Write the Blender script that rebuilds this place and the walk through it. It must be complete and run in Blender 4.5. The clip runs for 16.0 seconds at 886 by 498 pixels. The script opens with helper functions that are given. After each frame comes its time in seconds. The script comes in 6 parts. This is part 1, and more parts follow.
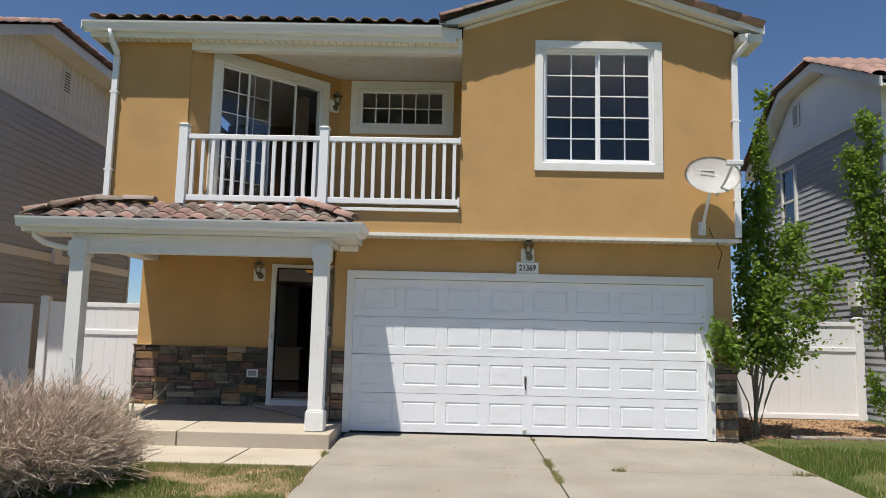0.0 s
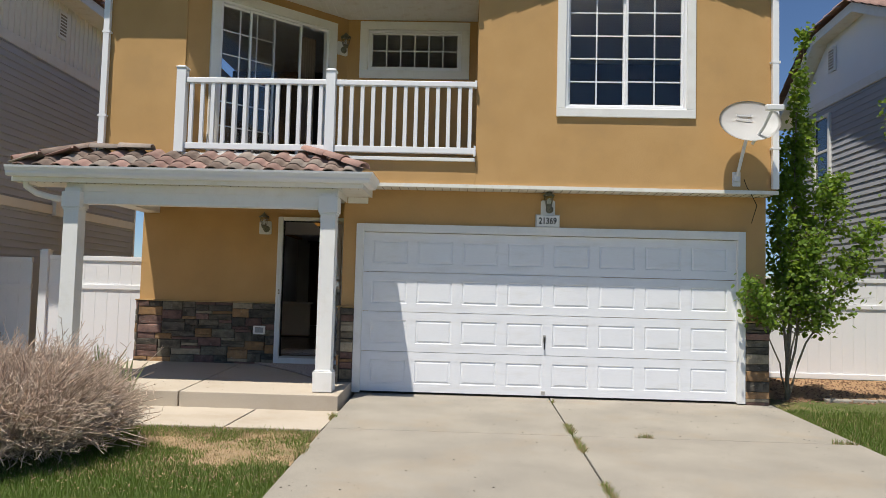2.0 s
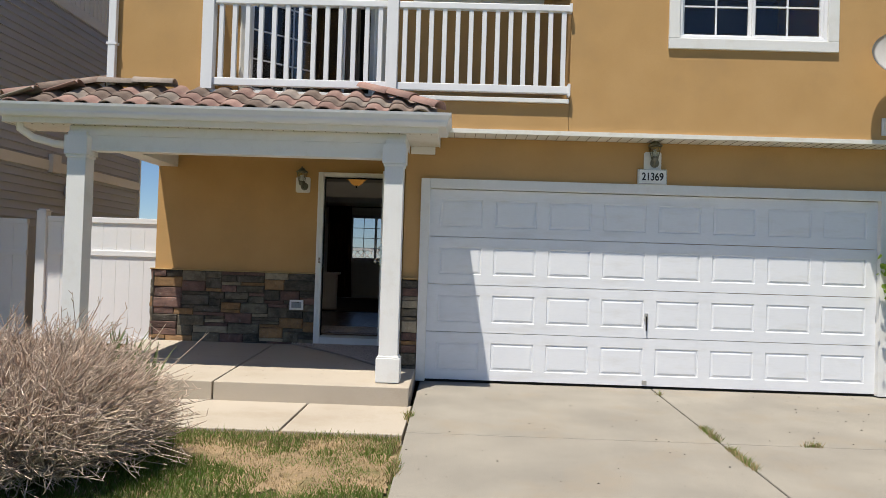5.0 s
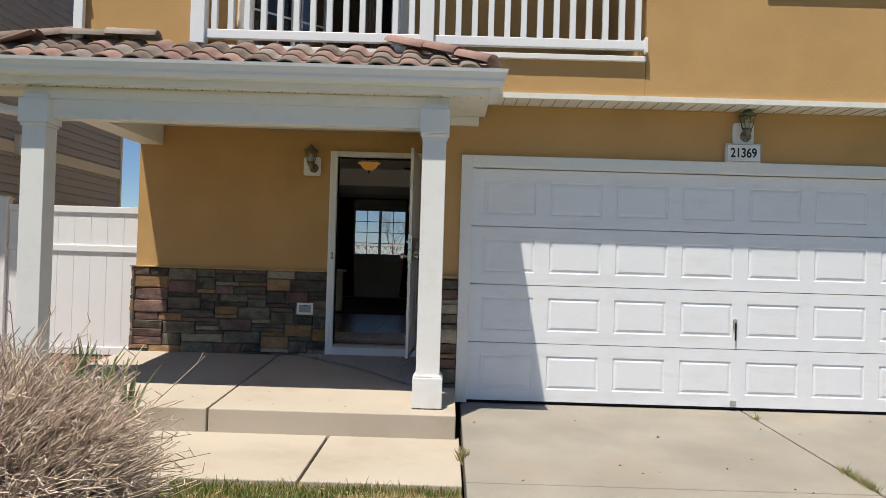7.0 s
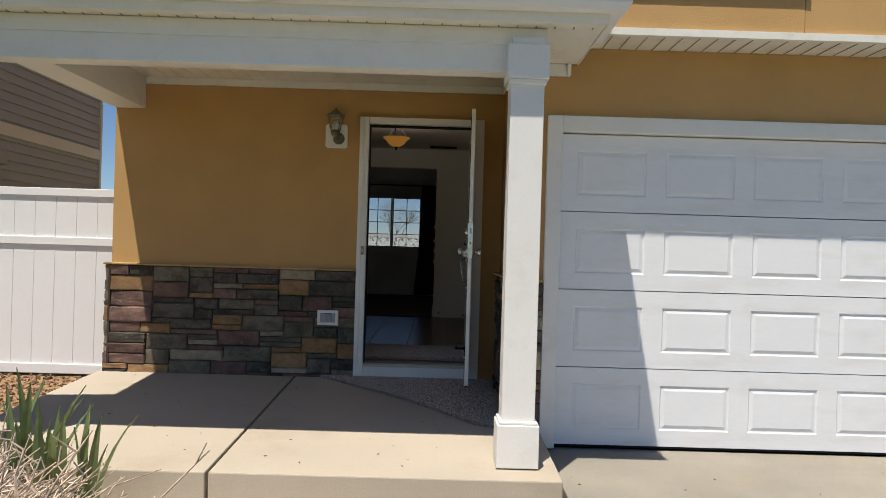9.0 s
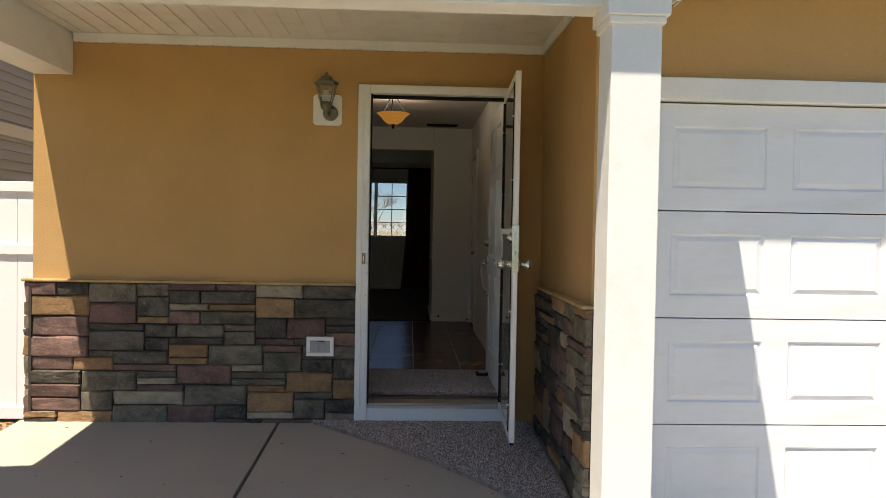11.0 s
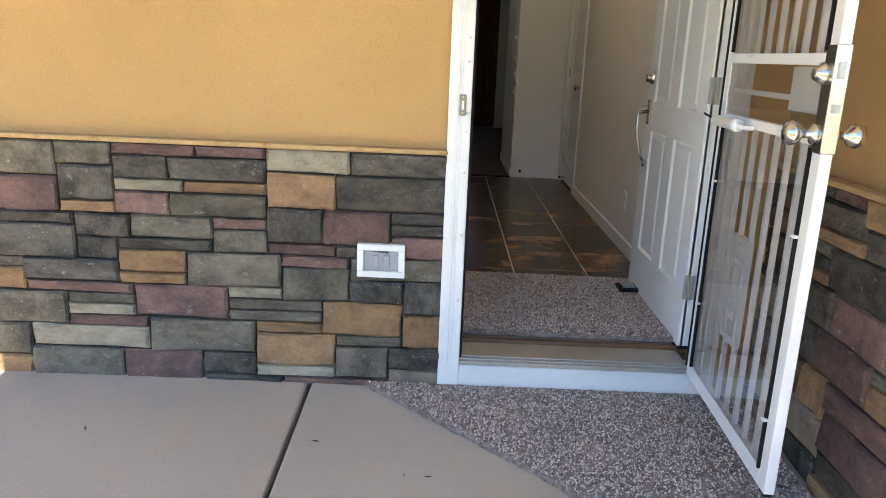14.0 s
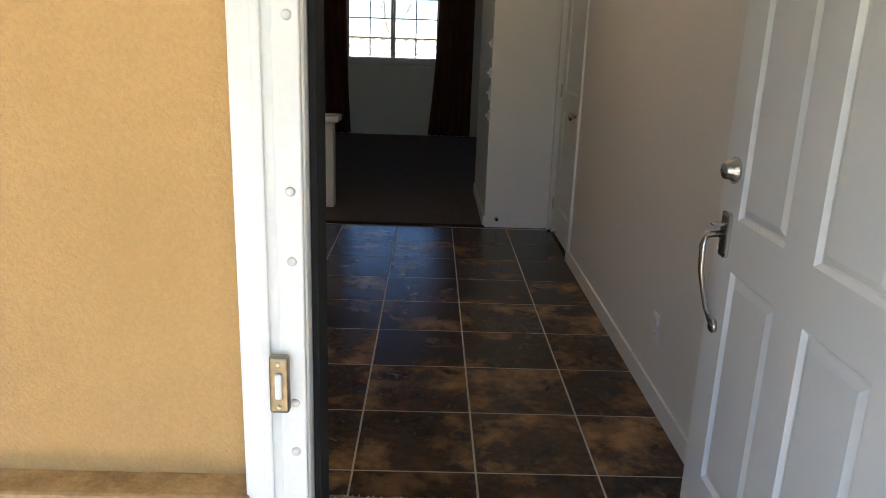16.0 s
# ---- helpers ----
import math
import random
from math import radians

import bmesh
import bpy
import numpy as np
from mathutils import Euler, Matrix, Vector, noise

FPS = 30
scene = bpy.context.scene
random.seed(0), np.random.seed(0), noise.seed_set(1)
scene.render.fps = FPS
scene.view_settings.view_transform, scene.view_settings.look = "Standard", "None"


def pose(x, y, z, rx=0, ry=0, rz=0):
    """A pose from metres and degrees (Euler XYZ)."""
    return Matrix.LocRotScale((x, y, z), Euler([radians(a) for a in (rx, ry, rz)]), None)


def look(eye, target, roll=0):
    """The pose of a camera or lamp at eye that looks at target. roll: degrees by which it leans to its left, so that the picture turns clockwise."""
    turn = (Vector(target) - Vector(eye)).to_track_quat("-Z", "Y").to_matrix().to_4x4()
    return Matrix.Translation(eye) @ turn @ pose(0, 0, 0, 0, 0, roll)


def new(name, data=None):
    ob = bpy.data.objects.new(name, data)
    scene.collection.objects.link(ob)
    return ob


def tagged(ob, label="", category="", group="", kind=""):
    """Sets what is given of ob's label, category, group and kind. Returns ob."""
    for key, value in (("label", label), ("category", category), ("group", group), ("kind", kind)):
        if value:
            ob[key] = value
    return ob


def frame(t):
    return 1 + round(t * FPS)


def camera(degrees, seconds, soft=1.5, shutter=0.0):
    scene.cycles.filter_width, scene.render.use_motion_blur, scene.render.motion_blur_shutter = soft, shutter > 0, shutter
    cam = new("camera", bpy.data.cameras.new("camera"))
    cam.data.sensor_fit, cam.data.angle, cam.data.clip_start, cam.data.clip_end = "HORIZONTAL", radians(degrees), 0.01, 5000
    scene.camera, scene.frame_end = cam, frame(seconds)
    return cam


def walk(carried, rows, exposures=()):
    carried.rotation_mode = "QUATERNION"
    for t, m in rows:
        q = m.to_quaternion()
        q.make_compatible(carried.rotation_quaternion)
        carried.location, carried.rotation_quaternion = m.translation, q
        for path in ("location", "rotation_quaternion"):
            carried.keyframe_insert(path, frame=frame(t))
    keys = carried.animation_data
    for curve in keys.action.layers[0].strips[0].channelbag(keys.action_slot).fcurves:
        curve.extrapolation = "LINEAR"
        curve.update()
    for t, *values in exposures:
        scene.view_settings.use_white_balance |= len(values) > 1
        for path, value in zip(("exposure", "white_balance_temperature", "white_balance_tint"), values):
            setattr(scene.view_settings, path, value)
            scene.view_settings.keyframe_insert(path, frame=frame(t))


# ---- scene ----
cam = camera(61.5, 16.0, soft=0.55)
PATH = [
    (0, (0.459, 0.009, 1.266), (0.428, 1.994, 1.509), 1.3),
    (0.5, (0.461, 0.043, 1.286), (0.429, 2.032, 1.493), 1.4),
    (1, (0.483, 0.207, 1.305), (0.442, 2.2, 1.476), 1.4),
    (1.5, (0.501, 0.438, 1.316), (0.453, 2.432, 1.458), 1.4),
    (2, (0.431, 0.594, 1.320), (0.367, 2.59, 1.437), 1.5),
    (2.5, (0.23, 0.762, 1.329), (0.155, 2.758, 1.425), 1.5),
    (3, (0.06, 0.957, 1.330), (-0.018, 2.954, 1.407), 1.6),
    (3.5, (-0.113, 1.249, 1.337), (-0.184, 3.247, 1.395), 1.7),
    (4, (-0.276, 1.537, 1.290), (-0.338, 3.536, 1.339), 1.7),
    (4.2, (-0.347, 1.672, 1.285), (-0.405, 3.671, 1.331), 1.7),
    (6.3, (-0.929, 3.127, 1.299), (-0.95, 5.127, 1.321), 1.8),
    (6.5, (-0.982, 3.277, 1.280), (-1.001, 5.277, 1.300), 1.7),
    (7, (-1.13, 3.682, 1.264), (-1.142, 5.681, 1.292), 1.7),
    (7.5, (-1.296, 4.08, 1.238), (-1.31, 6.08, 1.260), 1.7),
    (8, (-1.473, 4.492, 1.274), (-1.479, 6.492, 1.292), 1.7),
    (8.5, (-1.57, 4.967, 1.265), (-1.57, 6.967, 1.279), 1.8),
    (9, (-1.723, 5.398, 1.290), (-1.712, 7.398, 1.293), 1.7),
    (9.2, (-1.777, 5.556, 1.308), (-1.761, 7.556, 1.315), 1.7),
    (11.3, (-2.122, 7.043, 1.464), (-2.017, 9.04, 1.412), 1.3),
    (11.5, (-2.158, 7.189, 1.463), (-2.042, 9.185, 1.412), 1.6),
    (12, (-2.212, 7.538, 1.475), (-2.09, 9.531, 1.366), 1.5),
    (12.5, (-2.329, 7.92, 1.431), (-2.213, 9.907, 1.236), 1.9),
    (13, (-2.42, 8.244, 1.348), (-2.33, 10.218, 1.037), 2.2),
    (13.5, (-2.437, 8.63, 1.389), (-2.389, 10.584, 0.964), 2.4),
    (14, (-2.425, 9.052, 1.436), (-2.42, 10.988, 0.930), 2.4),
    (14.5, (-2.405, 9.499, 1.528), (-2.423, 11.423, 0.982), 2.4),
    (15, (-2.339, 9.994, 1.613), (-2.353, 11.917, 1.061), 2.0),
    (15.5, (-2.287, 10.451, 1.647), (-2.277, 12.373, 1.093), 1.6),
    (16, (-2.203, 10.888, 1.665), (-2.16, 12.81, 1.113), 2.0),
]
EXPOSURES = [(0, 0.24, 6700, 10), (4.5, 0.24, 6700, 10), (9.0, 0.22, 6900, 10), (10.2, 0.5, 7000, 11), (11.3, 1.0, 7550, 11), (12.5, 1.68, 7150, 11), (13.0, 2.36, 6900, 10), (13.5, 2.68, 6950, 10), (14.5, 2.94, 7000, 10), (15.2, 3.0, 6850, 10), (16, 2.85, 6650, 10)]
walk(cam, [(t, look(eye, target, roll)) for t, eye, target, roll in PATH], EXPOSURES)

# ---- light ----
SUN_WAY = Vector((0.18, 0.32, -1.0)).normalized()
world = bpy.data.worlds.new("sky")
scene.world = world
world.use_nodes = True
_n = world.node_tree.nodes
_sky = _n.new("ShaderNodeTexSky")
_sky.sky_type, _sky.sun_disc = "NISHITA", False
_sky.sun_elevation = math.asin(-SUN_WAY.z)
_sky.sun_rotation = math.atan2(-SUN_WAY.x, -SUN_WAY.y)
_sky.altitude, _sky.dust_density, _sky.ozone_density = 1700, 0.0, 8.0
world.node_tree.links.new(_sky.outputs[0], _n["Background"].inputs[0])
_n["Background"].inputs[1].default_value = 0.084
sun = new("sun", bpy.data.lights.new("sun", "SUN"))
sun.data.energy, sun.data.angle, sun.data.color = 5.0, radians(0.53), (1.0, 0.95, 0.87)
sun.matrix_world = look((0, 0, 30), Vector((0, 0, 30)) + SUN_WAY)


# ---- materials ----
def mat(name, base, rough=0.7, alt=None, big=1.5, fine=60.0, amount=0.5, bump=0.1, dist=0.004, metal=0.0, spec=0.5, spread=0.0,
        stretch=(1, 1, 1), dirt=None, dirt_scale=2.5, dirt_amount=0.0, island=False):
    """Base colour varied at two scales, with fine bump, and per piece by a random share of spread."""
    m = bpy.data.materials.new(name)
    m.use_nodes = True
    nt = m.node_tree
    nd, ln = nt.nodes, nt.links
    b = nd["Principled BSDF"]
    alt = alt or tuple(c * 0.8 for c in base)
    co = nd.new("ShaderNodeTexCoord")
    mp = nd.new("ShaderNodeMapping")
    mp.inputs["Scale"].default_value = stretch
    ln.new(co.outputs["Object"], mp.inputs[0])
    n1 = nd.new("ShaderNodeTexNoise")
    n1.inputs["Scale"].default_value, n1.inputs["Detail"].default_value = big, 5
    n2 = nd.new("ShaderNodeTexNoise")
    n2.inputs["Scale"].default_value, n2.inputs["Detail"].default_value = fine, 3
    ln.new(mp.outputs[0], n1.inputs["Vector"])
    ln.new(mp.outputs[0], n2.inputs["Vector"])
    add = nd.new("ShaderNodeMath")
    add.operation = "ADD"
    ln.new(n1.outputs[0], add.inputs[0])
    ln.new(n2.outputs[0], add.inputs[1])
    rng = nd.new("ShaderNodeMapRange")
    rng.inputs[1].default_value, rng.inputs[2].default_value = 0.75, 1.25
    rng.inputs[4].default_value = amount
    ln.new(add.outputs[0], rng.inputs[0])
    mix = nd.new("ShaderNodeMix")
    mix.data_type = "RGBA"
    mix.inputs[6].default_value, mix.inputs[7].default_value = (*base, 1), (*alt, 1)
    ln.new(rng.outputs[0], mix.inputs[0])
    col = mix.outputs[2]
    if dirt:
        n3 = nd.new("ShaderNodeTexNoise")
        n3.inputs["Scale"].default_value, n3.inputs["Detail"].default_value, n3.inputs["Roughness"].default_value = dirt_scale, 6, 0.65
        ln.new(mp.outputs[0], n3.inputs["Vector"])
        r3 = nd.new("ShaderNodeMapRange")
        r3.inputs[1].default_value, r3.inputs[2].default_value, r3.inputs[4].default_value = 0.52, 0.68, dirt_amount
        ln.new(n3.outputs[0], r3.inputs[0])
        mx = nd.new("ShaderNodeMix")
        mx.data_type = "RGBA"
        mx.inputs[7].default_value = (*dirt, 1)
        ln.new(r3.outputs[0], mx.inputs[0])
        ln.new(col, mx.inputs[6])
        col = mx.outputs[2]
    if spread:
        if island:
            src = nd.new("ShaderNodeNewGeometry").outputs["Random Per Island"]
        else:
            src = nd.new("ShaderNodeObjectInfo").outputs["Random"]
        hs = nd.new("ShaderNodeHueSaturation")
        r4 = nd.new("ShaderNodeMapRange")
        r4.inputs[3].default_value, r4.inputs[4].default_value = 1 - spread, 1 + spread
        ln.new(src, r4.inputs[0])
        ln.new(r4.outputs[0], hs.inputs["Value"])
        ln.new(col, hs.inputs["Color"])
        col = hs.outputs[0]
    ln.new(col, b.inputs["Base Color"])
    b.inputs["Roughness"].default_value, b.inputs["Metallic"].default_value = rough, metal
    b.inputs["Specular IOR Level"].default_value = spec
    if bump:
        bp = nd.new("ShaderNodeBump")
        bp.inputs["Strength"].default_value, bp.inputs["Distance"].default_value = bump, dist
        ln.new(n2.outputs[0], bp.inputs["Height"])
        ln.new(bp.outputs[0], b.inputs["Normal"])
    return m


def glass_mat(name, tint=(1, 1, 1), rough=0.0):
    m = bpy.data.materials.new(name)
    m.use_nodes = True
    b = m.node_tree.nodes["Principled BSDF"]
    b.inputs["Base Color"].default_value = (*tint, 1)
    b.inputs["Roughness"].default_value, b.inputs["IOR"].default_value = rough, 1.45
    b.inputs["Transmission Weight"].default_value = 1.0
    return m


STUCCO = mat("stucco", (0.545, 0.34, 0.15), 0.93, (0.475, 0.288, 0.118), 2.2, 210, 0.9, 0.6, 0.004, spec=0.2, dirt=(0.44, 0.29, 0.145), dirt_scale=1.1, dirt_amount=0.4)
STUCCO_SILL = mat("stucco_sill", (0.52, 0.36, 0.17), 0.92, (0.38, 0.25, 0.11), 4, 120, 0.8, 0.5, 0.006, spec=0.2, dirt=(0.2, 0.12, 0.05), dirt_scale=9, dirt_amount=0.6)
WHITE = mat("white_paint", (0.80, 0.80, 0.78), 0.55, (0.72, 0.72, 0.69), 2, 90, 0.5, 0.08, 0.002, dirt=(0.62, 0.58, 0.5), dirt_scale=5, dirt_amount=0.25)
VINYL = mat("white_vinyl", (0.82, 0.83, 0.85), 0.4, (0.78, 0.79, 0.8), 1.5, 30, 0.5, 0.03, 0.002)
GARAGE = mat("garage_steel_white", (0.80, 0.82, 0.85), 0.45, (0.75, 0.77, 0.8), 1.2, 14, 0.6, 0.05, 0.003, stretch=(1, 1, 4), dirt=(0.62, 0.6, 0.55), dirt_scale=1.6, dirt_amount=0.3)
SOFFIT = mat("soffit_aluminium", (0.78, 0.77, 0.72), 0.5, (0.72, 0.70, 0.64), 3, 40, 0.5, 0.05, 0.002, dirt=(0.5, 0.42, 0.3), dirt_scale=6, dirt_amount=0.3)
CONCRETE = mat("concrete", (0.335, 0.307, 0.258), 0.93, (0.235, 0.218, 0.188), 1.3, 140, 1.0, 0.5, 0.005, spec=0.25, dirt=(0.31, 0.245, 0.17), dirt_scale=1.1, dirt_amount=0.4)
PORCH = mat("porch_concrete", (0.48, 0.425, 0.35), 0.92, (0.395, 0.345, 0.28), 0.9, 140, 0.8, 0.3, 0.003, spec=0.25, dirt=(0.33, 0.26, 0.18), dirt_scale=1.3, dirt_amount=0.35)
DARK = mat("dark_void", (0.012, 0.011, 0.01), 0.9)
BLACK = mat("black_rubber", (0.010, 0.010, 0.010), 0.75, spec=0.25)
NICKEL = mat("brushed_nickel", (0.60, 0.58, 0.54), 0.38, (0.48, 0.46, 0.42), 8, 200, 0.6, 0.05, 0.001, metal=0.75)
GLASS = glass_mat("window_glass")
# tint added to cut the bright light outside, not a known glass colour
GLASS_DIMMING = glass_mat("light_cutting_glass", (0.58, 0.61, 0.66))


# ---- building helpers ----
def box_bm(bm, x0, x1, y0, y1, z0, z1):
    v = [bm.verts.new(p) for p in ((x0, y0, z0), (x1, y0, z0), (x1, y1, z0), (x0, y1, z0), (x0, y0, z1), (x1, y0, z1), (x1, y1, z1), (x0, y1, z1))]
    for f in ((0, 3, 2, 1), (4, 5, 6, 7), (0, 1, 5, 4), (1, 2, 6, 5), (2, 3, 7, 6), (3, 0, 4, 7)):
        bm.faces.new([v[i] for i in f])
    return bm


def boxes(*items, bevel=0.0, seg=2):
    bm = bmesh.new()
    for it in items:
        box_bm(bm, *it)
    if bevel:
        bmesh.ops.bevel(bm, geom=bm.edges[:], offset=bevel, segments=seg, affect="EDGES", profile=0.5)
    return bm


def mesh_of(name, bm, *materials, smooth=False):
    me = bpy.data.meshes.new(name)
    bm.normal_update()
    if smooth:
        for f in bm.faces:
            f.smooth = True
    bm.to_mesh(me)
    bm.free()
    for m in materials:
        me.materials.append(m)
    return me


def put(name, bm, material, label="", category="", group="", kind="", smooth=False, at=None):
    """A top-level thing of one mesh."""
    ob = tagged(new(name, mesh_of(name, bm, material, smooth=smooth)), label, category, group, kind)
    if at is not None:
        ob.matrix_world = at
    return ob


def thing(name, at, label="", category="", group="", kind=""):
    """An empty at a thing's base, for its parts."""
    ob = tagged(new(name), label, category, group, kind)
    ob.empty_display_size = 0.1
    ob.matrix_basis = at if isinstance(at, Matrix) else Matrix.Translation(at)
    return ob


def part(name, bm, material, parent, label="", at=None, smooth=False):
    ob = new(name, mesh_of(name, bm, material, smooth=smooth))
    ob.parent = parent
    if at is not None:
        ob.matrix_basis = at
    if label:
        ob["label"] = label
    return ob


def piece(name, me, parent, m):
    ob = new(name, me)
    ob.parent = parent
    ob.matrix_basis = m
    return ob


def structure(name, bm, material, label="", category="wall"):
    return put(name, bm, material, label, category, kind="structure")


def lathe(profile, seg=24):
    """A turned body about z from (radius, height) pairs."""
    bm = bmesh.new()
    rings = []
    for r, z in profile:
        rings.append([bm.verts.new((r * math.cos(2 * math.pi * i / seg), r * math.sin(2 * math.pi * i / seg), z)) for i in range(seg)])
    for a, b in zip(rings, rings[1:]):
        for i in range(seg):
            bm.faces.new((a[i], a[(i + 1) % seg], b[(i + 1) % seg], b[i]))
    bm.faces.new(rings[0][::-1])
    bm.faces.new(rings[-1])
    return bm


def tube(points, radius, seg=8, taper=None):
    """A round bar along a line of points."""
    bm = bmesh.new()
    pts = [Vector(p) for p in points]
    rings = []
    up = Vector((0, 0, 1))
    for i, p in enumerate(pts):
        d = (pts[min(i + 1, len(pts) - 1)] - pts[max(i - 1, 0)]).normalized()
        a = d.cross(up if abs(d.z) < 0.95 else Vector((1, 0, 0))).normalized()
        b = d.cross(a)
        r = radius if taper is None else radius + (taper - radius) * i / max(1, len(pts) - 1)
        rings.append([bm.verts.new(p + (a * math.cos(2 * math.pi * k / seg) + b * math.sin(2 * math.pi * k / seg)) * r) for k in range(seg)])
    for a, b in zip(rings, rings[1:]):
        for i in range(seg):
            bm.faces.new((a[i], a[(i + 1) % seg], b[(i + 1) % seg], b[i]))
    bm.faces.new(rings[0][::-1])
    bm.faces.new(rings[-1])
    return bm


def prism(poly, axis, a0, a1):
    """A polygon drawn in the plane across the axis (x: y,z; y: x,z; z: x,y), drawn out from a0 to a1."""
    bm = bmesh.new()

    def at(u, v, w):
        return {"x": (w, u, v), "y": (u, w, v), "z": (u, v, w)}[axis]
    lo = [bm.verts.new(at(u, v, a0)) for u, v in poly]
    hi = [bm.verts.new(at(u, v, a1)) for u, v in poly]
    n = len(poly)
    bm.faces.new(lo)
    bm.faces.new(hi[::-1])
    for i in range(n):
        bm.faces.new((lo[(i + 1) % n], lo[i], hi[i], hi[(i + 1) % n]))
    bmesh.ops.recalc_face_normals(bm, faces=bm.faces[:])
    return bm

# ---- plan ----
Y_GAR, Y_UP, Y_PORCH = 10.35, 10.02, 11.745
X_L, X_SIDE, X_R = -4.50, -1.20, 4.30
Z_IN, Z_UP = 0.31, 2.70
T = 0.15


def grade(y):
    """Height of the paving, which falls towards the street."""
    return -0.012 - 0.034 * max(0.0, 10.3 - max(y, -3.0))


# ---- house shell ----
def wall_with_holes(name, axis, u0, u1, z0, z1, a0, a1, holes, material, label):
    """A wall across an axis, from u0 to u1, with rectangular openings (u0, u1, z0, z1) that go through it."""
    us = sorted({u0, u1, *[h[0] for h in holes], *[h[1] for h in holes]})
    zs = sorted({z0, z1, *[h[2] for h in holes], *[h[3] for h in holes]})
    bm = bmesh.new()
    grid = {}

    def solid(i, k):
        if not (0 <= i < len(us) - 1 and 0 <= k < len(zs) - 1):
            return False
        u, z = (us[i] + us[i + 1]) / 2, (zs[k] + zs[k + 1]) / 2
        return not any(h[0] < u < h[1] and h[2] < z < h[3] for h in holes)

    def vert(i, k, s):
        if (i, k, s) not in grid:
            a = (a0, a1)[s]
            grid[i, k, s] = bm.verts.new((us[i], a, zs[k]) if axis == "y" else (a, us[i], zs[k]))
        return grid[i, k, s]
    for i in range(len(us) - 1):
        for k in range(len(zs) - 1):
            if not solid(i, k):
                continue
            q = ((i, k), (i + 1, k), (i + 1, k + 1), (i, k + 1))
            for s in (0, 1):
                bm.faces.new([vert(*p, s) for p in q])
            for (p, r), nb in (((q[0], q[1]), (i, k - 1)), ((q[1], q[2]), (i + 1, k)), ((q[2], q[3]), (i, k + 1)), ((q[3], q[0]), (i - 1, k))):
                if not solid(*nb):
                    bm.faces.new((vert(*p, 0), vert(*r, 0), vert(*r, 1), vert(*p, 1)))
    bmesh.ops.recalc_face_normals(bm, faces=bm.faces[:])
    return structure(name, bm, material, label)


# front walls
wall_with_holes("wall_garage", "y", X_SIDE, X_R, 0.0, 2.66, Y_GAR, Y_GAR + T, [(-0.945, 3.955, 0.0, 2.12)], STUCCO, "ochre stucco garage front wall")
DOOR_X0, DOOR_X1, DOOR_Z0, DOOR_Z1 = -2.40, -1.39, 0.18, 2.36
wall_with_holes("wall_porch", "y", X_L, X_SIDE + T, 0.0, 2.698, Y_PORCH, Y_PORCH + T, [(DOOR_X0, DOOR_X1, 0.0, DOOR_Z1)], STUCCO, "ochre stucco wall of the entry porch")
structure("wall_porch_side", boxes((X_SIDE, X_SIDE + T, Y_GAR + T, Y_PORCH, 0, 2.698)), STUCCO, "ochre stucco side wall beside the entry")
structure("wall_left", boxes((X_L, X_L + T, Y_PORCH + T, 21.35, 0, 2.66)), STUCCO, "ochre stucco side wall of the house")
structure("wall_right", boxes((X_R - T, X_R, Y_GAR + T, 21.35, 0, 2.66)), STUCCO, "ochre stucco side wall of the house")

# upper storey
GX0, GX1 = 0.515, 4.30
Y_BACK, Z_BALC = 11.75, 5.462
WX0, WX1, WZ0, WZ1 = 1.53, 3.285, 3.60, 5.455
wall_with_holes("wall_upper_gable", "y", GX0, GX1, Z_UP, 5.53, Y_UP, Y_UP + T, [(WX0 + 0.1, WX1 - 0.1, WZ0 + 0.1, WZ1 - 0.1)], STUCCO, "ochre stucco upper wall under the gable")
structure("gable_wall", prism([(GX0, 5.53), (GX1, 5.53), (GX1, 5.63), (2.41, 6.22), (GX0, 5.63)], "y", Y_UP, Y_UP + T), STUCCO, "ochre stucco gable wall")
structure("wall_upper_left", boxes((-4.34, -3.29, Y_UP, Y_UP + T, Z_UP, 5.36)), STUCCO, "ochre stucco upper wall beside the balcony")
structure("wall_balcony_front", boxes((-3.285, GX0 - 0.004, Y_UP, Y_UP + T, Z_UP, 3.03)), STUCCO, "ochre stucco band below the balcony")
structure("wall_balcony_side", boxes((GX0, GX0 + T, Y_UP + T, Y_BACK, Z_UP, Z_BALC)), STUCCO, "ochre stucco balcony side wall")
structure("wall_upper_side", boxes((-4.34, -4.34 + T, Y_UP + T, 21.35, Z_UP, 5.36)), STUCCO, "ochre stucco upper side wall")
structure("wall_upper_right", boxes((X_R - T, X_R, Y_UP + T, 21.35, Z_UP, 5.53)), STUCCO, "ochre stucco upper side wall")
structure("balcony_floor", boxes((-3.28, GX0, Y_UP + T, Y_BACK, 2.92, 3.03)), SOFFIT, "pale balcony deck", "floor")
structure("floor_upper", boxes((-4.1, 4.15, 11.9, 21.3, 2.80, 2.98)), WHITE, "upper storey floor slab", "floor")

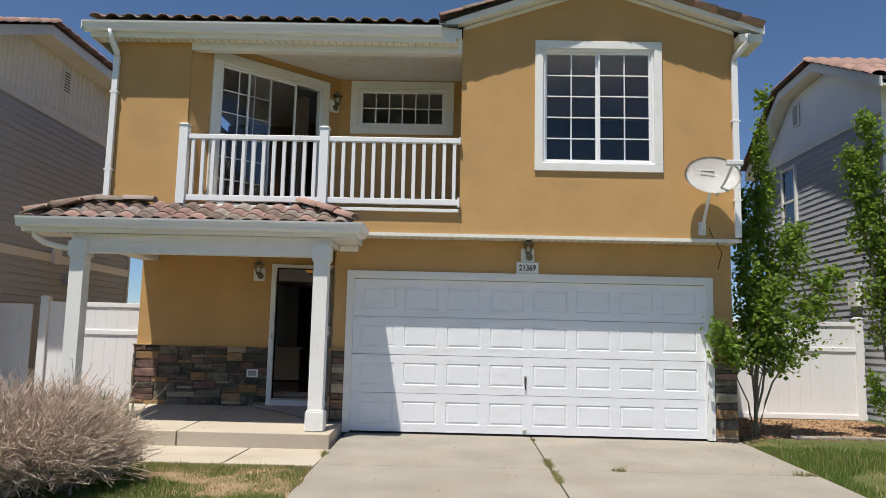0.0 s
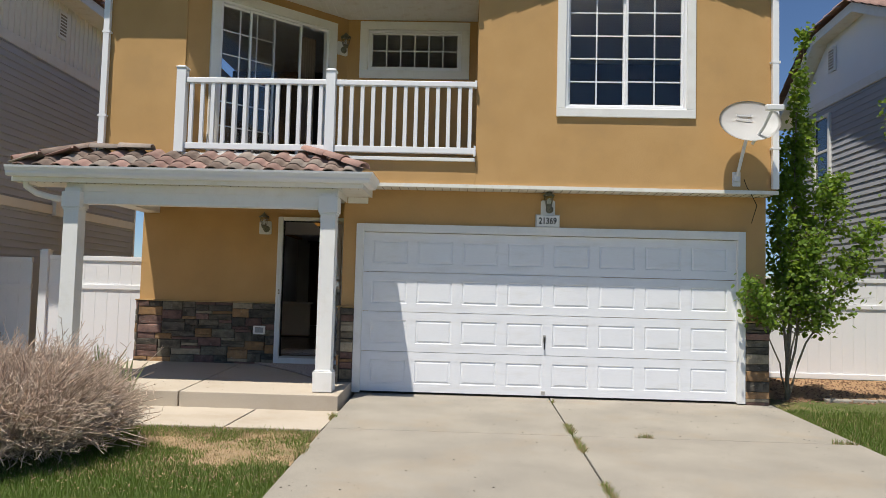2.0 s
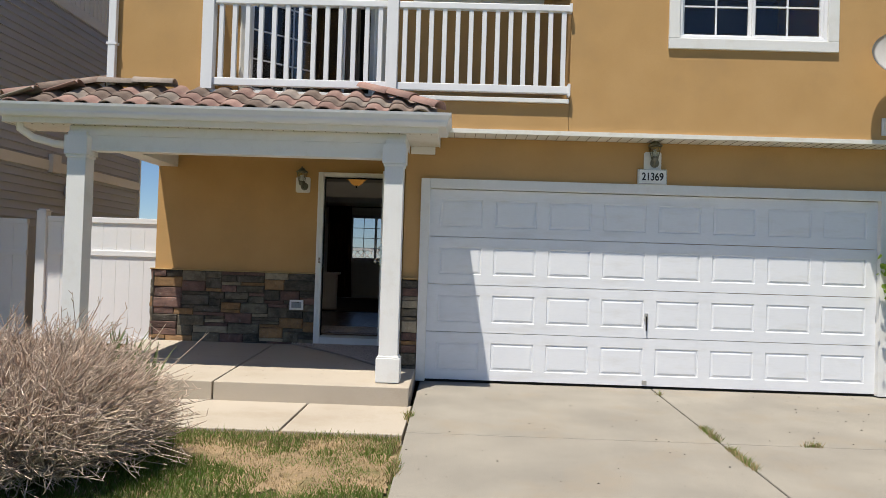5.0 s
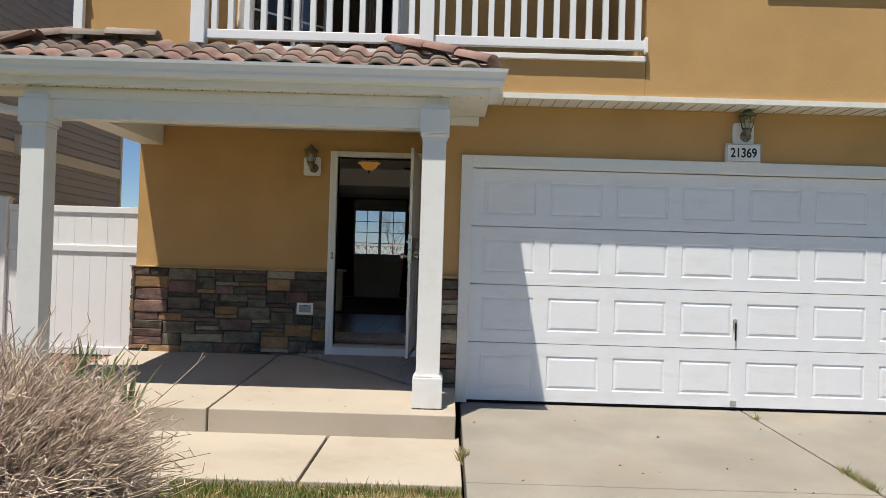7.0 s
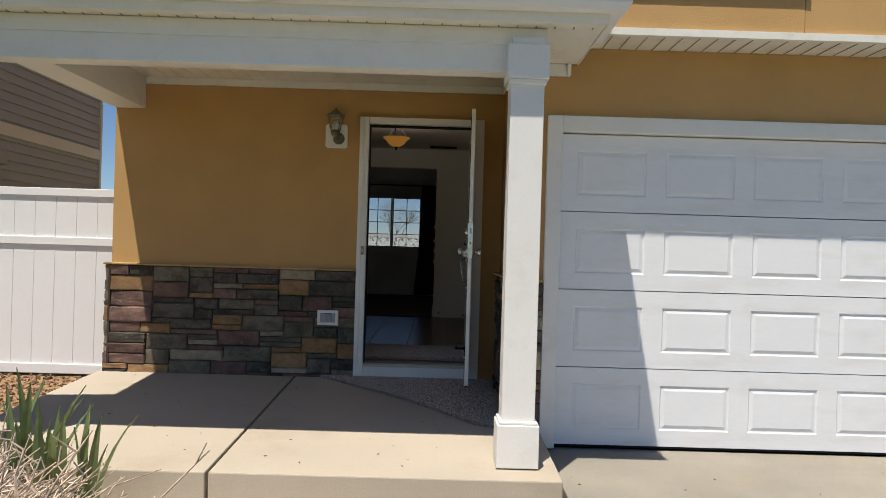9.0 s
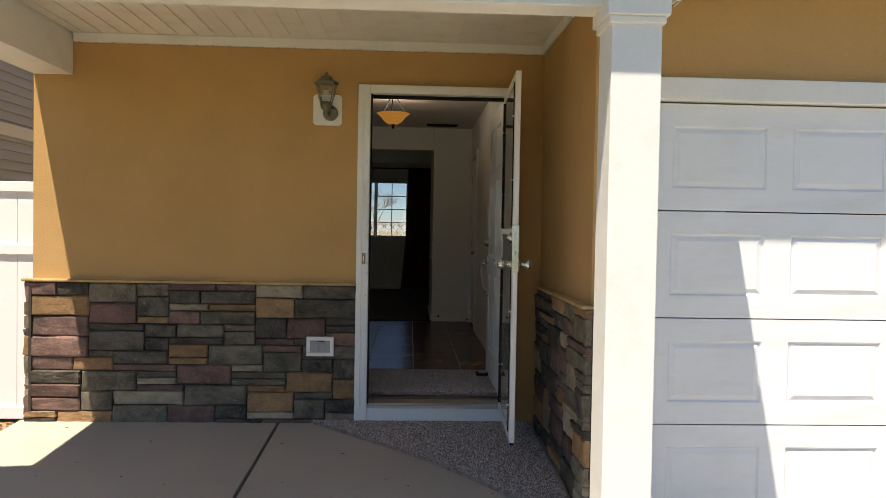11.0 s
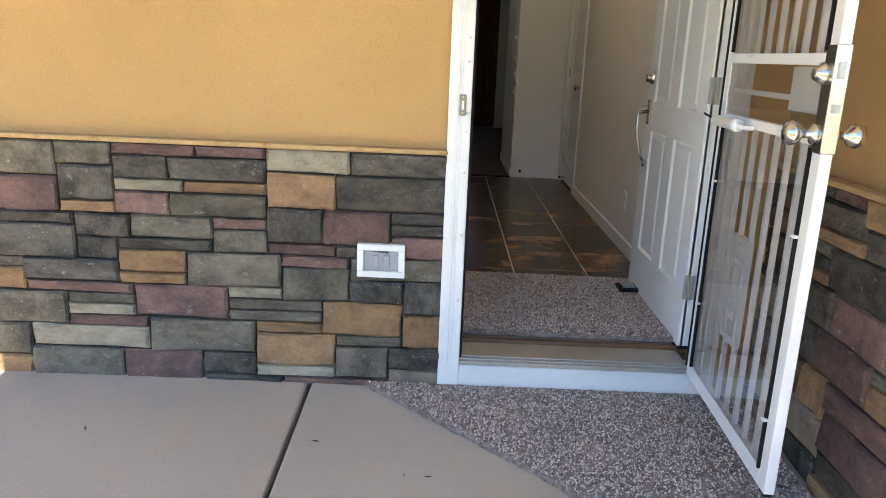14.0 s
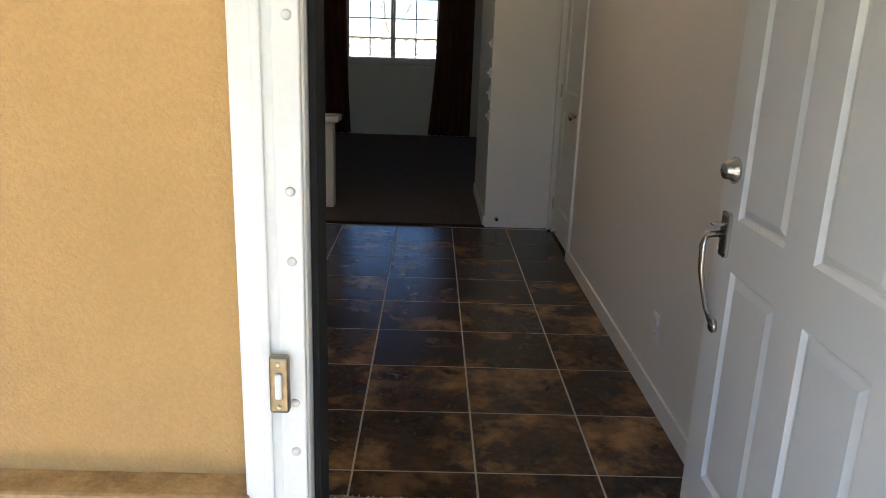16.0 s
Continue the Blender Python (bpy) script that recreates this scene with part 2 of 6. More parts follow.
# diagonal balcony wall with the sliding door, and the back wall with the strip window
DIAG0, DIAG1 = Vector((-3.288, 10.045, 0)), Vector((-1.46, Y_BACK, 0))
_len = (DIAG1 - DIAG0).length
DIAG = Matrix.Translation(DIAG0) @ Matrix.Rotation(math.atan2(DIAG1.y - DIAG0.y, DIAG1.x - DIAG0.x), 4, "Z")
SL0, SL1 = 0.315, 2.285
_w = wall_with_holes("wall_balcony_diagonal", "y", 0.004, _len, Z_UP + 0.3, Z_BALC, 0, T, [(SL0 + 0.1, SL1 - 0.1, 3.08, 5.24)], STUCCO, "ochre stucco angled balcony wall")
_w.matrix_world = DIAG
wall_with_holes("wall_balcony_back", "y", -1.46, GX0, Z_UP, Z_BALC, Y_BACK, Y_BACK + T, [(-1.18, 0.30, 4.65, 5.35)], STUCCO, "ochre stucco balcony back wall")


def ring(x0, x1, z0, z1, w, y0, y1, bevel=0.004):
    return boxes((x0, x1, y0, y1, z1 - w, z1), (x0, x1, y0, y1, z0, z0 + w), (x0, x0 + w, y0, y1, z0 + w, z1 - w), (x1 - w, x1, y0, y1, z0 + w, z1 - w), bevel=bevel)


def window(name, m, w, h, casing, depth, sashes, grid, label, grid_min=0.0, slide=0.0, glass=GLASS):
    """A white window: casing on the wall, frame, sashes with muntins and panes. Origin at the lower left of the casing, wall face at y 0."""
    ob = thing(name, m, label, "window", kind="structure")
    part("casing", ring(0, w, 0, h, casing, -0.03, 0.02), WHITE, ob)
    g0, g1 = casing, w - casing
    part("window_frame", ring(g0, g1, casing, h - casing, 0.035, 0.0, 0.09), VINYL, ob)
    n = len(sashes)
    sw = (g1 - g0 - 0.07) / n
    for i, off in enumerate(sashes):
        a = g0 + 0.035 + i * sw - (slide * sw if i else 0.0)
        b = a + sw
        s = part("sash", ring(a, b, casing + 0.035, h - casing - 0.035, 0.03, 0.02 + off, 0.055 + off), VINYL, ob)
        c, r = grid if off >= grid_min else (1, 1)
        z0, z1 = casing + 0.065, h - casing - 0.065
        for k in range(1, c):
            x = a + 0.03 + (b - a - 0.06) * k / c
            part("muntin", boxes((x - 0.008, x + 0.008, 0.030 + off, 0.044 + off, z0, z1)), VINYL, s)
        for k in range(1, r):
            z = z0 + (z1 - z0) * k / r
            part("muntin", boxes((a + 0.03, b - 0.03, 0.0305 + off, 0.0435 + off, z - 0.008, z + 0.008)), VINYL, s)
        p = part("pane", boxes((a + 0.028, b - 0.028, 0.046 + off, 0.050 + off, z0 - 0.002, z1 + 0.002)), glass, s)
        p.visible_shadow = False
    return ob


window("window_1", pose(WX0, Y_UP, WZ0), WX1 - WX0, WZ1 - WZ0, 0.11, 0.1, (0.03, 0.0), (2, 5), "large white upper window with a grid of panes")
window("window_2", pose(-1.276, Y_BACK, 4.556), 1.676, 0.88, 0.125, 0.1, (0.0,), (6, 2), "wide low white window on the balcony")
window("door_sliding", DIAG @ pose(SL0, 0, 2.98), SL1 - SL0, 2.36, 0.13, 0.1, (0.035, 0.0), (3, 6), "white sliding glass balcony door, half open", 0.01, 0.5)

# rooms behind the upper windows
# the rooms' dimness is put into this dark colour, not a paint of theirs
ROOM_SHADE = mat("upstairs_room_shade", (0.10, 0.09, 0.08), 0.9)
structure("wall_upper_room", boxes((GX0 + T, 4.15, 13.6, 13.7, 2.98, 5.42), (-4.1, GX0, 14.4, 14.5, 2.98, 5.42), (GX0 + T, GX0 + T + 0.05, 11.36, 13.6, 2.98, 5.42)), ROOM_SHADE, "upstairs room walls, coloured dark for dimness")
structure("floor_upper_room", boxes((GX0 + T, 4.15, Y_UP + T, 11.9, 2.80, 2.98)), ROOM_SHADE, "upstairs room floor, coloured dark for dimness", "floor")

# ceilings and soffits
structure("balcony_ceiling", boxes((-3.3, GX0, 10.05, Y_BACK + 0.1, Z_BALC + 0.001, Z_BALC + 0.012)), SOFFIT, "pale slatted balcony ceiling", "ceiling")
structure("balcony_beam", boxes((-3.29, GX0 - 0.004, Y_UP - 0.02, Y_UP + 0.12, 5.24, Z_BALC), bevel=0.006), WHITE, "white beam above the balcony", "trim")
structure("eave_soffit", boxes((-4.6, 0.45, 9.84, 10.05, 5.34, 5.358)), SOFFIT, "white vented eave soffit", "trim")
structure("ceiling_upper", boxes((-4.1, 4.15, 10.2, 21.3, 5.476, 5.50)), WHITE, "upper storey ceiling", "ceiling")

# garage opening trim
structure("trim_garage", boxes((-1.025, -0.925, Y_GAR - 0.035, Y_GAR + 0.10, 0.0, 2.205), (3.935, 4.035, Y_GAR - 0.035, Y_GAR + 0.10, 0.0, 2.205), (-0.925, 3.935, Y_GAR - 0.035, Y_GAR + 0.10, 2.10, 2.205), bevel=0.005), WHITE, "white wooden garage door trim", "trim")
structure("trim_overhang", boxes((-0.828, X_R + 0.02, Y_UP - 0.03, Y_UP + 0.01, 2.655, 2.70), (-0.828, X_R, Y_UP + 0.01, Y_GAR + 0.02, 2.662, 2.697)), SOFFIT, "pale soffit under the upper storey", "trim")


# ---- garage door ----
def panelled(xs, zs, cells, thick, inset=0.012, slope=0.05, rise=0.009, lip=0.012):
    """A sheet in x and z facing -y with raised panels in the given cells (column, row), and a flat back."""
    bm = bmesh.new()
    n, m = len(xs), len(zs)
    g = [[bm.verts.new((x, 0, z)) for z in zs] for x in xs]
    for i in range(n - 1):
        for k in range(m - 1):
            q = [g[i][k], g[i + 1][k], g[i + 1][k + 1], g[i][k + 1]]
            if (i, k) not in cells:
                bm.faces.new(q)
                continue
            x0, x1, z0, z1 = xs[i], xs[i + 1], zs[k], zs[k + 1]
            prev = q
            for d, y in ((lip, inset), (lip + 0.006, inset), (lip + slope, inset - rise)):
                cur = [bm.verts.new(p) for p in ((x0 + d, y, z0 + d), (x1 - d, y, z0 + d), (x1 - d, y, z1 - d), (x0 + d, y, z1 - d))]
                for j in range(4):
                    bm.faces.new((prev[j], prev[(j + 1) % 4], cur[(j + 1) % 4], cur[j]))
                prev = cur
            bm.faces.new(prev)
    box_bm(bm, xs[0], xs[-1], inset + 0.002, thick, zs[0], zs[-1])
    for a, b in (((xs[0], zs[0]), (xs[-1], zs[0])), ((xs[-1], zs[0]), (xs[-1], zs[-1])), ((xs[-1], zs[-1]), (xs[0], zs[-1])), ((xs[0], zs[-1]), (xs[0], zs[0]))):
        bm.faces.new([bm.verts.new(p) for p in ((a[0], 0, a[1]), (b[0], 0, b[1]), (b[0], inset + 0.01, b[1]), (a[0], inset + 0.01, a[1]))])
    bmesh.ops.recalc_face_normals(bm, faces=bm.faces[:])
    return bm


GX, GW, GH = -0.925, 4.86, 2.10
garage_door = thing("garage_door", (GX, Y_GAR + 0.03, 0.015), "white steel sectional garage door with raised panels, closed", "garage door")
_sh = (GH - 0.02) / 4
_xs = [0.0]
_pw = (GW - 0.10) / 8
for _i in range(8):
    _a = 0.05 + _i * _pw
    _xs += [_a + 0.065, _a + _pw - 0.065]
_xs.append(GW)
_cells = {(2 * i + 1, 1) for i in range(8)}
_me = mesh_of("section", panelled(_xs, [0.003, 0.11, _sh - 0.11, _sh - 0.003], _cells, 0.045, inset=0.008, slope=0.028, rise=0.0065, lip=0.008), GARAGE)
for _i in range(4):
    piece("section", _me, garage_door, Matrix.Translation((0, 0, _i * _sh)))
part("bottom_seal", boxes((0, GW, 0.005, 0.04, -0.013, 0.001)), BLACK, garage_door, "black rubber bottom seal")
_h = part("lock_plate", boxes((2.372, 2.408, -0.012, 0.0, 0.70, 0.79), bevel=0.010), NICKEL, garage_door)
part("lock_handle", boxes((2.384, 2.397, -0.03, -0.012, 0.60, 0.76), bevel=0.005), BLACK, garage_door, "dark twist handle")
part("latch", boxes((2.36, 2.41, -0.02, 0.0, 0.02, 0.065), bevel=0.003), NICKEL, garage_door)

# ---- ground ----
LAWN = mat("lawn_soil", (0.07, 0.10, 0.028), 0.95, (0.12, 0.12, 0.05), 1.2, 60, 0.8, 0.6, 0.02, spec=0.1, dirt=(0.36, 0.25, 0.14), dirt_scale=0.5, dirt_amount=0.8)
DIRT = mat("bare_soil", (0.36, 0.23, 0.13), 0.97, (0.28, 0.18, 0.10), 3, 90, 0.9, 0.7, 0.015, spec=0.1)
_bm = bmesh.new()
_vs = {}
_gx = [-600, -60, -20] + [x * 0.5 for x in range(-20, 25)] + [20, 60, 600]
_gy = [-600, -60, -12] + [y * 0.5 for y in range(-6, 47)] + [40, 90, 700]
for _i, _x in enumerate(_gx):
    for _j, _y in enumerate(_gy):
        _z = grade(_y) - 0.05 + 0.02 * noise.noise((_x * 0.7, _y * 0.7, 0))
        if _y > 10.3:
            _z = 0.0 + 0.02 * noise.noise((_x * 0.7, _y * 0.7, 0)) - (0.25 if -4.4 < _x < 4.2 else 0.0)
        if -4.3 < _x < -0.9 and 8.2 < _y <= 10.3:
            _z -= 0.16
        _vs[_i, _j] = _bm.verts.new((_x, _y, _z))
for _i in range(len(_gx) - 1):
    for _j in range(len(_gy) - 1):
        _bm.faces.new((_vs[_i, _j], _vs[_i + 1, _j], _vs[_i + 1, _j + 1], _vs[_i, _j + 1]))
structure("ground", _bm, LAWN, "patchy lawn and bare tan soil", "ground")


def slab(name, x0, x1, y0, y1, z, thick, material, label, parent=None):
    """A paving slab that follows the fall of the ground, with worn edges."""
    bm = boxes((x0, x1, y0, y1, -thick, 0.0), bevel=0.008)
    for v in bm.verts:
        v.co.z += z(v.co.y)
    return bm


DRIVE_X = (-0.985, 1.545, 4.40)
DRIVE_Y = (-3.0, 1.9, 5.1, 8.22, 10.42)
driveway = structure("driveway", boxes((DRIVE_X[0] + 0.03, DRIVE_X[2] - 0.03, -2.9, 10.3, -0.85, -0.75)), DIRT, "cracked concrete driveway with weedy joints", "driveway")
for _i in range(2):
    for _j in range(4):
        part("slab", slab("slab", DRIVE_X[_i] + 0.008, DRIVE_X[_i + 1] - 0.008, DRIVE_Y[_j] + 0.006, DRIVE_Y[_j + 1] - 0.006, grade, 0.16, CONCRETE, ""), CONCRETE, driveway)
walkway = structure("walkway", boxes((-3.4, -1.05, 8.26, 9.3, -0.3, -0.22)), DIRT, "short concrete walk in front of the porch step", "pavement")
for _a, _b in ((-4.2, -2.0), (-1.98, -1.0)):
    part("slab", slab("slab", _a, _b, 8.18, 9.40, lambda y: -0.095, 0.14, PORCH, ""), PORCH, walkway)


def porch_z(y):
    return 0.085 + (y - 9.35) * 0.042


porch = structure("porch", boxes((-4.5, -1.1, 9.5, 11.6, -0.2, -0.1)), DIRT, "raised concrete porch slab with a step", "porch")
part("slab", slab("slab", -2.905, -1.03, 9.33, 11.75, porch_z, 0.24, PORCH, ""), PORCH, porch)
part("slab", slab("slab", -4.58, -2.922, 9.33, 11.75, porch_z, 0.24, PORCH, ""), PORCH, porch)

# ---- porch columns, beams and roof ----
def column(name, x, y, z0, top):
    ob = thing(name, (x, y, z0), "white painted square porch post with a block base", "post", "porch posts")
    h = top - z0
    part("shaft", boxes((-0.093, 0.093, -0.09, 0.09, 0.0, h), bevel=0.004), WHITE, ob)
    part("base", boxes((-0.117, 0.117, -0.117, 0.117, 0.002, 0.24), (-0.108, 0.108, -0.108, 0.108, 0.24, 0.258), bevel=0.006), WHITE, ob)
    part("capital", boxes((-0.116, 0.116, -0.118, 0.118, h - 0.235, h - 0.045), (-0.104, 0.104, -0.104, 0.104, h - 0.262, h - 0.235), bevel=0.005), WHITE, ob)
    return ob


column("porch_post", -1.257, 9.61, porch_z(9.61), 2.485)
column("porch_post", -4.42, 9.61, porch_z(9.61), 2.485)
structure("porch_beam", boxes((-4.52, -1.16, 9.58, 9.72, 2.30, 2.546), (-4.50, -4.25, 9.72, 11.743, 2.42, 2.688), (-4.25, -1.175, 9.724, 9.745, 2.50, 2.688), (-1.175, -1.161, 9.745, 10.345, 2.47, 2.688), bevel=0.004), WHITE, "white boxed porch beams", "beam")
structure("porch_frieze", boxes((-4.52, -1.15, 9.566, 9.579, 2.452, 2.547), (-1.15, -0.885, 10.325, 10.348, 2.466, 2.547), (-0.91, -0.885, 10.30, 10.325, 2.466, 2.547), (-4.245, X_SIDE - 0.021, 11.722, 11.743, 2.628, 2.688), (X_SIDE - 0.02, X_SIDE - 0.001, 10.36, 11.743, 2.628, 2.688), bevel=0.003), WHITE, "white frieze boards under the porch soffit", "trim")
structure("porch_ceiling", boxes((-5.10, -0.84, 9.446, 9.75, 2.55, 2.58), (-1.16, -0.84, 9.75, 10.345, 2.5502, 2.5798), (-5.10, -4.52, 9.75, 10.02, 2.5502, 2.5798), (-4.44, -1.176, 9.746, 11.742, 2.689, 2.6975)), SOFFIT, "pale vented soffit of the porch", "ceiling")

def gutter(name, a, b, z, label, m0=0.0, m1=0.0):
    """A white K-profile gutter along x or y from a to b, its outer face outward; m0 and m1 mitre its ends."""
    prof = [(0.0, 0.0), (-0.075, 0.0), (-0.095, 0.035), (-0.095, 0.055), (-0.12, 0.10), (-0.125, 0.125), (-0.117, 0.125), (-0.105, 0.095), (-0.08, 0.05), (0.0, 0.02)]
    bm = bmesh.new()
    a, b = Vector(a), Vector(b)
    d = (b - a).normalized()
    out = Vector((d.y, -d.x, 0))
    lo = [bm.verts.new(a + out * -u + d * u * m0 + Vector((0, 0, z + v))) for u, v in prof]
    hi = [bm.verts.new(b + out * -u - d * u * m1 + Vector((0, 0, z + v))) for u, v in prof]
    for i in range(len(prof)):
        j = (i + 1) % len(prof)
        bm.faces.new((lo[i], lo[j], hi[j], hi[i]))
    bm.faces.new(lo[::-1])
    bm.faces.new(hi)
    bmesh.ops.recalc_face_normals(bm, faces=bm.faces[:])
    return bm


porch_gutter = thing("gutter", (0, 0, 0), "white aluminium gutter round the porch roof", "gutter")
part("elbow", tube([(-5.02, 9.52, 2.62), (-5.02, 9.56, 2.50), (-4.92, 9.62, 2.42), (-4.72, 9.68, 2.37), (-4.56, 9.72, 2.36)], 0.04, 10), VINYL, porch_gutter, smooth=True)
part("side_run", gutter("g", (-0.83, 9.43, 0), (-0.83, 10.0, 0), 2.598, "", 1.0, 0.0), VINYL, porch_gutter)
part("front_run", gutter("g", (-5.16, 9.43, 0), (-0.83, 9.43, 0), 2.598, "", 0.0, 1.0), VINYL, porch_gutter)
eave_gutter = thing("gutter", (0, 0, 0), "white aluminium gutter along the main eave", "gutter")
part("end_cap", boxes((-4.73, -4.72, 9.71, 9.83, 5.405, 5.525)), VINYL, eave_gutter)
part("run", gutter("g", (-4.72, 9.83, 0), (0.22, 9.83, 0), 5.40, ""), VINYL, eave_gutter)

# ---- stone veneer ----
def shift_by_object(m):
    """Moves the pattern by a random offset on every piece."""
    nt = m.node_tree
    off = nt.nodes.new("ShaderNodeVectorMath")
    off.operation = "ADD"
    mp = next(n for n in nt.nodes if n.type == "MAPPING")
    info = nt.nodes.new("ShaderNodeObjectInfo")
    sc = nt.nodes.new("ShaderNodeVectorMath")
    sc.operation = "SCALE"
    sc.inputs[3].default_value = 37.0
    nt.links.new(info.outputs["Random"], sc.inputs[0])
    heads = [l.to_socket for l in mp.outputs[0].links]
    nt.links.new(mp.outputs[0], off.inputs[0])
    nt.links.new(sc.outputs[0], off.inputs[1])
    for s in heads:
        nt.links.new(off.outputs[0], s)
    return m


def stone_mat(name, base, alt):
    """Cast ledge stone: soft clouds of two tones, pale lime specks, a gently pitted face."""
    m = shift_by_object(mat(name, base, 0.93, alt, 9, 60, 1.0, 0.0, spec=0.2, spread=0.25, stretch=(0.26, 1.0, 0.12), dirt=(0.46, 0.44, 0.39), dirt_scale=30, dirt_amount=0.55))
    nt = m.node_tree
    ns = [n for n in nt.nodes if n.type == "TEX_NOISE"]
    cloud, grain, speck = ns[0], ns[1], ns[2]
    cloud.inputs["Detail"].default_value, cloud.inputs["Roughness"].default_value = 8, 0.62
    speck.inputs["Roughness"].default_value = 0.8
    clip = next(l.to_node for l in speck.outputs[0].links if l.to_node.type == "MAP_RANGE")
    clip.inputs[1].default_value, clip.inputs[2].default_value = 0.575, 0.70
    add = next(l.to_node for l in cloud.outputs[0].links if l.to_node.type == "MATH")
    tone = next(l.to_node for l in add.outputs[0].links)
    tone.inputs[1].default_value, tone.inputs[2].default_value = 0.84, 1.16
    weak = nt.nodes.new("ShaderNodeMapRange")
    weak.inputs[3].default_value, weak.inputs[4].default_value = 0.22, 0.78
    grain.inputs["Detail"].default_value, grain.inputs["Roughness"].default_value = 7, 0.7
    nt.links.new(grain.outputs[0], weak.inputs[0])
    nt.links.new(weak.outputs[0], add.inputs[1])
    bump = nt.nodes.new("ShaderNodeBump")
    bump.inputs["Strength"].default_value, bump.inputs["Distance"].default_value = 1.0, 0.022
    nt.links.new(cloud.outputs[0], bump.inputs["Height"])
    pit = nt.nodes.new("ShaderNodeBump")
    pit.inputs["Strength"].default_value, pit.inputs["Distance"].default_value = 0.5, 0.003
    nt.links.new(grain.outputs[0], pit.inputs["Height"])
    nt.links.new(bump.outputs[0], pit.inputs["Normal"])
    nt.links.new(pit.outputs[0], nt.nodes["Principled BSDF"].inputs["Normal"])
    return m


STONES = [stone_mat("stone_charcoal", (0.126, 0.110, 0.089), (0.044, 0.039, 0.032)), stone_mat("stone_olive", (0.195, 0.168, 0.124), (0.082, 0.072, 0.055)),
          stone_mat("stone_mauve", (0.225, 0.135, 0.110), (0.105, 0.070, 0.062)), stone_mat("stone_ochre", (0.37, 0.225, 0.112), (0.21, 0.13, 0.072)),
          stone_mat("stone_tan", (0.37, 0.315, 0.225), (0.215, 0.182, 0.132))]
MORTAR = mat("dark_mortar", (0.075, 0.065, 0.055), 0.97, (0.04, 0.035, 0.03), 8, 80, 0.8, 0.5, 0.006, spec=0.1)


def stone_mesh(seed):
    """A ledge stone with broken edges, one by one in x and z, that stands out towards -y from y = 0."""
    rnd = random.Random(seed)
    bm = bmesh.new()
    us, ws = (0, 0.03, 0.3, 0.66, 0.97, 1), (0, 0.085, 0.5, 0.915, 1)
    nx, nz = len(us) - 1, len(ws) - 1
    tilt, lean = rnd.uniform(-0.005, 0.005), rnd.uniform(-0.004, 0.005)
    g = {}
    for i, u in enumerate(us):
        for k, w in enumerate(ws):
            rim = i in (0, nx) or k in (0, nz)
            d = 0.030 + tilt * (2 * u - 1) + lean * (2 * w - 1) + 0.008 * noise.noise((u * 2.3 + seed * 7.1, w * 2.1, seed)) + 0.003 * rnd.random()
            if rim:
                d -= rnd.uniform(0.004, 0.015)
            uu = u + (rnd.uniform(-0.016, 0.006) * (1 if i else -1) if i in (0, nx) else rnd.uniform(-0.008, 0.008))
            ww = w + (rnd.uniform(-0.04, 0.02) * (1 if k else -1) if k in (0, nz) else rnd.uniform(-0.015, 0.015))
            g[i, k] = bm.verts.new((uu, -d, ww))
    for i in range(nx):
        for k in range(nz):
            bm.faces.new((g[i, k], g[i + 1, k], g[i + 1, k + 1], g[i, k + 1]))
    rim = [(i, 0) for i in range(nx)] + [(nx, k) for k in range(nz)] + [(i, nz) for i in range(nx, 0, -1)] + [(0, k) for k in range(nz, 0, -1)]
    back = {p: bm.verts.new((g[p].co.x, 0.0, g[p].co.z)) for p in rim}
    for a, b in zip(rim, rim[1:] + rim[:1]):
        bm.faces.new((g[a], back[a], back[b], g[b]))
    bmesh.ops.recalc_face_normals(bm, faces=bm.faces[:])
    return bm


STONE_MESHES = [[mesh_of("stone", stone_mesh(s + 10 * c), m) for s in range(7)] for c, m in enumerate(STONES)]


def stone_field(parent, m, w, h, seed, depth=1.0):
    """Interlocking ledge stones of one to three courses over a field w by h; m brings the field's lower left corner and face to the world."""
    rnd = random.Random(seed)
    nz, nx = max(1, round(h / 0.044)), max(1, round(w / 0.05))
    cz, cx = h / nz, w / nx
    used, ends = set(), set()
    last = -1

    def lay(i, k, a, b):
        nonlocal last
        c = rnd.choices(range(5), (7, 5, 5.5, 3.0, 2.6))[0]
        if c == last and rnd.random() < 0.6:
            c = rnd.choices(range(5), (7, 5, 5.5, 3.0, 2.6))[0]
        last = c
        gap = 0.0012
        piece("stone", rnd.choice(STONE_MESHES[c]), parent, m @ Matrix.Translation((i * cx + gap, 0, k * cz + gap)) @ Matrix.Diagonal((a * cx - 2 * gap, depth * rnd.uniform(0.72, 1.2), b * cz - 2 * gap, 1)))
    for k in range(nz):
        for i in range(nx):
            if (i, k) in used:
                continue
            b = min(rnd.choices((1, 2, 3), (2.6, 4.4, 3.2))[0], nz - k)
            if nz - k - b == 1 and b == 1:
                b = 2
            run = 1
            while i + run < nx and (i + run, k) not in used:
                run += 1
            a = rnd.choice({1: (4, 5, 6, 8), 2: (4, 5, 6, 7), 3: (5, 6, 6, 7)}[b])
            if (i + a, k - 1) in ends:
                a += rnd.choice((-1, 1, 2))
            if run - a < 3:
                a = run if run < 9 else run // 2
            if a < 3:
                b = min(b, 2)
            used.update((i + p, k + q) for p in range(a) for q in range(b))
            ends.update((i + a, k + q) for q in range(b))
            lay(i, k, a, b)


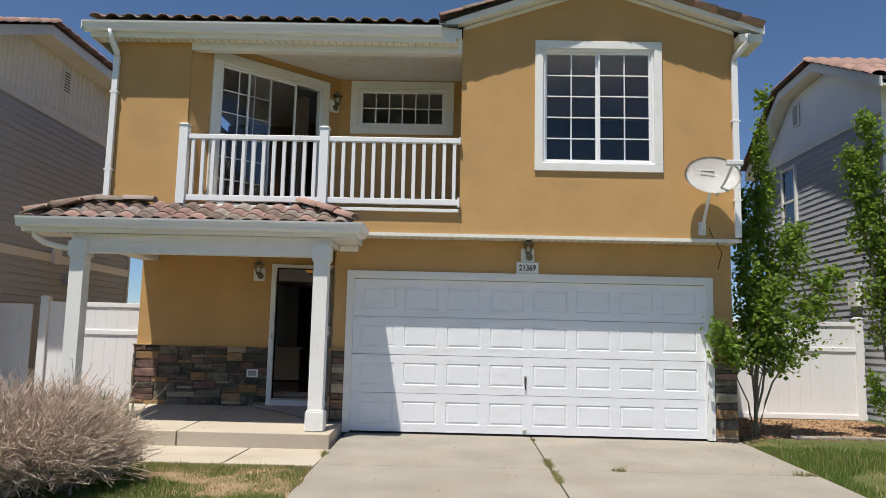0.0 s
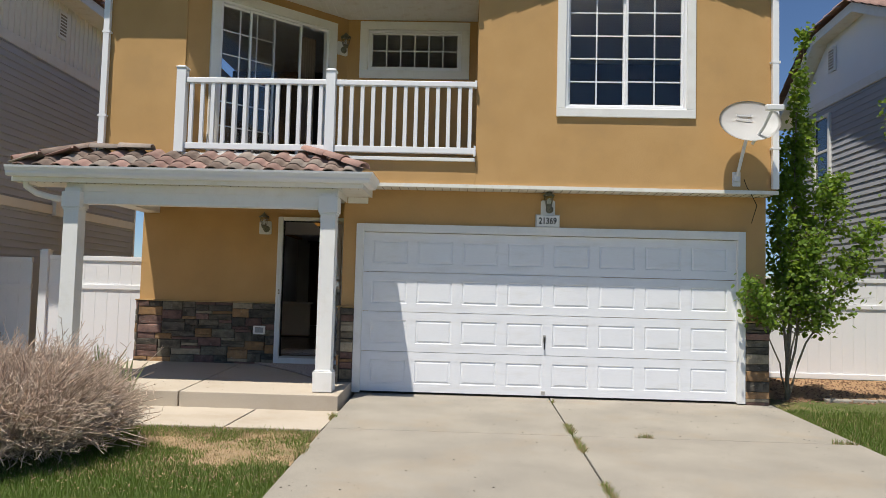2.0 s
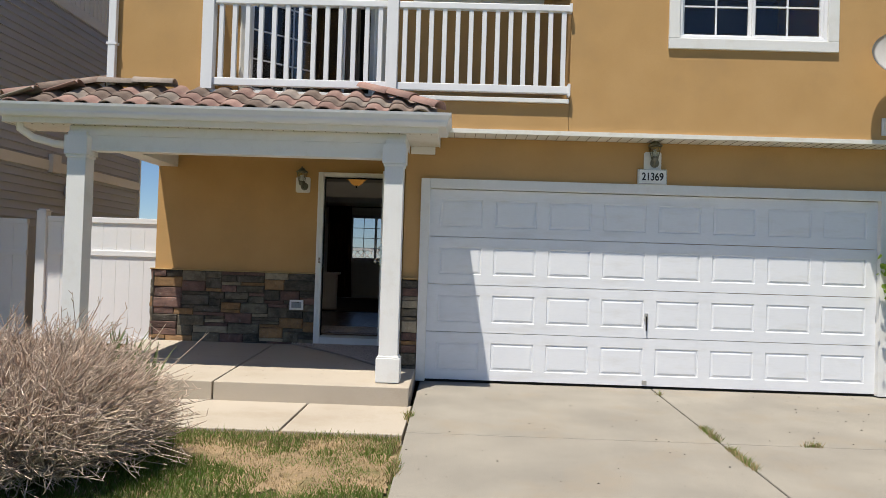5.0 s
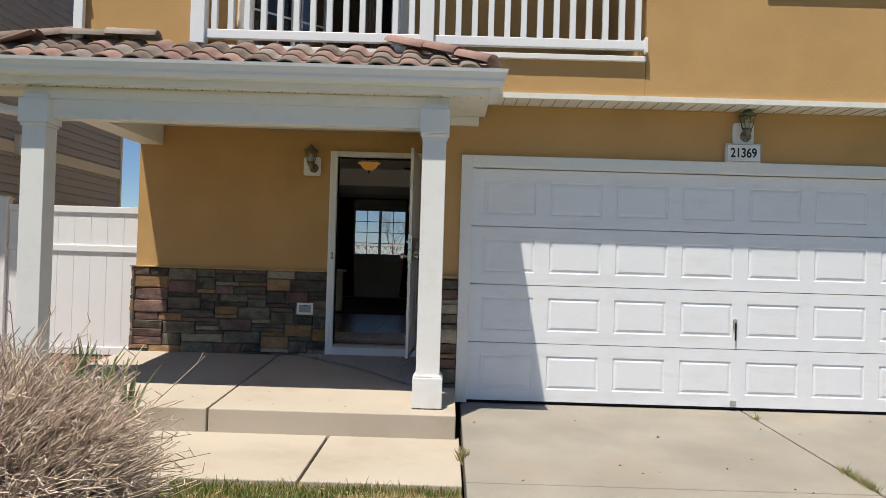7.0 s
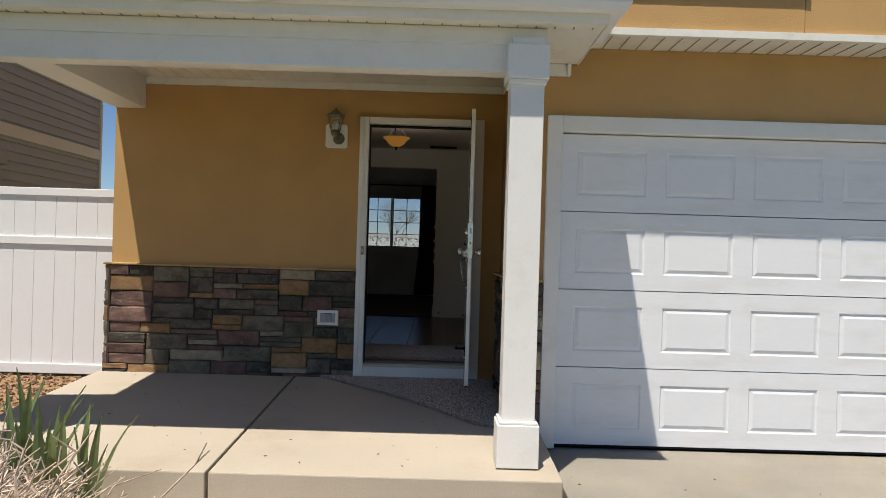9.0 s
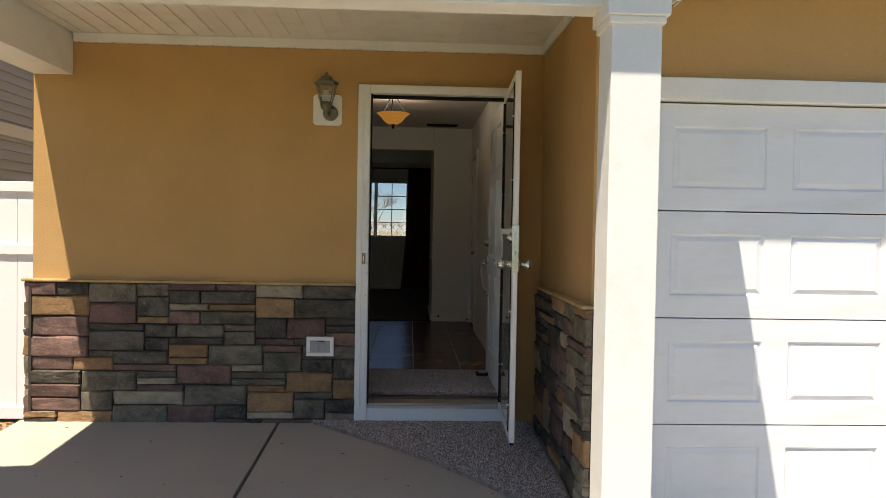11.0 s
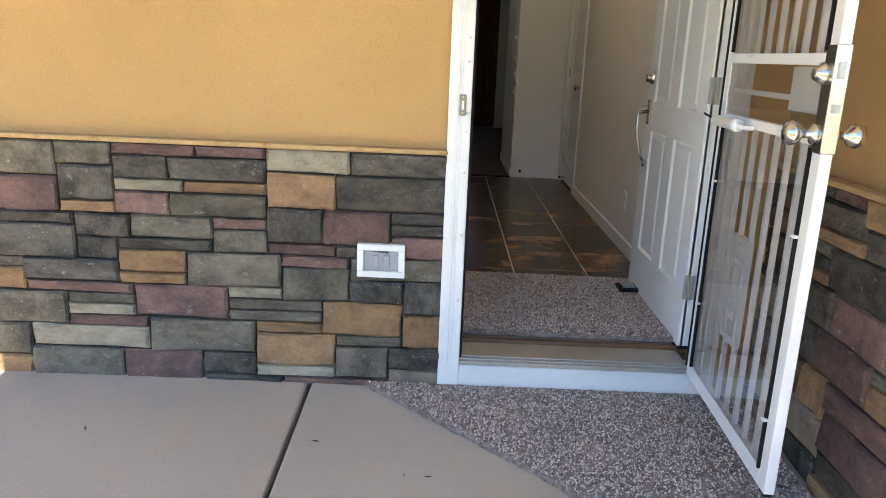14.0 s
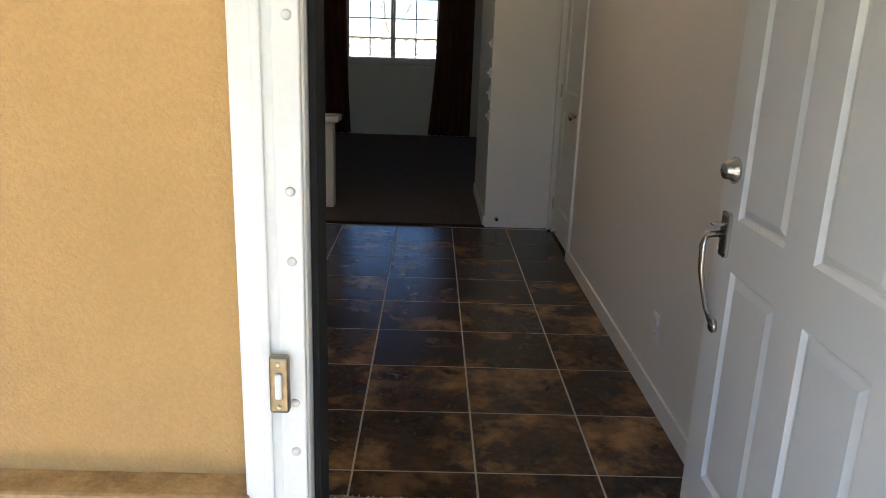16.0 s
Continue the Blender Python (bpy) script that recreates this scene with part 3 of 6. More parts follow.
def veneer(name, m, w, h, seed, label):
    ob = structure(name, boxes((0.004, w - 0.004, -0.008, 0.01, 0, h)), MORTAR, label, "stone veneer")
    ob.matrix_world = m
    stone_field(ob, pose(0, -0.006, 0), w, h, seed)
    return ob


SZ = 1.088
RZ = Matrix.Rotation(radians(-90), 4, "Z")
VENEERS = [("stone_veneer_porch", pose(-4.535, Y_PORCH, 0.165), 2.125, SZ - 0.165, 1), ("stone_veneer_porch_end", pose(-4.5, 12.6, 0.0, 0, 0, -90), 0.9, SZ, 5),
           ("stone_veneer_side", pose(X_SIDE, Y_PORCH - 0.03, 0.12, 0, 0, -90), 1.425, SZ + 0.01 - 0.12, 2),
           ("stone_veneer_garage_left", pose(-1.235, Y_GAR, 0.03), 0.21, SZ - 0.03, 3), ("stone_veneer_garage_right", pose(4.04, Y_GAR, -0.02), 0.30, SZ - 0.035, 4)]
for _n2, _m, _w2, _h2, _s in VENEERS:
    veneer(_n2, _m, _w2, _h2, _s, "multicoloured split-faced ledge stone veneer")
structure("stone_sill", boxes((-4.55, -2.415, Y_PORCH - 0.055, Y_PORCH + 0.004, SZ, SZ + 0.018), (-1.258, X_SIDE + 0.004, Y_GAR - 0.055, Y_PORCH - 0.055, SZ + 0.01, SZ + 0.028), (X_SIDE + 0.004, -1.028, Y_GAR - 0.055, Y_GAR + 0.004, SZ + 0.01, SZ + 0.028), (4.038, 4.345, Y_GAR - 0.055, Y_GAR + 0.004, SZ - 0.052, SZ - 0.03), bevel=0.006), STUCCO_SILL, "worn stucco ledge over the stone", "trim")

# ---- entry ----
ALU = mat("dull_aluminium", (0.55, 0.53, 0.49), 0.45, (0.42, 0.40, 0.37), 6, 90, 0.7, 0.1, 0.001, metal=0.8)
WOODTRIM = mat("brown_threshold", (0.16, 0.085, 0.04), 0.5, (0.09, 0.045, 0.02), 4, 60, 0.8, 0.1, 0.002, stretch=(1, 8, 8))
# taupe ground, darkened below the tufts' tone to paint shade between them
CARPET = mat("carpet_taupe_gap_shade", (0.46, 0.385, 0.335), 1.0, (0.15, 0.122, 0.106), 40, 210, 1.0, 1.0, 0.012, spec=0.05, dirt=(0.46, 0.39, 0.35), dirt_scale=130, dirt_amount=0.7)
BRASS = mat("aged_bronze", (0.34, 0.28, 0.19), 0.35, (0.18, 0.16, 0.12), 9, 90, 0.8, 0.1, 0.001, metal=0.9)
CHROME = mat("satin_steel", (0.62, 0.60, 0.57), 0.22, (0.5, 0.48, 0.45), 8, 200, 0.4, 0.02, 0.001, metal=1.0)
door_frame = thing("door_frame", (0, 0, 0), "white painted entry door frame with screwed steel jamb", "door frame", kind="structure")
part("casing", boxes((-2.42, -2.339, Y_PORCH - 0.045, Y_PORCH + 0.03, 0.19, 2.40), (-1.45, -1.365, Y_PORCH - 0.045, Y_PORCH + 0.03, 0.19, 2.40), (-2.339, -1.45, Y_PORCH - 0.045, Y_PORCH + 0.16, 2.345, 2.40), bevel=0.004), WHITE, door_frame)
part("jamb_rib", boxes((-2.394, -2.383, Y_PORCH - 0.052, Y_PORCH - 0.046, 0.3, 2.39), (-2.371, -2.341, Y_PORCH - 0.056, Y_PORCH - 0.046, 0.3, 2.385), bevel=0.002), WHITE, door_frame)
part("weather_strip", boxes((-2.338, -2.330, Y_PORCH - 0.02, Y_PORCH + 0.05, 0.31, 2.344), (-2.330, -1.45, Y_PORCH + 0.02, Y_PORCH + 0.10, 2.333, 2.344), (-2.399, -2.385, Y_PORCH + 0.031, Y_PORCH + 0.185, 0.31, 2.36)), BLACK, door_frame, "black rubber weather strip")
part("hinge_gap", boxes((-1.4025, -1.4003, Y_PORCH + 0.115, Y_PORCH + 0.145, 0.31, 2.344), (-1.459, -1.4505, Y_PORCH - 0.012, Y_PORCH + 0.0, 0.31, 2.344)), BLACK, door_frame, "black weather strip on the hinge jamb")
part("hinge_jamb", boxes((-1.400, -1.391, Y_PORCH + 0.031, Y_PORCH + 0.185, 0.31, 2.344)), WHITE, door_frame, "white hinge jamb")
part("riser", boxes((-2.39, -1.40, Y_PORCH - 0.035, Y_PORCH + 0.1, 0.17, 0.288), bevel=0.006), WHITE, door_frame, "white painted board below the threshold")
part("threshold", boxes((-2.338, -1.4505, Y_PORCH - 0.047, Y_PORCH + 0.155, 0.289, 0.305), (-2.338, -1.4505, Y_PORCH - 0.03, Y_PORCH - 0.02, 0.305, 0.310), (-2.338, -1.4505, Y_PORCH, Y_PORCH + 0.01, 0.305, 0.310), bevel=0.002), ALU, door_frame, "ribbed dull aluminium threshold")
part("inner_threshold", boxes((-2.38, -1.402, Y_PORCH + 0.156, Y_PORCH + 0.19, 0.285, 0.318), bevel=0.006), WOODTRIM, door_frame, "brown wooden inner threshold")
PAINTED_SCREW = mat("painted_screw", (0.68, 0.67, 0.64), 0.45, (0.55, 0.54, 0.51), 9, 90, 0.6, 0.1, 0.001)
_me = mesh_of("screw", lathe([(0.0056, 0), (0.005, 0.002), (0.003, 0.003)], 10), PAINTED_SCREW, smooth=True)
for _z in (0.55, 0.80, 1.03, 1.175, 1.24, 1.415, 1.495, 1.68, 1.9, 2.1):
    piece("screw", _me, door_frame, pose(-2.354, Y_PORCH - 0.056, _z, 90))
bell = thing("doorbell", (-2.370, Y_PORCH - 0.056, 1.268), "small brass-coloured doorbell button on the door frame", "doorbell")
part("housing", boxes((-0.0115, 0.0115, -0.014, 0, -0.036, 0.036), bevel=0.004, seg=3), BRASS, bell)
part("button", boxes((-0.004, 0.004, -0.018, -0.014, -0.016, 0.016), bevel=0.002), WHITE, bell, "pale oblong push button")
_me = mesh_of("bell_screw", lathe([(0.003, 0), (0.002, 0.002)], 8), NICKEL)
for _z in (-0.027, 0.027):
    piece("screw", _me, bell, pose(0, -0.014, _z, 90))

# front door, opened inwards against the hall wall
DOORWHITE = mat("door_enamel", (0.86, 0.855, 0.84), 0.4, (0.83, 0.825, 0.81), 3, 50, 0.4, 0.04, 0.001)
DW, DH = 0.86, 2.03


def six_panel(w, h):
    s, m2 = 0.12, 0.125
    half = (w - 2 * s - m2) / 2
    xs = [0, s, s + half, s + half + m2, w - s, w]
    zs = [0, 0.22, 0.80, 0.93, 1.50, 1.60, h - 0.13, h]
    cells = {(i, k) for i in (1, 3) for k in (1, 3, 5)}
    return panelled(xs, zs, cells, 0.045, inset=0.010, slope=0.024, rise=0.008, lip=0.010)


def lever_set(parent, x, z, y=0.0):
    b = part("deadbolt", lathe([(0.032, 0), (0.034, 0.006), (0.024, 0.014), (0.022, 0.03), (0.017, 0.034)], 20), CHROME, parent, "satin nickel deadbolt", at=pose(x, y, z + 0.16, 90), smooth=True)
    p = part("handle_plate", boxes((-0.025, 0.025, -0.012, 0, -0.06, 0.055), bevel=0.01, seg=3), CHROME, parent, at=pose(x, y, z))
    part("thumb_latch", boxes((-0.012, 0.012, -0.045, -0.012, 0.02, 0.028), bevel=0.003), CHROME, p)
    part("pull", tube([(0, -0.012, 0.0), (0, -0.05, -0.005), (0, -0.06, -0.03), (0, -0.055, -0.10), (0, -0.03, -0.20), (0, -0.015, -0.235)], 0.009, 10, 0.007), CHROME, p, smooth=True)
    part("foot", lathe([(0.018, 0), (0.019, 0.008), (0.012, 0.014)], 16), CHROME, p, at=pose(0, 0, -0.25, 90), smooth=True)


door_1 = thing("door_1", pose(-1.448, Y_PORCH + 0.155 + DW, 0.325, 0, 0, -90), "white six-panel front door standing open into the hall", "door", kind="structure")
part("leaf", six_panel(DW, DH), DOORWHITE, door_1)
lever_set(door_1, 0.07, 0.885)
_me = mesh_of("hinge", boxes((0.0, 0.004, -0.006, 0.040, -0.05, 0.05), (-0.004, 0.008, 0.040, 0.052, -0.052, 0.052), bevel=0.0015), NICKEL)
for _z in (0.25, 1.02, 1.80):
    piece("hinge", _me, door_1, pose(DW + 0.001, 0.0, _z))
part("door_sweep", boxes((0.0, DW, 0.0, 0.045, -0.014, -0.001)), BLACK, door_1, "black rubber door sweep")

# security door, opened outwards
SW, SH = 0.815, 2.04
PAINTEDSTEEL = mat("white_powder_coat", (0.80, 0.80, 0.79), 0.35, (0.72, 0.72, 0.70), 4, 90, 0.5, 0.05, 0.001)
sdoor = thing("security_door", pose(-1.472, Y_PORCH - 0.055, 0.297, 0, 0, -92.6), "white steel security storm door with bars and glass, open", "storm door")
part("door_frame", boxes((0, 0.045, 0, 0.03, 0, SH), (SW - 0.05, SW, 0, 0.03, 0, SH), (0.045, SW - 0.05, 0, 0.03, 0, 0.05), (0.045, SW - 0.05, 0, 0.03, SH - 0.05, SH), (0.045, SW - 0.05, 0.0, 0.03, 0.955, 0.985), (0.045, SW - 0.05, 0.0, 0.03, 1.15, 1.18), bevel=0.003), PAINTEDSTEEL, sdoor)
part("glass_bead", boxes((0.047, 0.056, -0.006, 0.006, 0.05, 0.95), (SW - 0.061, SW - 0.052, -0.006, 0.006, 0.05, 0.95), (0.047, 0.056, -0.006, 0.006, 1.185, SH - 0.052), (SW - 0.061, SW - 0.052, -0.006, 0.006, 1.185, SH - 0.052)), BLACK, sdoor, "black glazing bead")
for _z0, _z1 in ((0.052, 0.953), (0.987, 1.148), (1.182, SH - 0.052)):
    _p = part("pane", boxes((0.048, SW - 0.053, 0.003, 0.006, _z0, _z1)), GLASS, sdoor)
    _p.visible_shadow = False
_me_lo = mesh_of("bar", boxes((-0.007, 0.007, 0.012, 0.026, 0.05, 0.955)), PAINTEDSTEEL)
_me_hi = mesh_of("bar", boxes((-0.007, 0.007, 0.012, 0.026, 1.18, SH - 0.05)), PAINTEDSTEEL)
for _i in range(7):
    _x = 0.045 + (SW - 0.095) * (_i + 1) / 8
    piece("bar", _me_lo, sdoor, Matrix.Translation((_x, 0, 0)))
    piece("bar", _me_hi, sdoor, Matrix.Translation((_x, 0, 0)))
part("cross_bar", boxes((0.045, SW - 0.05, 0.012, 0.024, 1.055, 1.070)), PAINTEDSTEEL, sdoor)
part("lock_box", boxes((SW - 0.26, SW - 0.06, 0.010, 0.028, 1.03, 1.145)), PAINTEDSTEEL, sdoor, "pale lock shield panel")
_o = part("ornament", boxes((0.28, 0.298, 0.008, 0.028, 0.27, 0.62), (0.40, 0.418, 0.008, 0.028, 0.27, 0.62), (0.298, 0.40, 0.008, 0.028, 0.27, 0.288), (0.298, 0.40, 0.008, 0.028, 0.602, 0.62), (0.318, 0.328, 0.009, 0.027, 0.35, 0.54), (0.370, 0.380, 0.009, 0.027, 0.35, 0.54), (0.318, 0.380, 0.009, 0.027, 0.53, 0.545), (0.318, 0.380, 0.009, 0.027, 0.345, 0.36), (0.344, 0.354, 0.009, 0.027, 0.288, 0.35), (0.344, 0.354, 0.009, 0.027, 0.545, 0.602), bevel=0.002), PAINTEDSTEEL, sdoor, "white square fretwork ornament")
_l = part("lock_plate", boxes((SW - 0.052, SW + 0.003, -0.004, 0.034, 0.94, 1.20), bevel=0.002), CHROME, sdoor, "satin steel lock plate")
part("latch_bolt", boxes((SW + 0.003, SW + 0.012, 0.008, 0.022, 1.04, 1.06), (SW + 0.003, SW + 0.010, 0.008, 0.022, 1.12, 1.16)), NICKEL, _l)
_kn = [(0.026, 0), (0.026, 0.006), (0.011, 0.012), (0.011, 0.03), (0.026, 0.04), (0.031, 0.055), (0.027, 0.07), (0.012, 0.077)]
part("knob", lathe(_kn, 24), CHROME, sdoor, "round satin steel knob", at=pose(SW - 0.045, -0.004, 0.985, 90), smooth=True)
part("knob", lathe(_kn, 24), CHROME, sdoor, "round satin steel knob", at=pose(SW - 0.03, 0.034, 0.985, -90), smooth=True)
part("deadbolt", lathe([(0.028, 0), (0.028, 0.01), (0.018, 0.018), (0.016, 0.026)], 20), CHROME, sdoor, at=pose(SW - 0.04, -0.004, 1.13, 90), smooth=True)
_c = part("closer", lathe([(0.017, 0), (0.018, 0.005), (0.018, 0.20), (0.020, 0.205), (0.020, 0.235), (0.008, 0.24)], 20), PAINTEDSTEEL, sdoor, "white tubular door closer", at=pose(0.05, -0.03, 0.96, 0, 90, 0), smooth=True)
part("closer_rod", tube([(-0.03, -0.045, 0.975), (0.05, -0.03, 0.96)], 0.004), BLACK, sdoor)
part("closer_bracket", boxes((0.285, 0.345, -0.034, 0.0, 0.952, 0.966), bevel=0.003), PAINTEDSTEEL, sdoor)
_me = mesh_of("clip", boxes((-0.01, 0.01, -0.014, 0.0, -0.004, 0.004), bevel=0.002), PAINTEDSTEEL)
for _x, _z in ((0.055, 0.3), (0.055, 0.75), (SW - 0.055, 0.2), (SW - 0.055, 0.72), (0.055, 1.4), (0.055, 1.8), (SW - 0.055, 1.45), (SW - 0.055, 1.8), (0.25, 1.17), (0.55, 0.97)):
    piece("clip", _me, sdoor, Matrix.Translation((_x, 0, _z)))
part("bottom_cap", boxes((SW - 0.04, SW - 0.008, 0.004, 0.026, -0.012, -0.001)), BLACK, sdoor)

# wall vent in the stone
vent = thing("wall_vent", (-2.645, Y_PORCH - 0.045, 0.69), "small grey louvred vent in a white frame", "vent")
GREYPL = mat("grey_plastic", (0.33, 0.34, 0.35), 0.5)
part("frame", ring(-0.088, 0.088, -0.063, 0.063, 0.024, -0.012, 0.03, 0.003), WHITE, vent)
part("hood", boxes((-0.064, 0.064, -0.002, 0.02, -0.039, 0.039), bevel=0.002), GREYPL, vent, "grey plastic louvre plate")
for _x in (-0.020, 0.020):
    part("flap", boxes((_x - 0.013, _x + 0.013, -0.009, -0.002, -0.026, 0.022), bevel=0.003), GREYPL, vent)

# lanterns
LANTERN = mat("weathered_pewter", (0.23, 0.22, 0.17), 0.5, (0.12, 0.12, 0.09), 20, 90, 0.9, 0.2, 0.001, metal=0.6)
FROST = glass_mat("lantern_glass", (0.93, 0.95, 0.92), 0.08)


def lantern(x, y, z, label):
    ob = thing("wall_lantern", (x, y, z), label, "lantern", "outdoor wall lanterns")
    bm = prism([(-0.092, -0.085), (-0.077, -0.1), (0.077, -0.1), (0.092, -0.085), (0.092, 0.085), (0.077, 0.1), (-0.077, 0.1), (-0.092, 0.085)], "y", -0.022, 0.02)
    part("mounting_plate", bm, WHITE, ob, "white backing board with clipped corners")
    part("rosette", lathe([(0.05, 0), (0.047, 0.012), (0.03, 0.02), (0.012, 0.024)], 20), LANTERN, ob, at=pose(0.02, -0.022, -0.02, 90), smooth=True)
    part("arm", tube([(0.02, -0.04, -0.02), (0.015, -0.085, -0.045), (0.0, -0.105, -0.03), (0.0, -0.105, 0.0)], 0.008, 8), LANTERN, ob, smooth=True)
    part("cup", lathe([(0.006, -0.075), (0.012, -0.065), (0.008, -0.05), (0.03, -0.035), (0.036, -0.02), (0.04, 0.0), (0.03, 0.006)], 20), LANTERN, ob, at=pose(0, -0.105, 0.03), smooth=True)
    g = part("globe", lathe([(0.042, 0.0), (0.055, 0.05), (0.07, 0.115), (0.068, 0.118), (0.05, 0.05), (0.038, 0.002)], 8), FROST, ob, at=pose(0, -0.105, 0.035))
    g.visible_shadow = False
    for k in range(4):
        a = math.pi / 4 + k * math.pi / 2
        part("rib", tube([(0.044 * math.cos(a), 0.044 * math.sin(a), 0.0), (0.073 * math.cos(a), 0.073 * math.sin(a), 0.118)], 0.0035, 6), LANTERN, ob, at=pose(0, -0.105, 0.035))
    part("roof", lathe([(0.078, 0), (0.08, 0.006), (0.05, 0.025), (0.03, 0.04), (0.034, 0.046), (0.014, 0.055), (0.008, 0.07), (0.003, 0.078)], 20), LANTERN, ob, at=pose(0, -0.105, 0.153), smooth=True)
    coil = [(0.016 * math.cos(0.9 * i), 0.016 * math.sin(0.9 * i), 0.005 + 0.0026 * i) for i in range(30)]
    part("bulb", tube(coil, 0.006, 6), WHITE, ob, "white spiral bulb", at=pose(0, -0.105, 0.035), smooth=True)
    return ob


lantern(-2.62, Y_PORCH, 2.23, "pewter carriage lantern with spiral bulb by the entry")
lantern(1.48, Y_GAR, 2.46, "weathered pewter lantern above the garage door")
SIGNINK = mat("black_ink", (0.02, 0.02, 0.02), 0.5)
sign = thing("house_number", (1.475, Y_GAR - 0.04, 2.285), "white house number sign reading 21369", "sign")
part("board", boxes((-0.155, 0.155, -0.012, 0.035, -0.08, 0.085), bevel=0.004), WHITE, sign)
part("border", ring(-0.15, 0.15, -0.075, 0.08, 0.005, -0.015, -0.012, 0.0), GREYPL, sign)


def lettering(text, size, material, parent, m, name="lettering", sx=1.0, bold=0.0):
    cu = bpy.data.curves.new(name, "FONT")
    cu.body, cu.size, cu.align_x, cu.align_y, cu.extrude, cu.offset = text, size, "CENTER", "CENTER", 0.0012, bold
    ob = new(name, cu)
    me = bpy.data.meshes.new_from_object(ob.evaluated_get(bpy.context.evaluated_depsgraph_get()))
    bpy.data.objects.remove(ob)
    me.materials.append(material)
    t2 = new(name, me)
    t2.parent = parent
    t2.matrix_basis = m @ Matrix.Diagonal((sx, 1, 1, 1))
    return t2


lettering("21369", 0.115, SIGNINK, sign, pose(0, -0.0135, 0.0, 90), "number", 0.82, 0.0025)

# ---- carpets ----
def rug(name, poly, z, material, label, seed, high=0.022):
    """A loose carpet offcut with tufted, ragged surface."""
    rnd = random.Random(seed)
    bm = bmesh.new()
    pts = []
    for (x0, y0), (x1, y1) in zip(poly, poly[1:] + poly[:1]):
        n = max(2, int(math.hypot(x1 - x0, y1 - y0) / 0.02))
        for i in range(n):
            s = i / n
            pts.append((x0 + (x1 - x0) * s + rnd.uniform(-0.004, 0.004), y0 + (y1 - y0) * s + rnd.uniform(-0.004, 0.004)))
    top = [bm.verts.new((x, y, z(y) + high)) for x, y in pts]
    low = [bm.verts.new((x, y, z(y) + 0.002)) for x, y in pts]
    bm.faces.new(top)
    for i in range(len(pts)):
        j = (i + 1) % len(pts)
        bm.faces.new((low[i], low[j], top[j], top[i]))
    bmesh.ops.recalc_face_normals(bm, faces=bm.faces[:])
    ob = put(name, bm, material, label, "carpet")
    # tufts over the surface
    xs = [p[0] for p in poly]
    ys = [p[1] for p in poly]

    def inside(x, y):
        c = False
        for (ax, ay), (bx, by) in zip(poly, poly[1:] + poly[:1]):
            if (ay > y) != (by > y) and x < (bx - ax) * (y - ay) / (by - ay) + ax:
                c = not c
        return c
    verts, faces = [], []
    while len(faces) < 30000:
        x, y = rnd.uniform(min(xs), max(xs)), rnd.uniform(min(ys), max(ys))
        if not inside(x, y):
            continue
        a, r, h2 = rnd.uniform(0, 6.28), rnd.uniform(0.003, 0.006), rnd.uniform(0.003, 0.009)
        b = len(verts)
        zz = z(y) + high - 0.001
        verts += [(x + r * math.cos(a), y + r * math.sin(a), zz), (x + r * math.cos(a + 2.1), y + r * math.sin(a + 2.1), zz), (x + r * math.cos(a + 4.2), y + r * math.sin(a + 4.2), zz + 0.2 * h2), (x + rnd.uniform(-0.003, 0.003), y + rnd.uniform(-0.003, 0.003), zz + h2)]
        faces += [(b, b + 1, b + 3), (b + 1, b + 2, b + 3), (b + 2, b, b + 3)]
    me = bpy.data.meshes.new("tuft_mass")
    me.from_pydata(verts, [], faces)
    me.materials.append(TUFT)
    pile = new("tuft_mass", me)
    pile.parent = ob
    pile["kind"] = "stuff"
    return ob


TUFT = mat("carpet_tuft", (0.70, 0.60, 0.53), 1.0, (0.34, 0.285, 0.25), 60, 200, 0.8, 0.0, spec=0.05, spread=0.32, island=True)
rug("porch_carpet", [(-2.70, 11.70), (-1.27, 11.70), (-1.27, 10.28), (-1.45, 10.36), (-1.81, 10.83), (-2.07, 11.12)], porch_z, CARPET, "taupe carpet offcut laid on the porch", 5)
rug("door_mat_carpet", [(-2.50, 11.96), (-1.33, 11.95), (-1.33, 12.80), (-2.50, 12.82)], lambda y: Z_IN + 0.006, CARPET, "taupe carpet piece inside the front door", 6)
stop = thing("door_stop", (-1.49, 12.60, Z_IN + 0.03), "black and grey plastic door stop on the carpet", "door stop")
part("body", boxes((-0.05, 0.05, -0.055, 0.055, 0, 0.018), bevel=0.006), BLACK, stop)
part("insert", boxes((-0.03, 0.03, -0.035, 0.035, 0.018, 0.028), bevel=0.004), GREYPL, stop, "grey ridged insert")

# ---- interior ----
PAINT = mat("interior_paint", (0.83, 0.81, 0.76), 0.8, (0.80, 0.78, 0.73), 1.5, 60, 0.5, 0.12, 0.002, spec=0.3)
CEIL = mat("ceiling_texture", (0.80, 0.79, 0.75), 0.95, (0.76, 0.75, 0.71), 2, 80, 0.5, 0.4, 0.004, spec=0.1)
BASE = mat("baseboard_white", (0.84, 0.83, 0.80), 0.5, (0.80, 0.79, 0.76), 3, 40, 0.4, 0.03, 0.001)
LIVING = mat("living_carpet", (0.20, 0.165, 0.15), 1.0, (0.14, 0.115, 0.105), 30, 150, 0.9, 0.8, 0.008, spec=0.05)
X_HALL, Y_END, Y_REAR, Z_CEIL = -1.31, 16.24, 21.30, 2.75
wall_with_holes("wall_hall_right", "x", Y_PORCH + T, Y_END, Z_IN, Z_CEIL, X_HALL, X_HALL + 0.1, [(15.42, 16.18, Z_IN, 2.34)], PAINT, "cream painted hall wall")
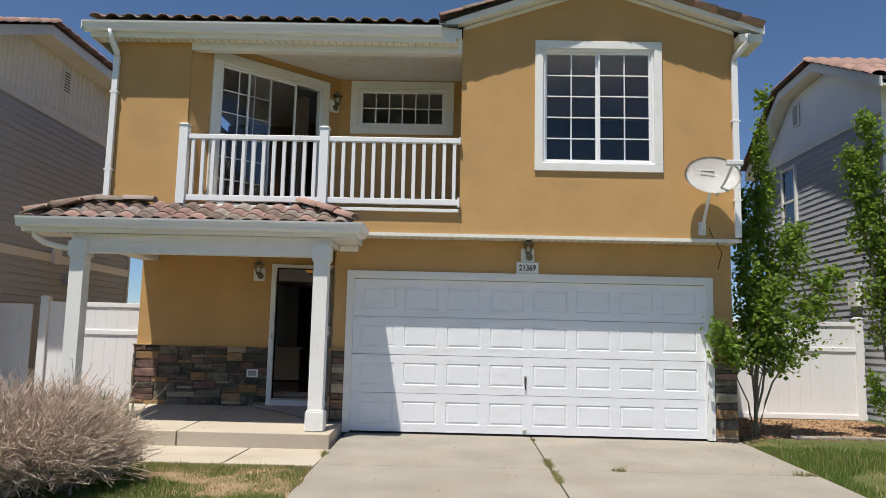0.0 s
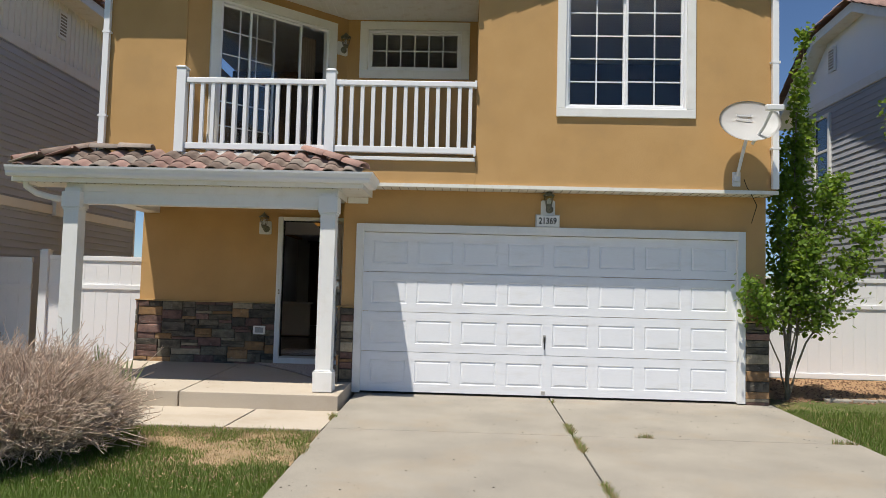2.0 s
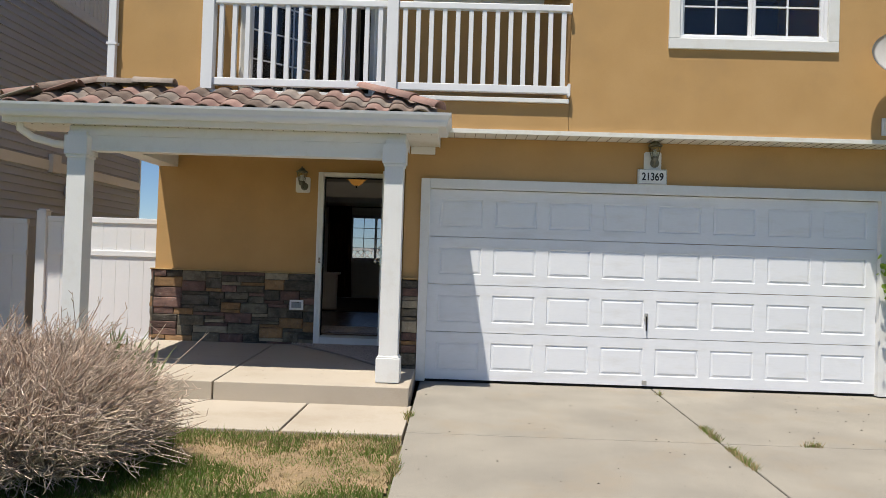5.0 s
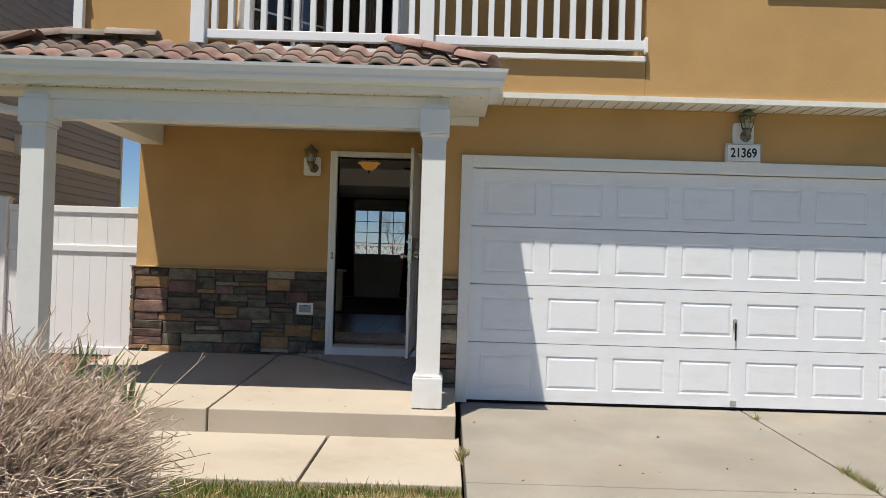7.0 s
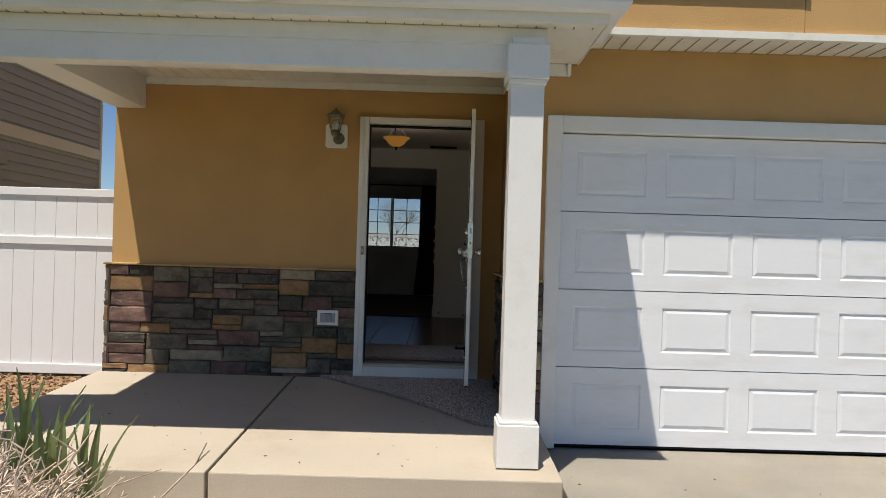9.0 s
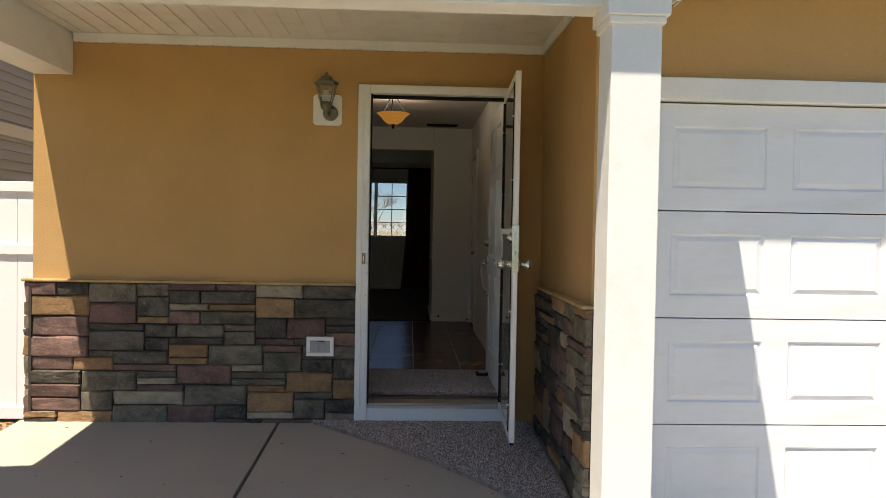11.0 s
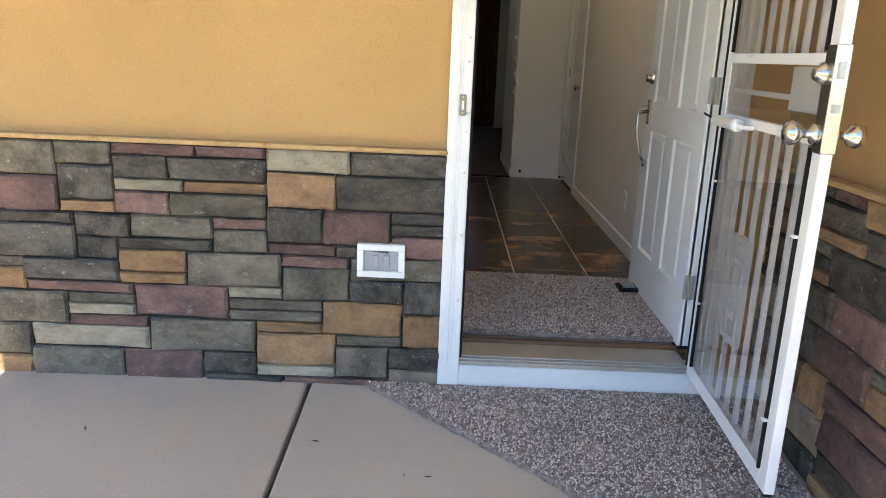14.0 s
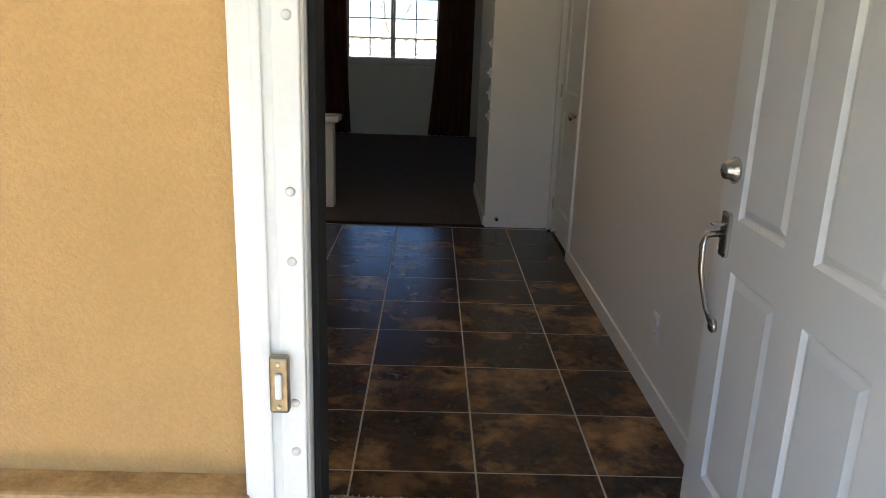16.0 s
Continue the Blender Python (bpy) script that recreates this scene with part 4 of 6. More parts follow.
structure("wall_hall_end", boxes((-1.785, X_HALL + 0.1, Y_END, Y_END + 0.16, Z_IN, Z_CEIL), (-1.785, -1.685, Y_END + 0.16, 17.6, Z_IN, Z_CEIL)), PAINT, "cream painted hall end wall")
structure("wall_hall_header", boxes((-4.35, -1.79, Y_END, Y_END + 0.16, 2.47, Z_CEIL)), PAINT, "cream painted header over the opening")
structure("wall_inner_front", boxes((X_L + T, -2.425, Y_PORCH + T + 0.002, Y_PORCH + T + 0.05, Z_IN, Z_CEIL), (-1.385, X_HALL, Y_PORCH + T + 0.002, Y_PORCH + T + 0.05, Z_IN, Z_CEIL), (-2.425, -1.385, Y_PORCH + T + 0.002, Y_PORCH + T + 0.05, 2.40, Z_CEIL)), PAINT, "cream painted inner face of the front wall")
structure("wall_inner_left", boxes((X_L + T + 0.002, X_L + T + 0.05, Y_PORCH + T + 0.05, Y_REAR, Z_IN, Z_CEIL)), PAINT, "cream painted inner side wall")
structure("wall_living_right", boxes((0.9, 1.0, 17.6, Y_REAR, Z_IN, Z_CEIL), (-1.685, 0.9, 17.5, 17.6, Z_IN, Z_CEIL)), PAINT, "cream painted living room wall")
BW = (-3.43, -2.06, 1.25, 2.46)
wall_with_holes("wall_rear", "y", X_L, X_R, -0.1, 2.795, Y_REAR, Y_REAR + T, [BW], PAINT, "cream painted rear wall with a window")
structure("wall_rear_upper", boxes((-4.25, X_R, Y_REAR, Y_REAR + T, 2.80, 5.5)), STUCCO, "ochre stucco rear wall")
structure("ceiling_hall", boxes((-4.35, 1.0, Y_PORCH + T, Y_REAR, Z_CEIL, Z_CEIL + 0.04)), CEIL, "textured off-white ceiling", "ceiling")
structure("floor_living", boxes((-4.35, 1.0, Y_END + 0.005, Y_REAR, 0.2, Z_IN + 0.004)), LIVING, "dark taupe living room carpet", "floor")
structure("floor_strip", boxes((-4.35, -1.785, Y_END - 0.03, Y_END + 0.01, 0.25, Z_IN + 0.012), bevel=0.004), BLACK, "dark metal carpet strip", "trim")
structure("baseboard", boxes((X_HALL - 0.013, X_HALL - 0.001, 12.0, 15.36, Z_IN, Z_IN + 0.085), (-1.80, X_HALL - 0.06, Y_END - 0.013, Y_END - 0.001, Z_IN, Z_IN + 0.085), (-1.80, -1.786, Y_END, 17.5, Z_IN, Z_IN + 0.085), (-4.3, 0.9, Y_REAR - 0.013, Y_REAR - 0.001, Z_IN, Z_IN + 0.085), bevel=0.003), BASE, "white baseboard along the hall", "baseboard")
structure("half_wall", boxes((-4.3, -2.96, 16.72, 16.86, Z_IN, 0.99)), PAINT, "cream half wall beside the opening")
structure("half_wall_cap", boxes((-4.3, -2.91, 16.66, 16.92, 0.99, 1.035), bevel=0.008), BASE, "white cap of the half wall", "trim")

# slate tiles
GROUT = mat("grout", (0.50, 0.44, 0.36), 0.95, (0.40, 0.35, 0.28), 20, 90, 0.7, 0.3, 0.002, spec=0.1)


SLATE = shift_by_object(mat("slate_tile", (0.085, 0.048, 0.027), 0.25, (0.018, 0.017, 0.017), 5.5, 30, 1.0, 0.3, 0.004, spec=0.4, spread=0.4, dirt=(0.30, 0.175, 0.08), dirt_scale=4.0, dirt_amount=0.85))
floor_hall = structure("floor_hall", boxes((-4.35, X_HALL, Y_PORCH + T + 0.04, Y_END - 0.03, 0.2, Z_IN - 0.0015)), GROUT, "slate tile hall floor with pale grout", "floor")
TP = 0.398
_tile = mesh_of("tile", boxes((0.0035, TP - 0.0035, 0.0035, TP - 0.0035, -0.006, 0.0), bevel=0.0015, seg=1), SLATE)
_narrow = mesh_of("tile", boxes((0.0035, 0.318, 0.0035, TP - 0.0035, -0.006, 0.0), bevel=0.0015, seg=1), SLATE)
for _i in range(-5, 2):
    for _j in range(-2, 8):
        piece("tile", _narrow if _i == 1 else _tile, floor_hall, Matrix.Translation((-2.025 + TP * _i, 13.0 + TP * _j, Z_IN)))

window("window_3", pose(BW[1], Y_REAR + T, BW[2], 0, 0, 180), BW[1] - BW[0], BW[3] - BW[2], 0.03, 0.1, (0.0, 0.03), (2, 4), "white living room window with a grid of panes", glass=GLASS_DIMMING)
structure("window_sill", boxes((BW[0] - 0.03, BW[1] + 0.03, Y_REAR - 0.03, Y_REAR + 0.02, BW[2] - 0.035, BW[2] - 0.003), bevel=0.004), BASE, "white window sill", "trim")
CURTAIN = mat("brown_curtain", (0.22, 0.10, 0.045), 0.85, (0.12, 0.052, 0.026), 5, 120, 0.7, 0.2, 0.002, stretch=(6, 6, 0.6))


def curtain(x0, x1, seed, lean):
    rnd = random.Random(seed)
    bm = bmesh.new()
    n, m2 = 48, 14
    g = {}
    for i in range(n + 1):
        for k in range(m2 + 1):
            s, w = i / n, k / m2
            z = Z_IN + 0.02 + (2.62 - Z_IN) * w
            x = x0 + (x1 - x0) * s + lean * (1 - w) ** 2 * (1 - s if lean < 0 else s)
            y = Y_REAR - 0.10 + 0.035 * math.sin(s * 38 + seed + 0.6 * math.sin(w * 3)) * (0.6 + 0.4 * (1 - w)) + 0.01 * rnd.random()
            g[i, k] = bm.verts.new((x, y, z))
    for i in range(n):
        for k in range(m2):
            bm.faces.new((g[i, k], g[i + 1, k], g[i + 1, k + 1], g[i, k + 1]))
    bmesh.ops.solidify(bm, geom=bm.faces[:], thickness=0.004)
    return bm


put("curtain", curtain(-2.12, -1.66, 1, -0.12), CURTAIN, "long dark brown curtain beside the window", "curtain", "window curtains", smooth=True)
put("curtain", curtain(-3.95, -3.36, 2, 0.06), CURTAIN, "long dark brown curtain beside the window", "curtain", "window curtains", smooth=True)
rod = thing("curtain_rod", (0, 0, 0), "dark metal curtain rod over the window", "curtain rod")
part("rod", tube([(-4.0, Y_REAR - 0.1, 2.64), (-1.6, Y_REAR - 0.1, 2.64)], 0.012), BLACK, rod)
part("bracket", boxes((-1.72, -1.70, Y_REAR - 0.1, Y_REAR, 2.63, 2.65)), BLACK, rod)
part("bracket", boxes((-3.92, -3.90, Y_REAR - 0.1, Y_REAR, 2.63, 2.65)), BLACK, rod)

# closet door in the hall wall
hall_door = thing("door_2", pose(X_HALL + 0.02, 16.17, Z_IN + 0.012, 0, 0, -90), "closed cream panelled door in the hall wall", "door", kind="structure")
_xs2 = [0, 0.11, 0.63, 0.74]
part("leaf", panelled(_xs2, [0, 0.2, 0.86, 1.0, 1.85, 2.0], {(1, 1), (1, 3)}, 0.035, inset=0.009, slope=0.05, rise=0.007, lip=0.01), BASE, hall_door)
_kp = part("knob", lathe([(0.028, 0), (0.028, 0.006), (0.011, 0.012), (0.012, 0.03), (0.025, 0.042), (0.026, 0.055), (0.012, 0.066)], 18), CHROME, hall_door, "satin nickel door knob", at=pose(0.65, 0, 0.885, 90), smooth=True)
_me = mesh_of("hinge", boxes((0.0, 0.012, -0.012, 0.0, -0.045, 0.045), bevel=0.002), NICKEL)
for _z in (0.2, 1.0, 1.78):
    piece("hinge", _me, hall_door, Matrix.Translation((-0.004, -0.001, _z)))
structure("trim_hall_door", boxes((X_HALL - 0.014, X_HALL + 0.001, 15.36, 15.42, Z_IN, 2.40), (X_HALL - 0.014, X_HALL + 0.001, 16.18, 16.236, Z_IN, 2.40), (X_HALL - 0.014, X_HALL + 0.001, 15.42, 16.18, 2.34, 2.40), bevel=0.003), BASE, "white casing of the hall door", "trim")
for _m, _n3 in ((pose(-1.70, Y_END - 0.014, Z_IN + 0.07, 90), "end wall"), (pose(X_HALL - 0.001, 15.9, Z_IN + 0.07, 90, 0, -90), "door")):
    bp = thing("bumper", _m, "small nickel door bumper on the hall baseboard", "door bumper", "hall door bumpers")
    part("stem", lathe([(0.016, 0), (0.012, 0.006), (0.006, 0.01), (0.006, 0.04)], 12), NICKEL, bp, smooth=True)
    part("tip", lathe([(0.010, 0.04), (0.012, 0.05), (0.006, 0.058)], 12), BLACK, bp, "black rubber tip", smooth=True)
outlet = thing("outlet", pose(X_HALL, 13.55, 0.61, 0, 0, -90), "white duplex wall outlet", "outlet")
part("cover", boxes((-0.035, 0.035, -0.006, 0, -0.057, 0.057), bevel=0.003), VINYL, outlet)
for _z in (-0.025, 0.025):
    part("socket", boxes((-0.016, 0.016, -0.009, -0.006, _z - 0.014, _z + 0.014), bevel=0.003), WHITE, outlet)
for _z, _h3 in ((1.42, 0.07), (1.28, 0.10), (1.12, 0.08), (1.62, 0.06)):
    sw = thing("wall_switch", pose(-1.786, Y_END + 0.08, _z, 0, 0, -90), "nickel switch plate on the wall end", "switch", "wall controls")
    part("plate", boxes((-0.035, 0.035, -0.012, 0, -_h3 / 2, _h3 / 2), bevel=0.003), NICKEL, sw)
    part("toggle", boxes((-0.006, 0.006, -0.024, -0.012, -0.012, 0.012), bevel=0.002), WHITE, sw)
cv = thing("ceiling_vent", (-1.70, 15.95, Z_CEIL), "dark slatted air vent in the ceiling", "vent")
part("frame", boxes((-0.19, 0.19, -0.075, 0.075, -0.008, 0.0), bevel=0.003), BLACK, cv)
for _i in range(6):
    part("slat", boxes((-0.17, 0.17, -0.06 + _i * 0.021, -0.05 + _i * 0.021, -0.016, -0.008)), DARK, cv)

# pendant lamp
AMBER = bpy.data.materials.new("amber_glass")
AMBER.use_nodes = True
_b = AMBER.node_tree.nodes["Principled BSDF"]
_b.inputs["Base Color"].default_value, _b.inputs["Roughness"].default_value = (0.45, 0.19, 0.045, 1), 0.35
_b.inputs["Emission Color"].default_value, _b.inputs["Emission Strength"].default_value = (1.0, 0.45, 0.09, 1), 0.16
pend = thing("pendant_lamp", (-2.25, 14.0, Z_CEIL), "bronze pendant lamp with a glowing amber glass bowl", "pendant lamp")
part("canopy", boxes((-0.07, 0.07, -0.07, 0.07, -0.022, 0.0), bevel=0.006), BLACK, pend)
for _k in range(3):
    _a = 2 * math.pi * _k / 3 + 0.4
    part("rod", tube([(0.03 * math.cos(_a), 0.03 * math.sin(_a), -0.02), (0.13 * math.cos(_a), 0.13 * math.sin(_a), -0.17)], 0.006), BLACK, pend)
part("bowl", lathe([(0.008, -0.285), (0.045, -0.28), (0.085, -0.255), (0.115, -0.215), (0.15, -0.185), (0.158, -0.178), (0.15, -0.178), (0.108, -0.21), (0.078, -0.248), (0.04, -0.272), (0.004, -0.276)], 28), AMBER, pend, "glowing amber glass bowl", smooth=True)
part("finial", lathe([(0.004, -0.325), (0.014, -0.31), (0.008, -0.298), (0.026, -0.286), (0.02, -0.28)], 14), BLACK, pend, smooth=True)
_pl = new("pendant_bulb", bpy.data.lights.new("pendant_bulb", "POINT"))
_pl.data.energy, _pl.data.color, _pl.data.shadow_soft_size = 3.0, (1.0, 0.88, 0.75), 0.05
_pl.location = (-2.25, 14.0, Z_CEIL - 0.14)

# ---- roofs ----
def tile_mat(name, base, alt):
    return mat(name, base, 0.85, alt, 5, 90, 0.9, 0.35, 0.004, spec=0.25, spread=0.22, dirt=(0.30, 0.24, 0.20), dirt_scale=7, dirt_amount=0.5)


TILES = [tile_mat("clay_pink", (0.36, 0.225, 0.19), (0.25, 0.155, 0.13)), tile_mat("clay_brown", (0.22, 0.165, 0.135), (0.15, 0.11, 0.09)), tile_mat("clay_grey", (0.33, 0.28, 0.24), (0.22, 0.185, 0.16))]
UNDER = mat("roof_underlay", (0.03, 0.027, 0.025), 0.95)


def s_tile(w, l):
    """A clay S tile, a round barrel and a flat pan: x across, y down the slope towards -y, z up from the deck."""
    bm = bmesh.new()
    n, th = 12, 0.014
    top, bot = [], []
    for y, lift in ((0, 0.012), (-l, 0.034)):
        t_, b_ = [], []
        for i in range(n + 1):
            u = i / n
            z = lift + (0.042 * math.sqrt(max(0.0, 1 - ((u - 0.34) / 0.34) ** 2)) if u < 0.68 else -0.006 * math.sin(math.pi * (u - 0.68) / 0.32))
            t_.append(bm.verts.new((u * w, y, z)))
            b_.append(bm.verts.new((u * w, y, z - th)))
        top.append(t_)
        bot.append(b_)
    for i in range(n):
        bm.faces.new((top[0][i], top[0][i + 1], top[1][i + 1], top[1][i]))
        bm.faces.new((bot[0][i + 1], bot[0][i], bot[1][i], bot[1][i + 1]))
        bm.faces.new((top[1][i], top[1][i + 1], bot[1][i + 1], bot[1][i]))
    bm.faces.new((top[0][0], top[1][0], bot[1][0], bot[0][0]))
    bm.faces.new((top[0][n], bot[0][n], bot[1][n], top[1][n]))
    bmesh.ops.recalc_face_normals(bm, faces=bm.faces[:])
    return bm


def cap_tile(l, r0, r1):
    bm = bmesh.new()
    n, th = 10, 0.014
    rows = []
    for y, r in ((0, r0), (l, r1)):
        for rr in (r, r - th):
            rows.append([bm.verts.new((rr * math.cos(math.pi * i / n), y, rr * 0.75 * math.sin(math.pi * i / n))) for i in range(n + 1)])
    o0, i0, o1, i1 = rows
    for i in range(n):
        bm.faces.new((o0[i], o0[i + 1], o1[i + 1], o1[i]))
        bm.faces.new((i0[i + 1], i0[i], i1[i], i1[i + 1]))
        bm.faces.new((o0[i + 1], o0[i], i0[i], i0[i + 1]))
        bm.faces.new((o1[i], o1[i + 1], i1[i + 1], i1[i]))
    bmesh.ops.recalc_face_normals(bm, faces=bm.faces[:])
    return bm


TW, TL = 0.235, 0.33
TILE_ME = [mesh_of("roof_tile", s_tile(TW, TL), m, smooth=True) for m in TILES]
CAP_ME = [mesh_of("cap_tile", cap_tile(0.42, 0.10, 0.085), m, smooth=True) for m in TILES]


def slope_frame(a, b, up):
    """x along the eave from a to b, y up the slope to the point up, z out of the slope."""
    a, b, up = Vector(a), Vector(b), Vector(up)
    x = (b - a).normalized()
    z = x.cross(up - a).normalized()
    y = z.cross(x)
    return Matrix((x, y, z)).transposed().to_4x4(), a, y


def lay_tiles(parent, a, b, up, keep, rows, seed, exposure=0.33, rate=(5, 3, 2)):
    rnd = random.Random(seed)
    m, a, y = slope_frame(a, b, up)
    length = (Vector(b) - a).length
    for r in range(rows):
        for c in range(int(length / TW) + 1):
            u = c * TW
            if u + TW > length + 0.15 or not keep(u + TW / 2, (r + 0.6) * exposure):
                continue
            me = rnd.choices(TILE_ME, rate)[0]
            p = Matrix.Translation(a) @ m @ Matrix.Translation((u, exposure * (r + 1) + 0.05, 0.012 + rnd.uniform(-0.003, 0.003))) @ Matrix.Rotation(rnd.uniform(-0.012, 0.012), 4, "Z")
            piece("roof_tile", me, parent, p)


def lay_caps(parent, a, b, seed, lift=0.062):
    rnd = random.Random(seed)
    a, b = Vector(a), Vector(b)
    d = b - a
    n = max(1, round(d.length / 0.34))
    q = d.to_track_quat("Y", "Z").to_matrix().to_4x4()
    for i in range(n):
        p = a + d * (i / n)
        piece("cap_tile", rnd.choices(CAP_ME, (6, 2, 1))[0], parent, Matrix.Translation(p + Vector((0, 0, lift + 0.012 * (i % 2)))) @ q)


EX0, EX1, EY, EZ = -5.14, -0.80, 9.40, 2.70
TX0, TX1, TY, TZ = -4.42, -1.50, 10.02, 3.005
porch_roof = structure("porch_roof", bmesh.new(), UNDER, "hipped clay tile porch roof", "roof")
_bm = bmesh.new()
_v = [_bm.verts.new(p) for p in ((EX0, EY, EZ), (EX1, EY, EZ), (EX1, TY, EZ), (EX0, TY, EZ), (TX0, TY, TZ), (TX1, TY, TZ))]
for _f in ((0, 1, 5, 4), (3, 0, 4), (1, 2, 5), (0, 3, 2, 1), (3, 4, 5, 2)):
    _bm.faces.new([_v[i] for i in _f])
bmesh.ops.recalc_face_normals(_bm, faces=_bm.faces[:])
_bm.to_mesh(porch_roof.data)
_bm.free()
_run = math.hypot(TY - EY, TZ - EZ)
lay_tiles(porch_roof, (EX0 + 0.06, EY, EZ), (EX1, EY, EZ), (EX0 + 0.06, TY, TZ), lambda u, v: (TX0 - EX0) * v / _run - 0.12 < u < (EX1 - EX0) - (EX1 - TX1) * v / _run + 0.12, 3, 3, 0.225)
lay_tiles(porch_roof, (EX0, TY, EZ), (EX0, EY, EZ), (TX0, TY, TZ), lambda u, v: u < (TY - EY) * (1 - v / 0.95) + 0.25, 2, 4)
lay_caps(porch_roof, (EX0 + 0.02, EY + 0.02, EZ + 0.02), (TX0, TY - 0.02, TZ + 0.02), 1)
lay_caps(porch_roof, (TX0 + 0.02, TY - 0.10, TZ - 0.02), (TX0 + 0.75, TY - 0.10, TZ - 0.02), 2)
lay_caps(porch_roof, (EX1 - 0.02, EY + 0.02, EZ + 0.02), (TX1 - 0.1, TY - 0.06, TZ + 0.01), 3)
structure("porch_roof_fascia", boxes((EX0 + 0.02, -0.832, 9.431, 9.446, 2.542, 2.70), (-0.84, -0.832, 9.447, 10.34, 2.542, 2.655), (EX0, EX0 + 0.02, 9.445, 10.0, 2.542, 2.70)), WHITE, "white fascia of the porch roof", "trim")
structure("flashing", boxes((-3.35, GX0 - 0.01, 9.975, 10.016, 2.99, 3.035), bevel=0.004), WHITE, "white flashing board below the railing", "trim")

# main eave roof over the balcony side
main_roof = structure("main_roof", prism([(9.76, 5.53), (9.76, 5.56), (13.6, 6.95), (21.6, 5.5), (21.6, 5.46), (13.6, 6.90)], "x", -4.62, 0.44), UNDER, "clay tile main roof", "roof")
structure("main_roof_back", prism([(11.0, 5.6), (13.6, 6.95), (21.6, 5.5), (21.6, 5.46), (13.6, 6.90), (11.0, 5.56)], "x", 0.46, 4.6), UNDER, "rear part of the main roof", "roof")
lay_tiles(main_roof, (-4.66, 9.75, 5.555), (0.20, 9.75, 5.555), (-4.66, 13.6, 6.955), lambda u, v: True, 3, 8, rate=(2, 4, 1))
structure("fascia_main", boxes((-4.62, 0.42, 9.825, 9.845, 5.33, 5.54), (-4.64, -4.62, 9.82, 13.0, 5.33, 5.54)), WHITE, "white eave fascia", "trim")
# gable
PK = (2.41, 6.24)
GE = ((0.20, 5.545), (4.62, 5.545))
gable_roof = structure("gable_roof", prism([(GE[0][0], GE[0][1] + 0.06), (PK[0], PK[1] + 0.12), (GE[1][0], GE[1][1] + 0.06), (GE[1][0], GE[1][1] + 0.10), (PK[0], PK[1] + 0.16), (GE[0][0], GE[0][1] + 0.10)], "y", 9.80, 14.5), UNDER, "clay tile gable roof", "roof")
structure("gable_soffit", prism([(GE[0][0], GE[0][1]), (PK[0], PK[1] + 0.02), (GE[1][0], GE[1][1]), (GE[1][0], GE[1][1] + 0.02), (PK[0], PK[1] + 0.04), (GE[0][0], GE[0][1] + 0.02)], "y", 9.845, Y_UP + 0.01), SOFFIT, "pale slatted gable soffit", "trim")
structure("rake_fascia", prism([(GE[0][0] - 0.02, GE[0][1] - 0.03), (PK[0], PK[1]), (GE[1][0] + 0.02, GE[1][1] - 0.03), (GE[1][0] + 0.02, GE[1][1] + 0.09), (PK[0], PK[1] + 0.13), (GE[0][0] - 0.02, GE[0][1] + 0.09)], "y", 9.815, 9.84), WHITE, "white rake fascia boards of the gable", "trim")
structure("rake_return", boxes((4.30, 4.62, 9.845, 10.4, 5.42, 5.53), (0.20, 0.50, 9.845, 10.02, 5.40, 5.53), bevel=0.004), WHITE, "white boxed eave return", "trim")
structure("gable_frieze", prism([(GX0 + 0.02, 5.585), (PK[0], 6.195), (GX1 - 0.02, 5.585), (GX1 - 0.02, 5.64), (PK[0], 6.255), (GX0 + 0.02, 5.64)], "y", Y_UP - 0.012, Y_UP - 0.001), SOFFIT, "pale trim strip below the gable soffit", "trim")
_q = math.atan2(PK[1] - GE[0][1], PK[0] - GE[0][0])
for _k in range(7):
    for _sgn in (0, 1):
        _s = (_k + 0.0) / 7
        _px = GE[_sgn][0] + (PK[0] - GE[_sgn][0]) * _s
        _pz = GE[_sgn][1] + (PK[1] - GE[_sgn][1]) * _s + 0.125
        piece("cap_tile", CAP_ME[_k % 3 if _k % 2 else 0], gable_roof, Matrix.Translation((_px, 9.82, _pz)) @ Matrix.Rotation((-_q if not _sgn else math.pi + _q), 4, "Y") @ Matrix.Rotation(radians(-90), 4, "Z"))

# soffit joints
def soffit_lines(name, x0, x1, y0, y1, z, step, parent_label):
    bm = bmesh.new()
    x = x0
    while x < x1:
        box_bm(bm, x, x + 0.006, y0, y1, z - 0.004, z)
        x += step
    return bm


DIM = mat("soffit_groove", (0.30, 0.27, 0.22), 0.8)
put("soffit_grooves", soffit_lines("a", -4.55, 0.4, 9.85, 10.015, 5.339, 0.10, ""), DIM, kind="structure", label="ribbed vented soffit panels", category="trim")
put("soffit_grooves", soffit_lines("a", -3.2, 0.48, 10.18, Y_BACK - 0.01, Z_BALC, 0.10, ""), SOFFIT, kind="structure", label="ribbed balcony ceiling panels", category="trim")
put("soffit_grooves", soffit_lines("a", -0.68, 4.28, Y_UP + 0.015, Y_GAR - 0.01, 2.661, 0.11, ""), DIM, kind="structure", label="vent slots under the upper storey", category="trim")
put("soffit_grooves", soffit_lines("a", -5.0, -0.85, 9.53, 9.562, 2.5495, 0.105, ""), DIM, kind="structure", label="vent slots in the porch soffit", category="trim")
put("soffit_grooves", soffit_lines("a", -4.2, -1.25, 11.70, 11.735, 2.624, 0.105, ""), DIM, kind="structure", label="vent slots at the porch wall", category="trim")
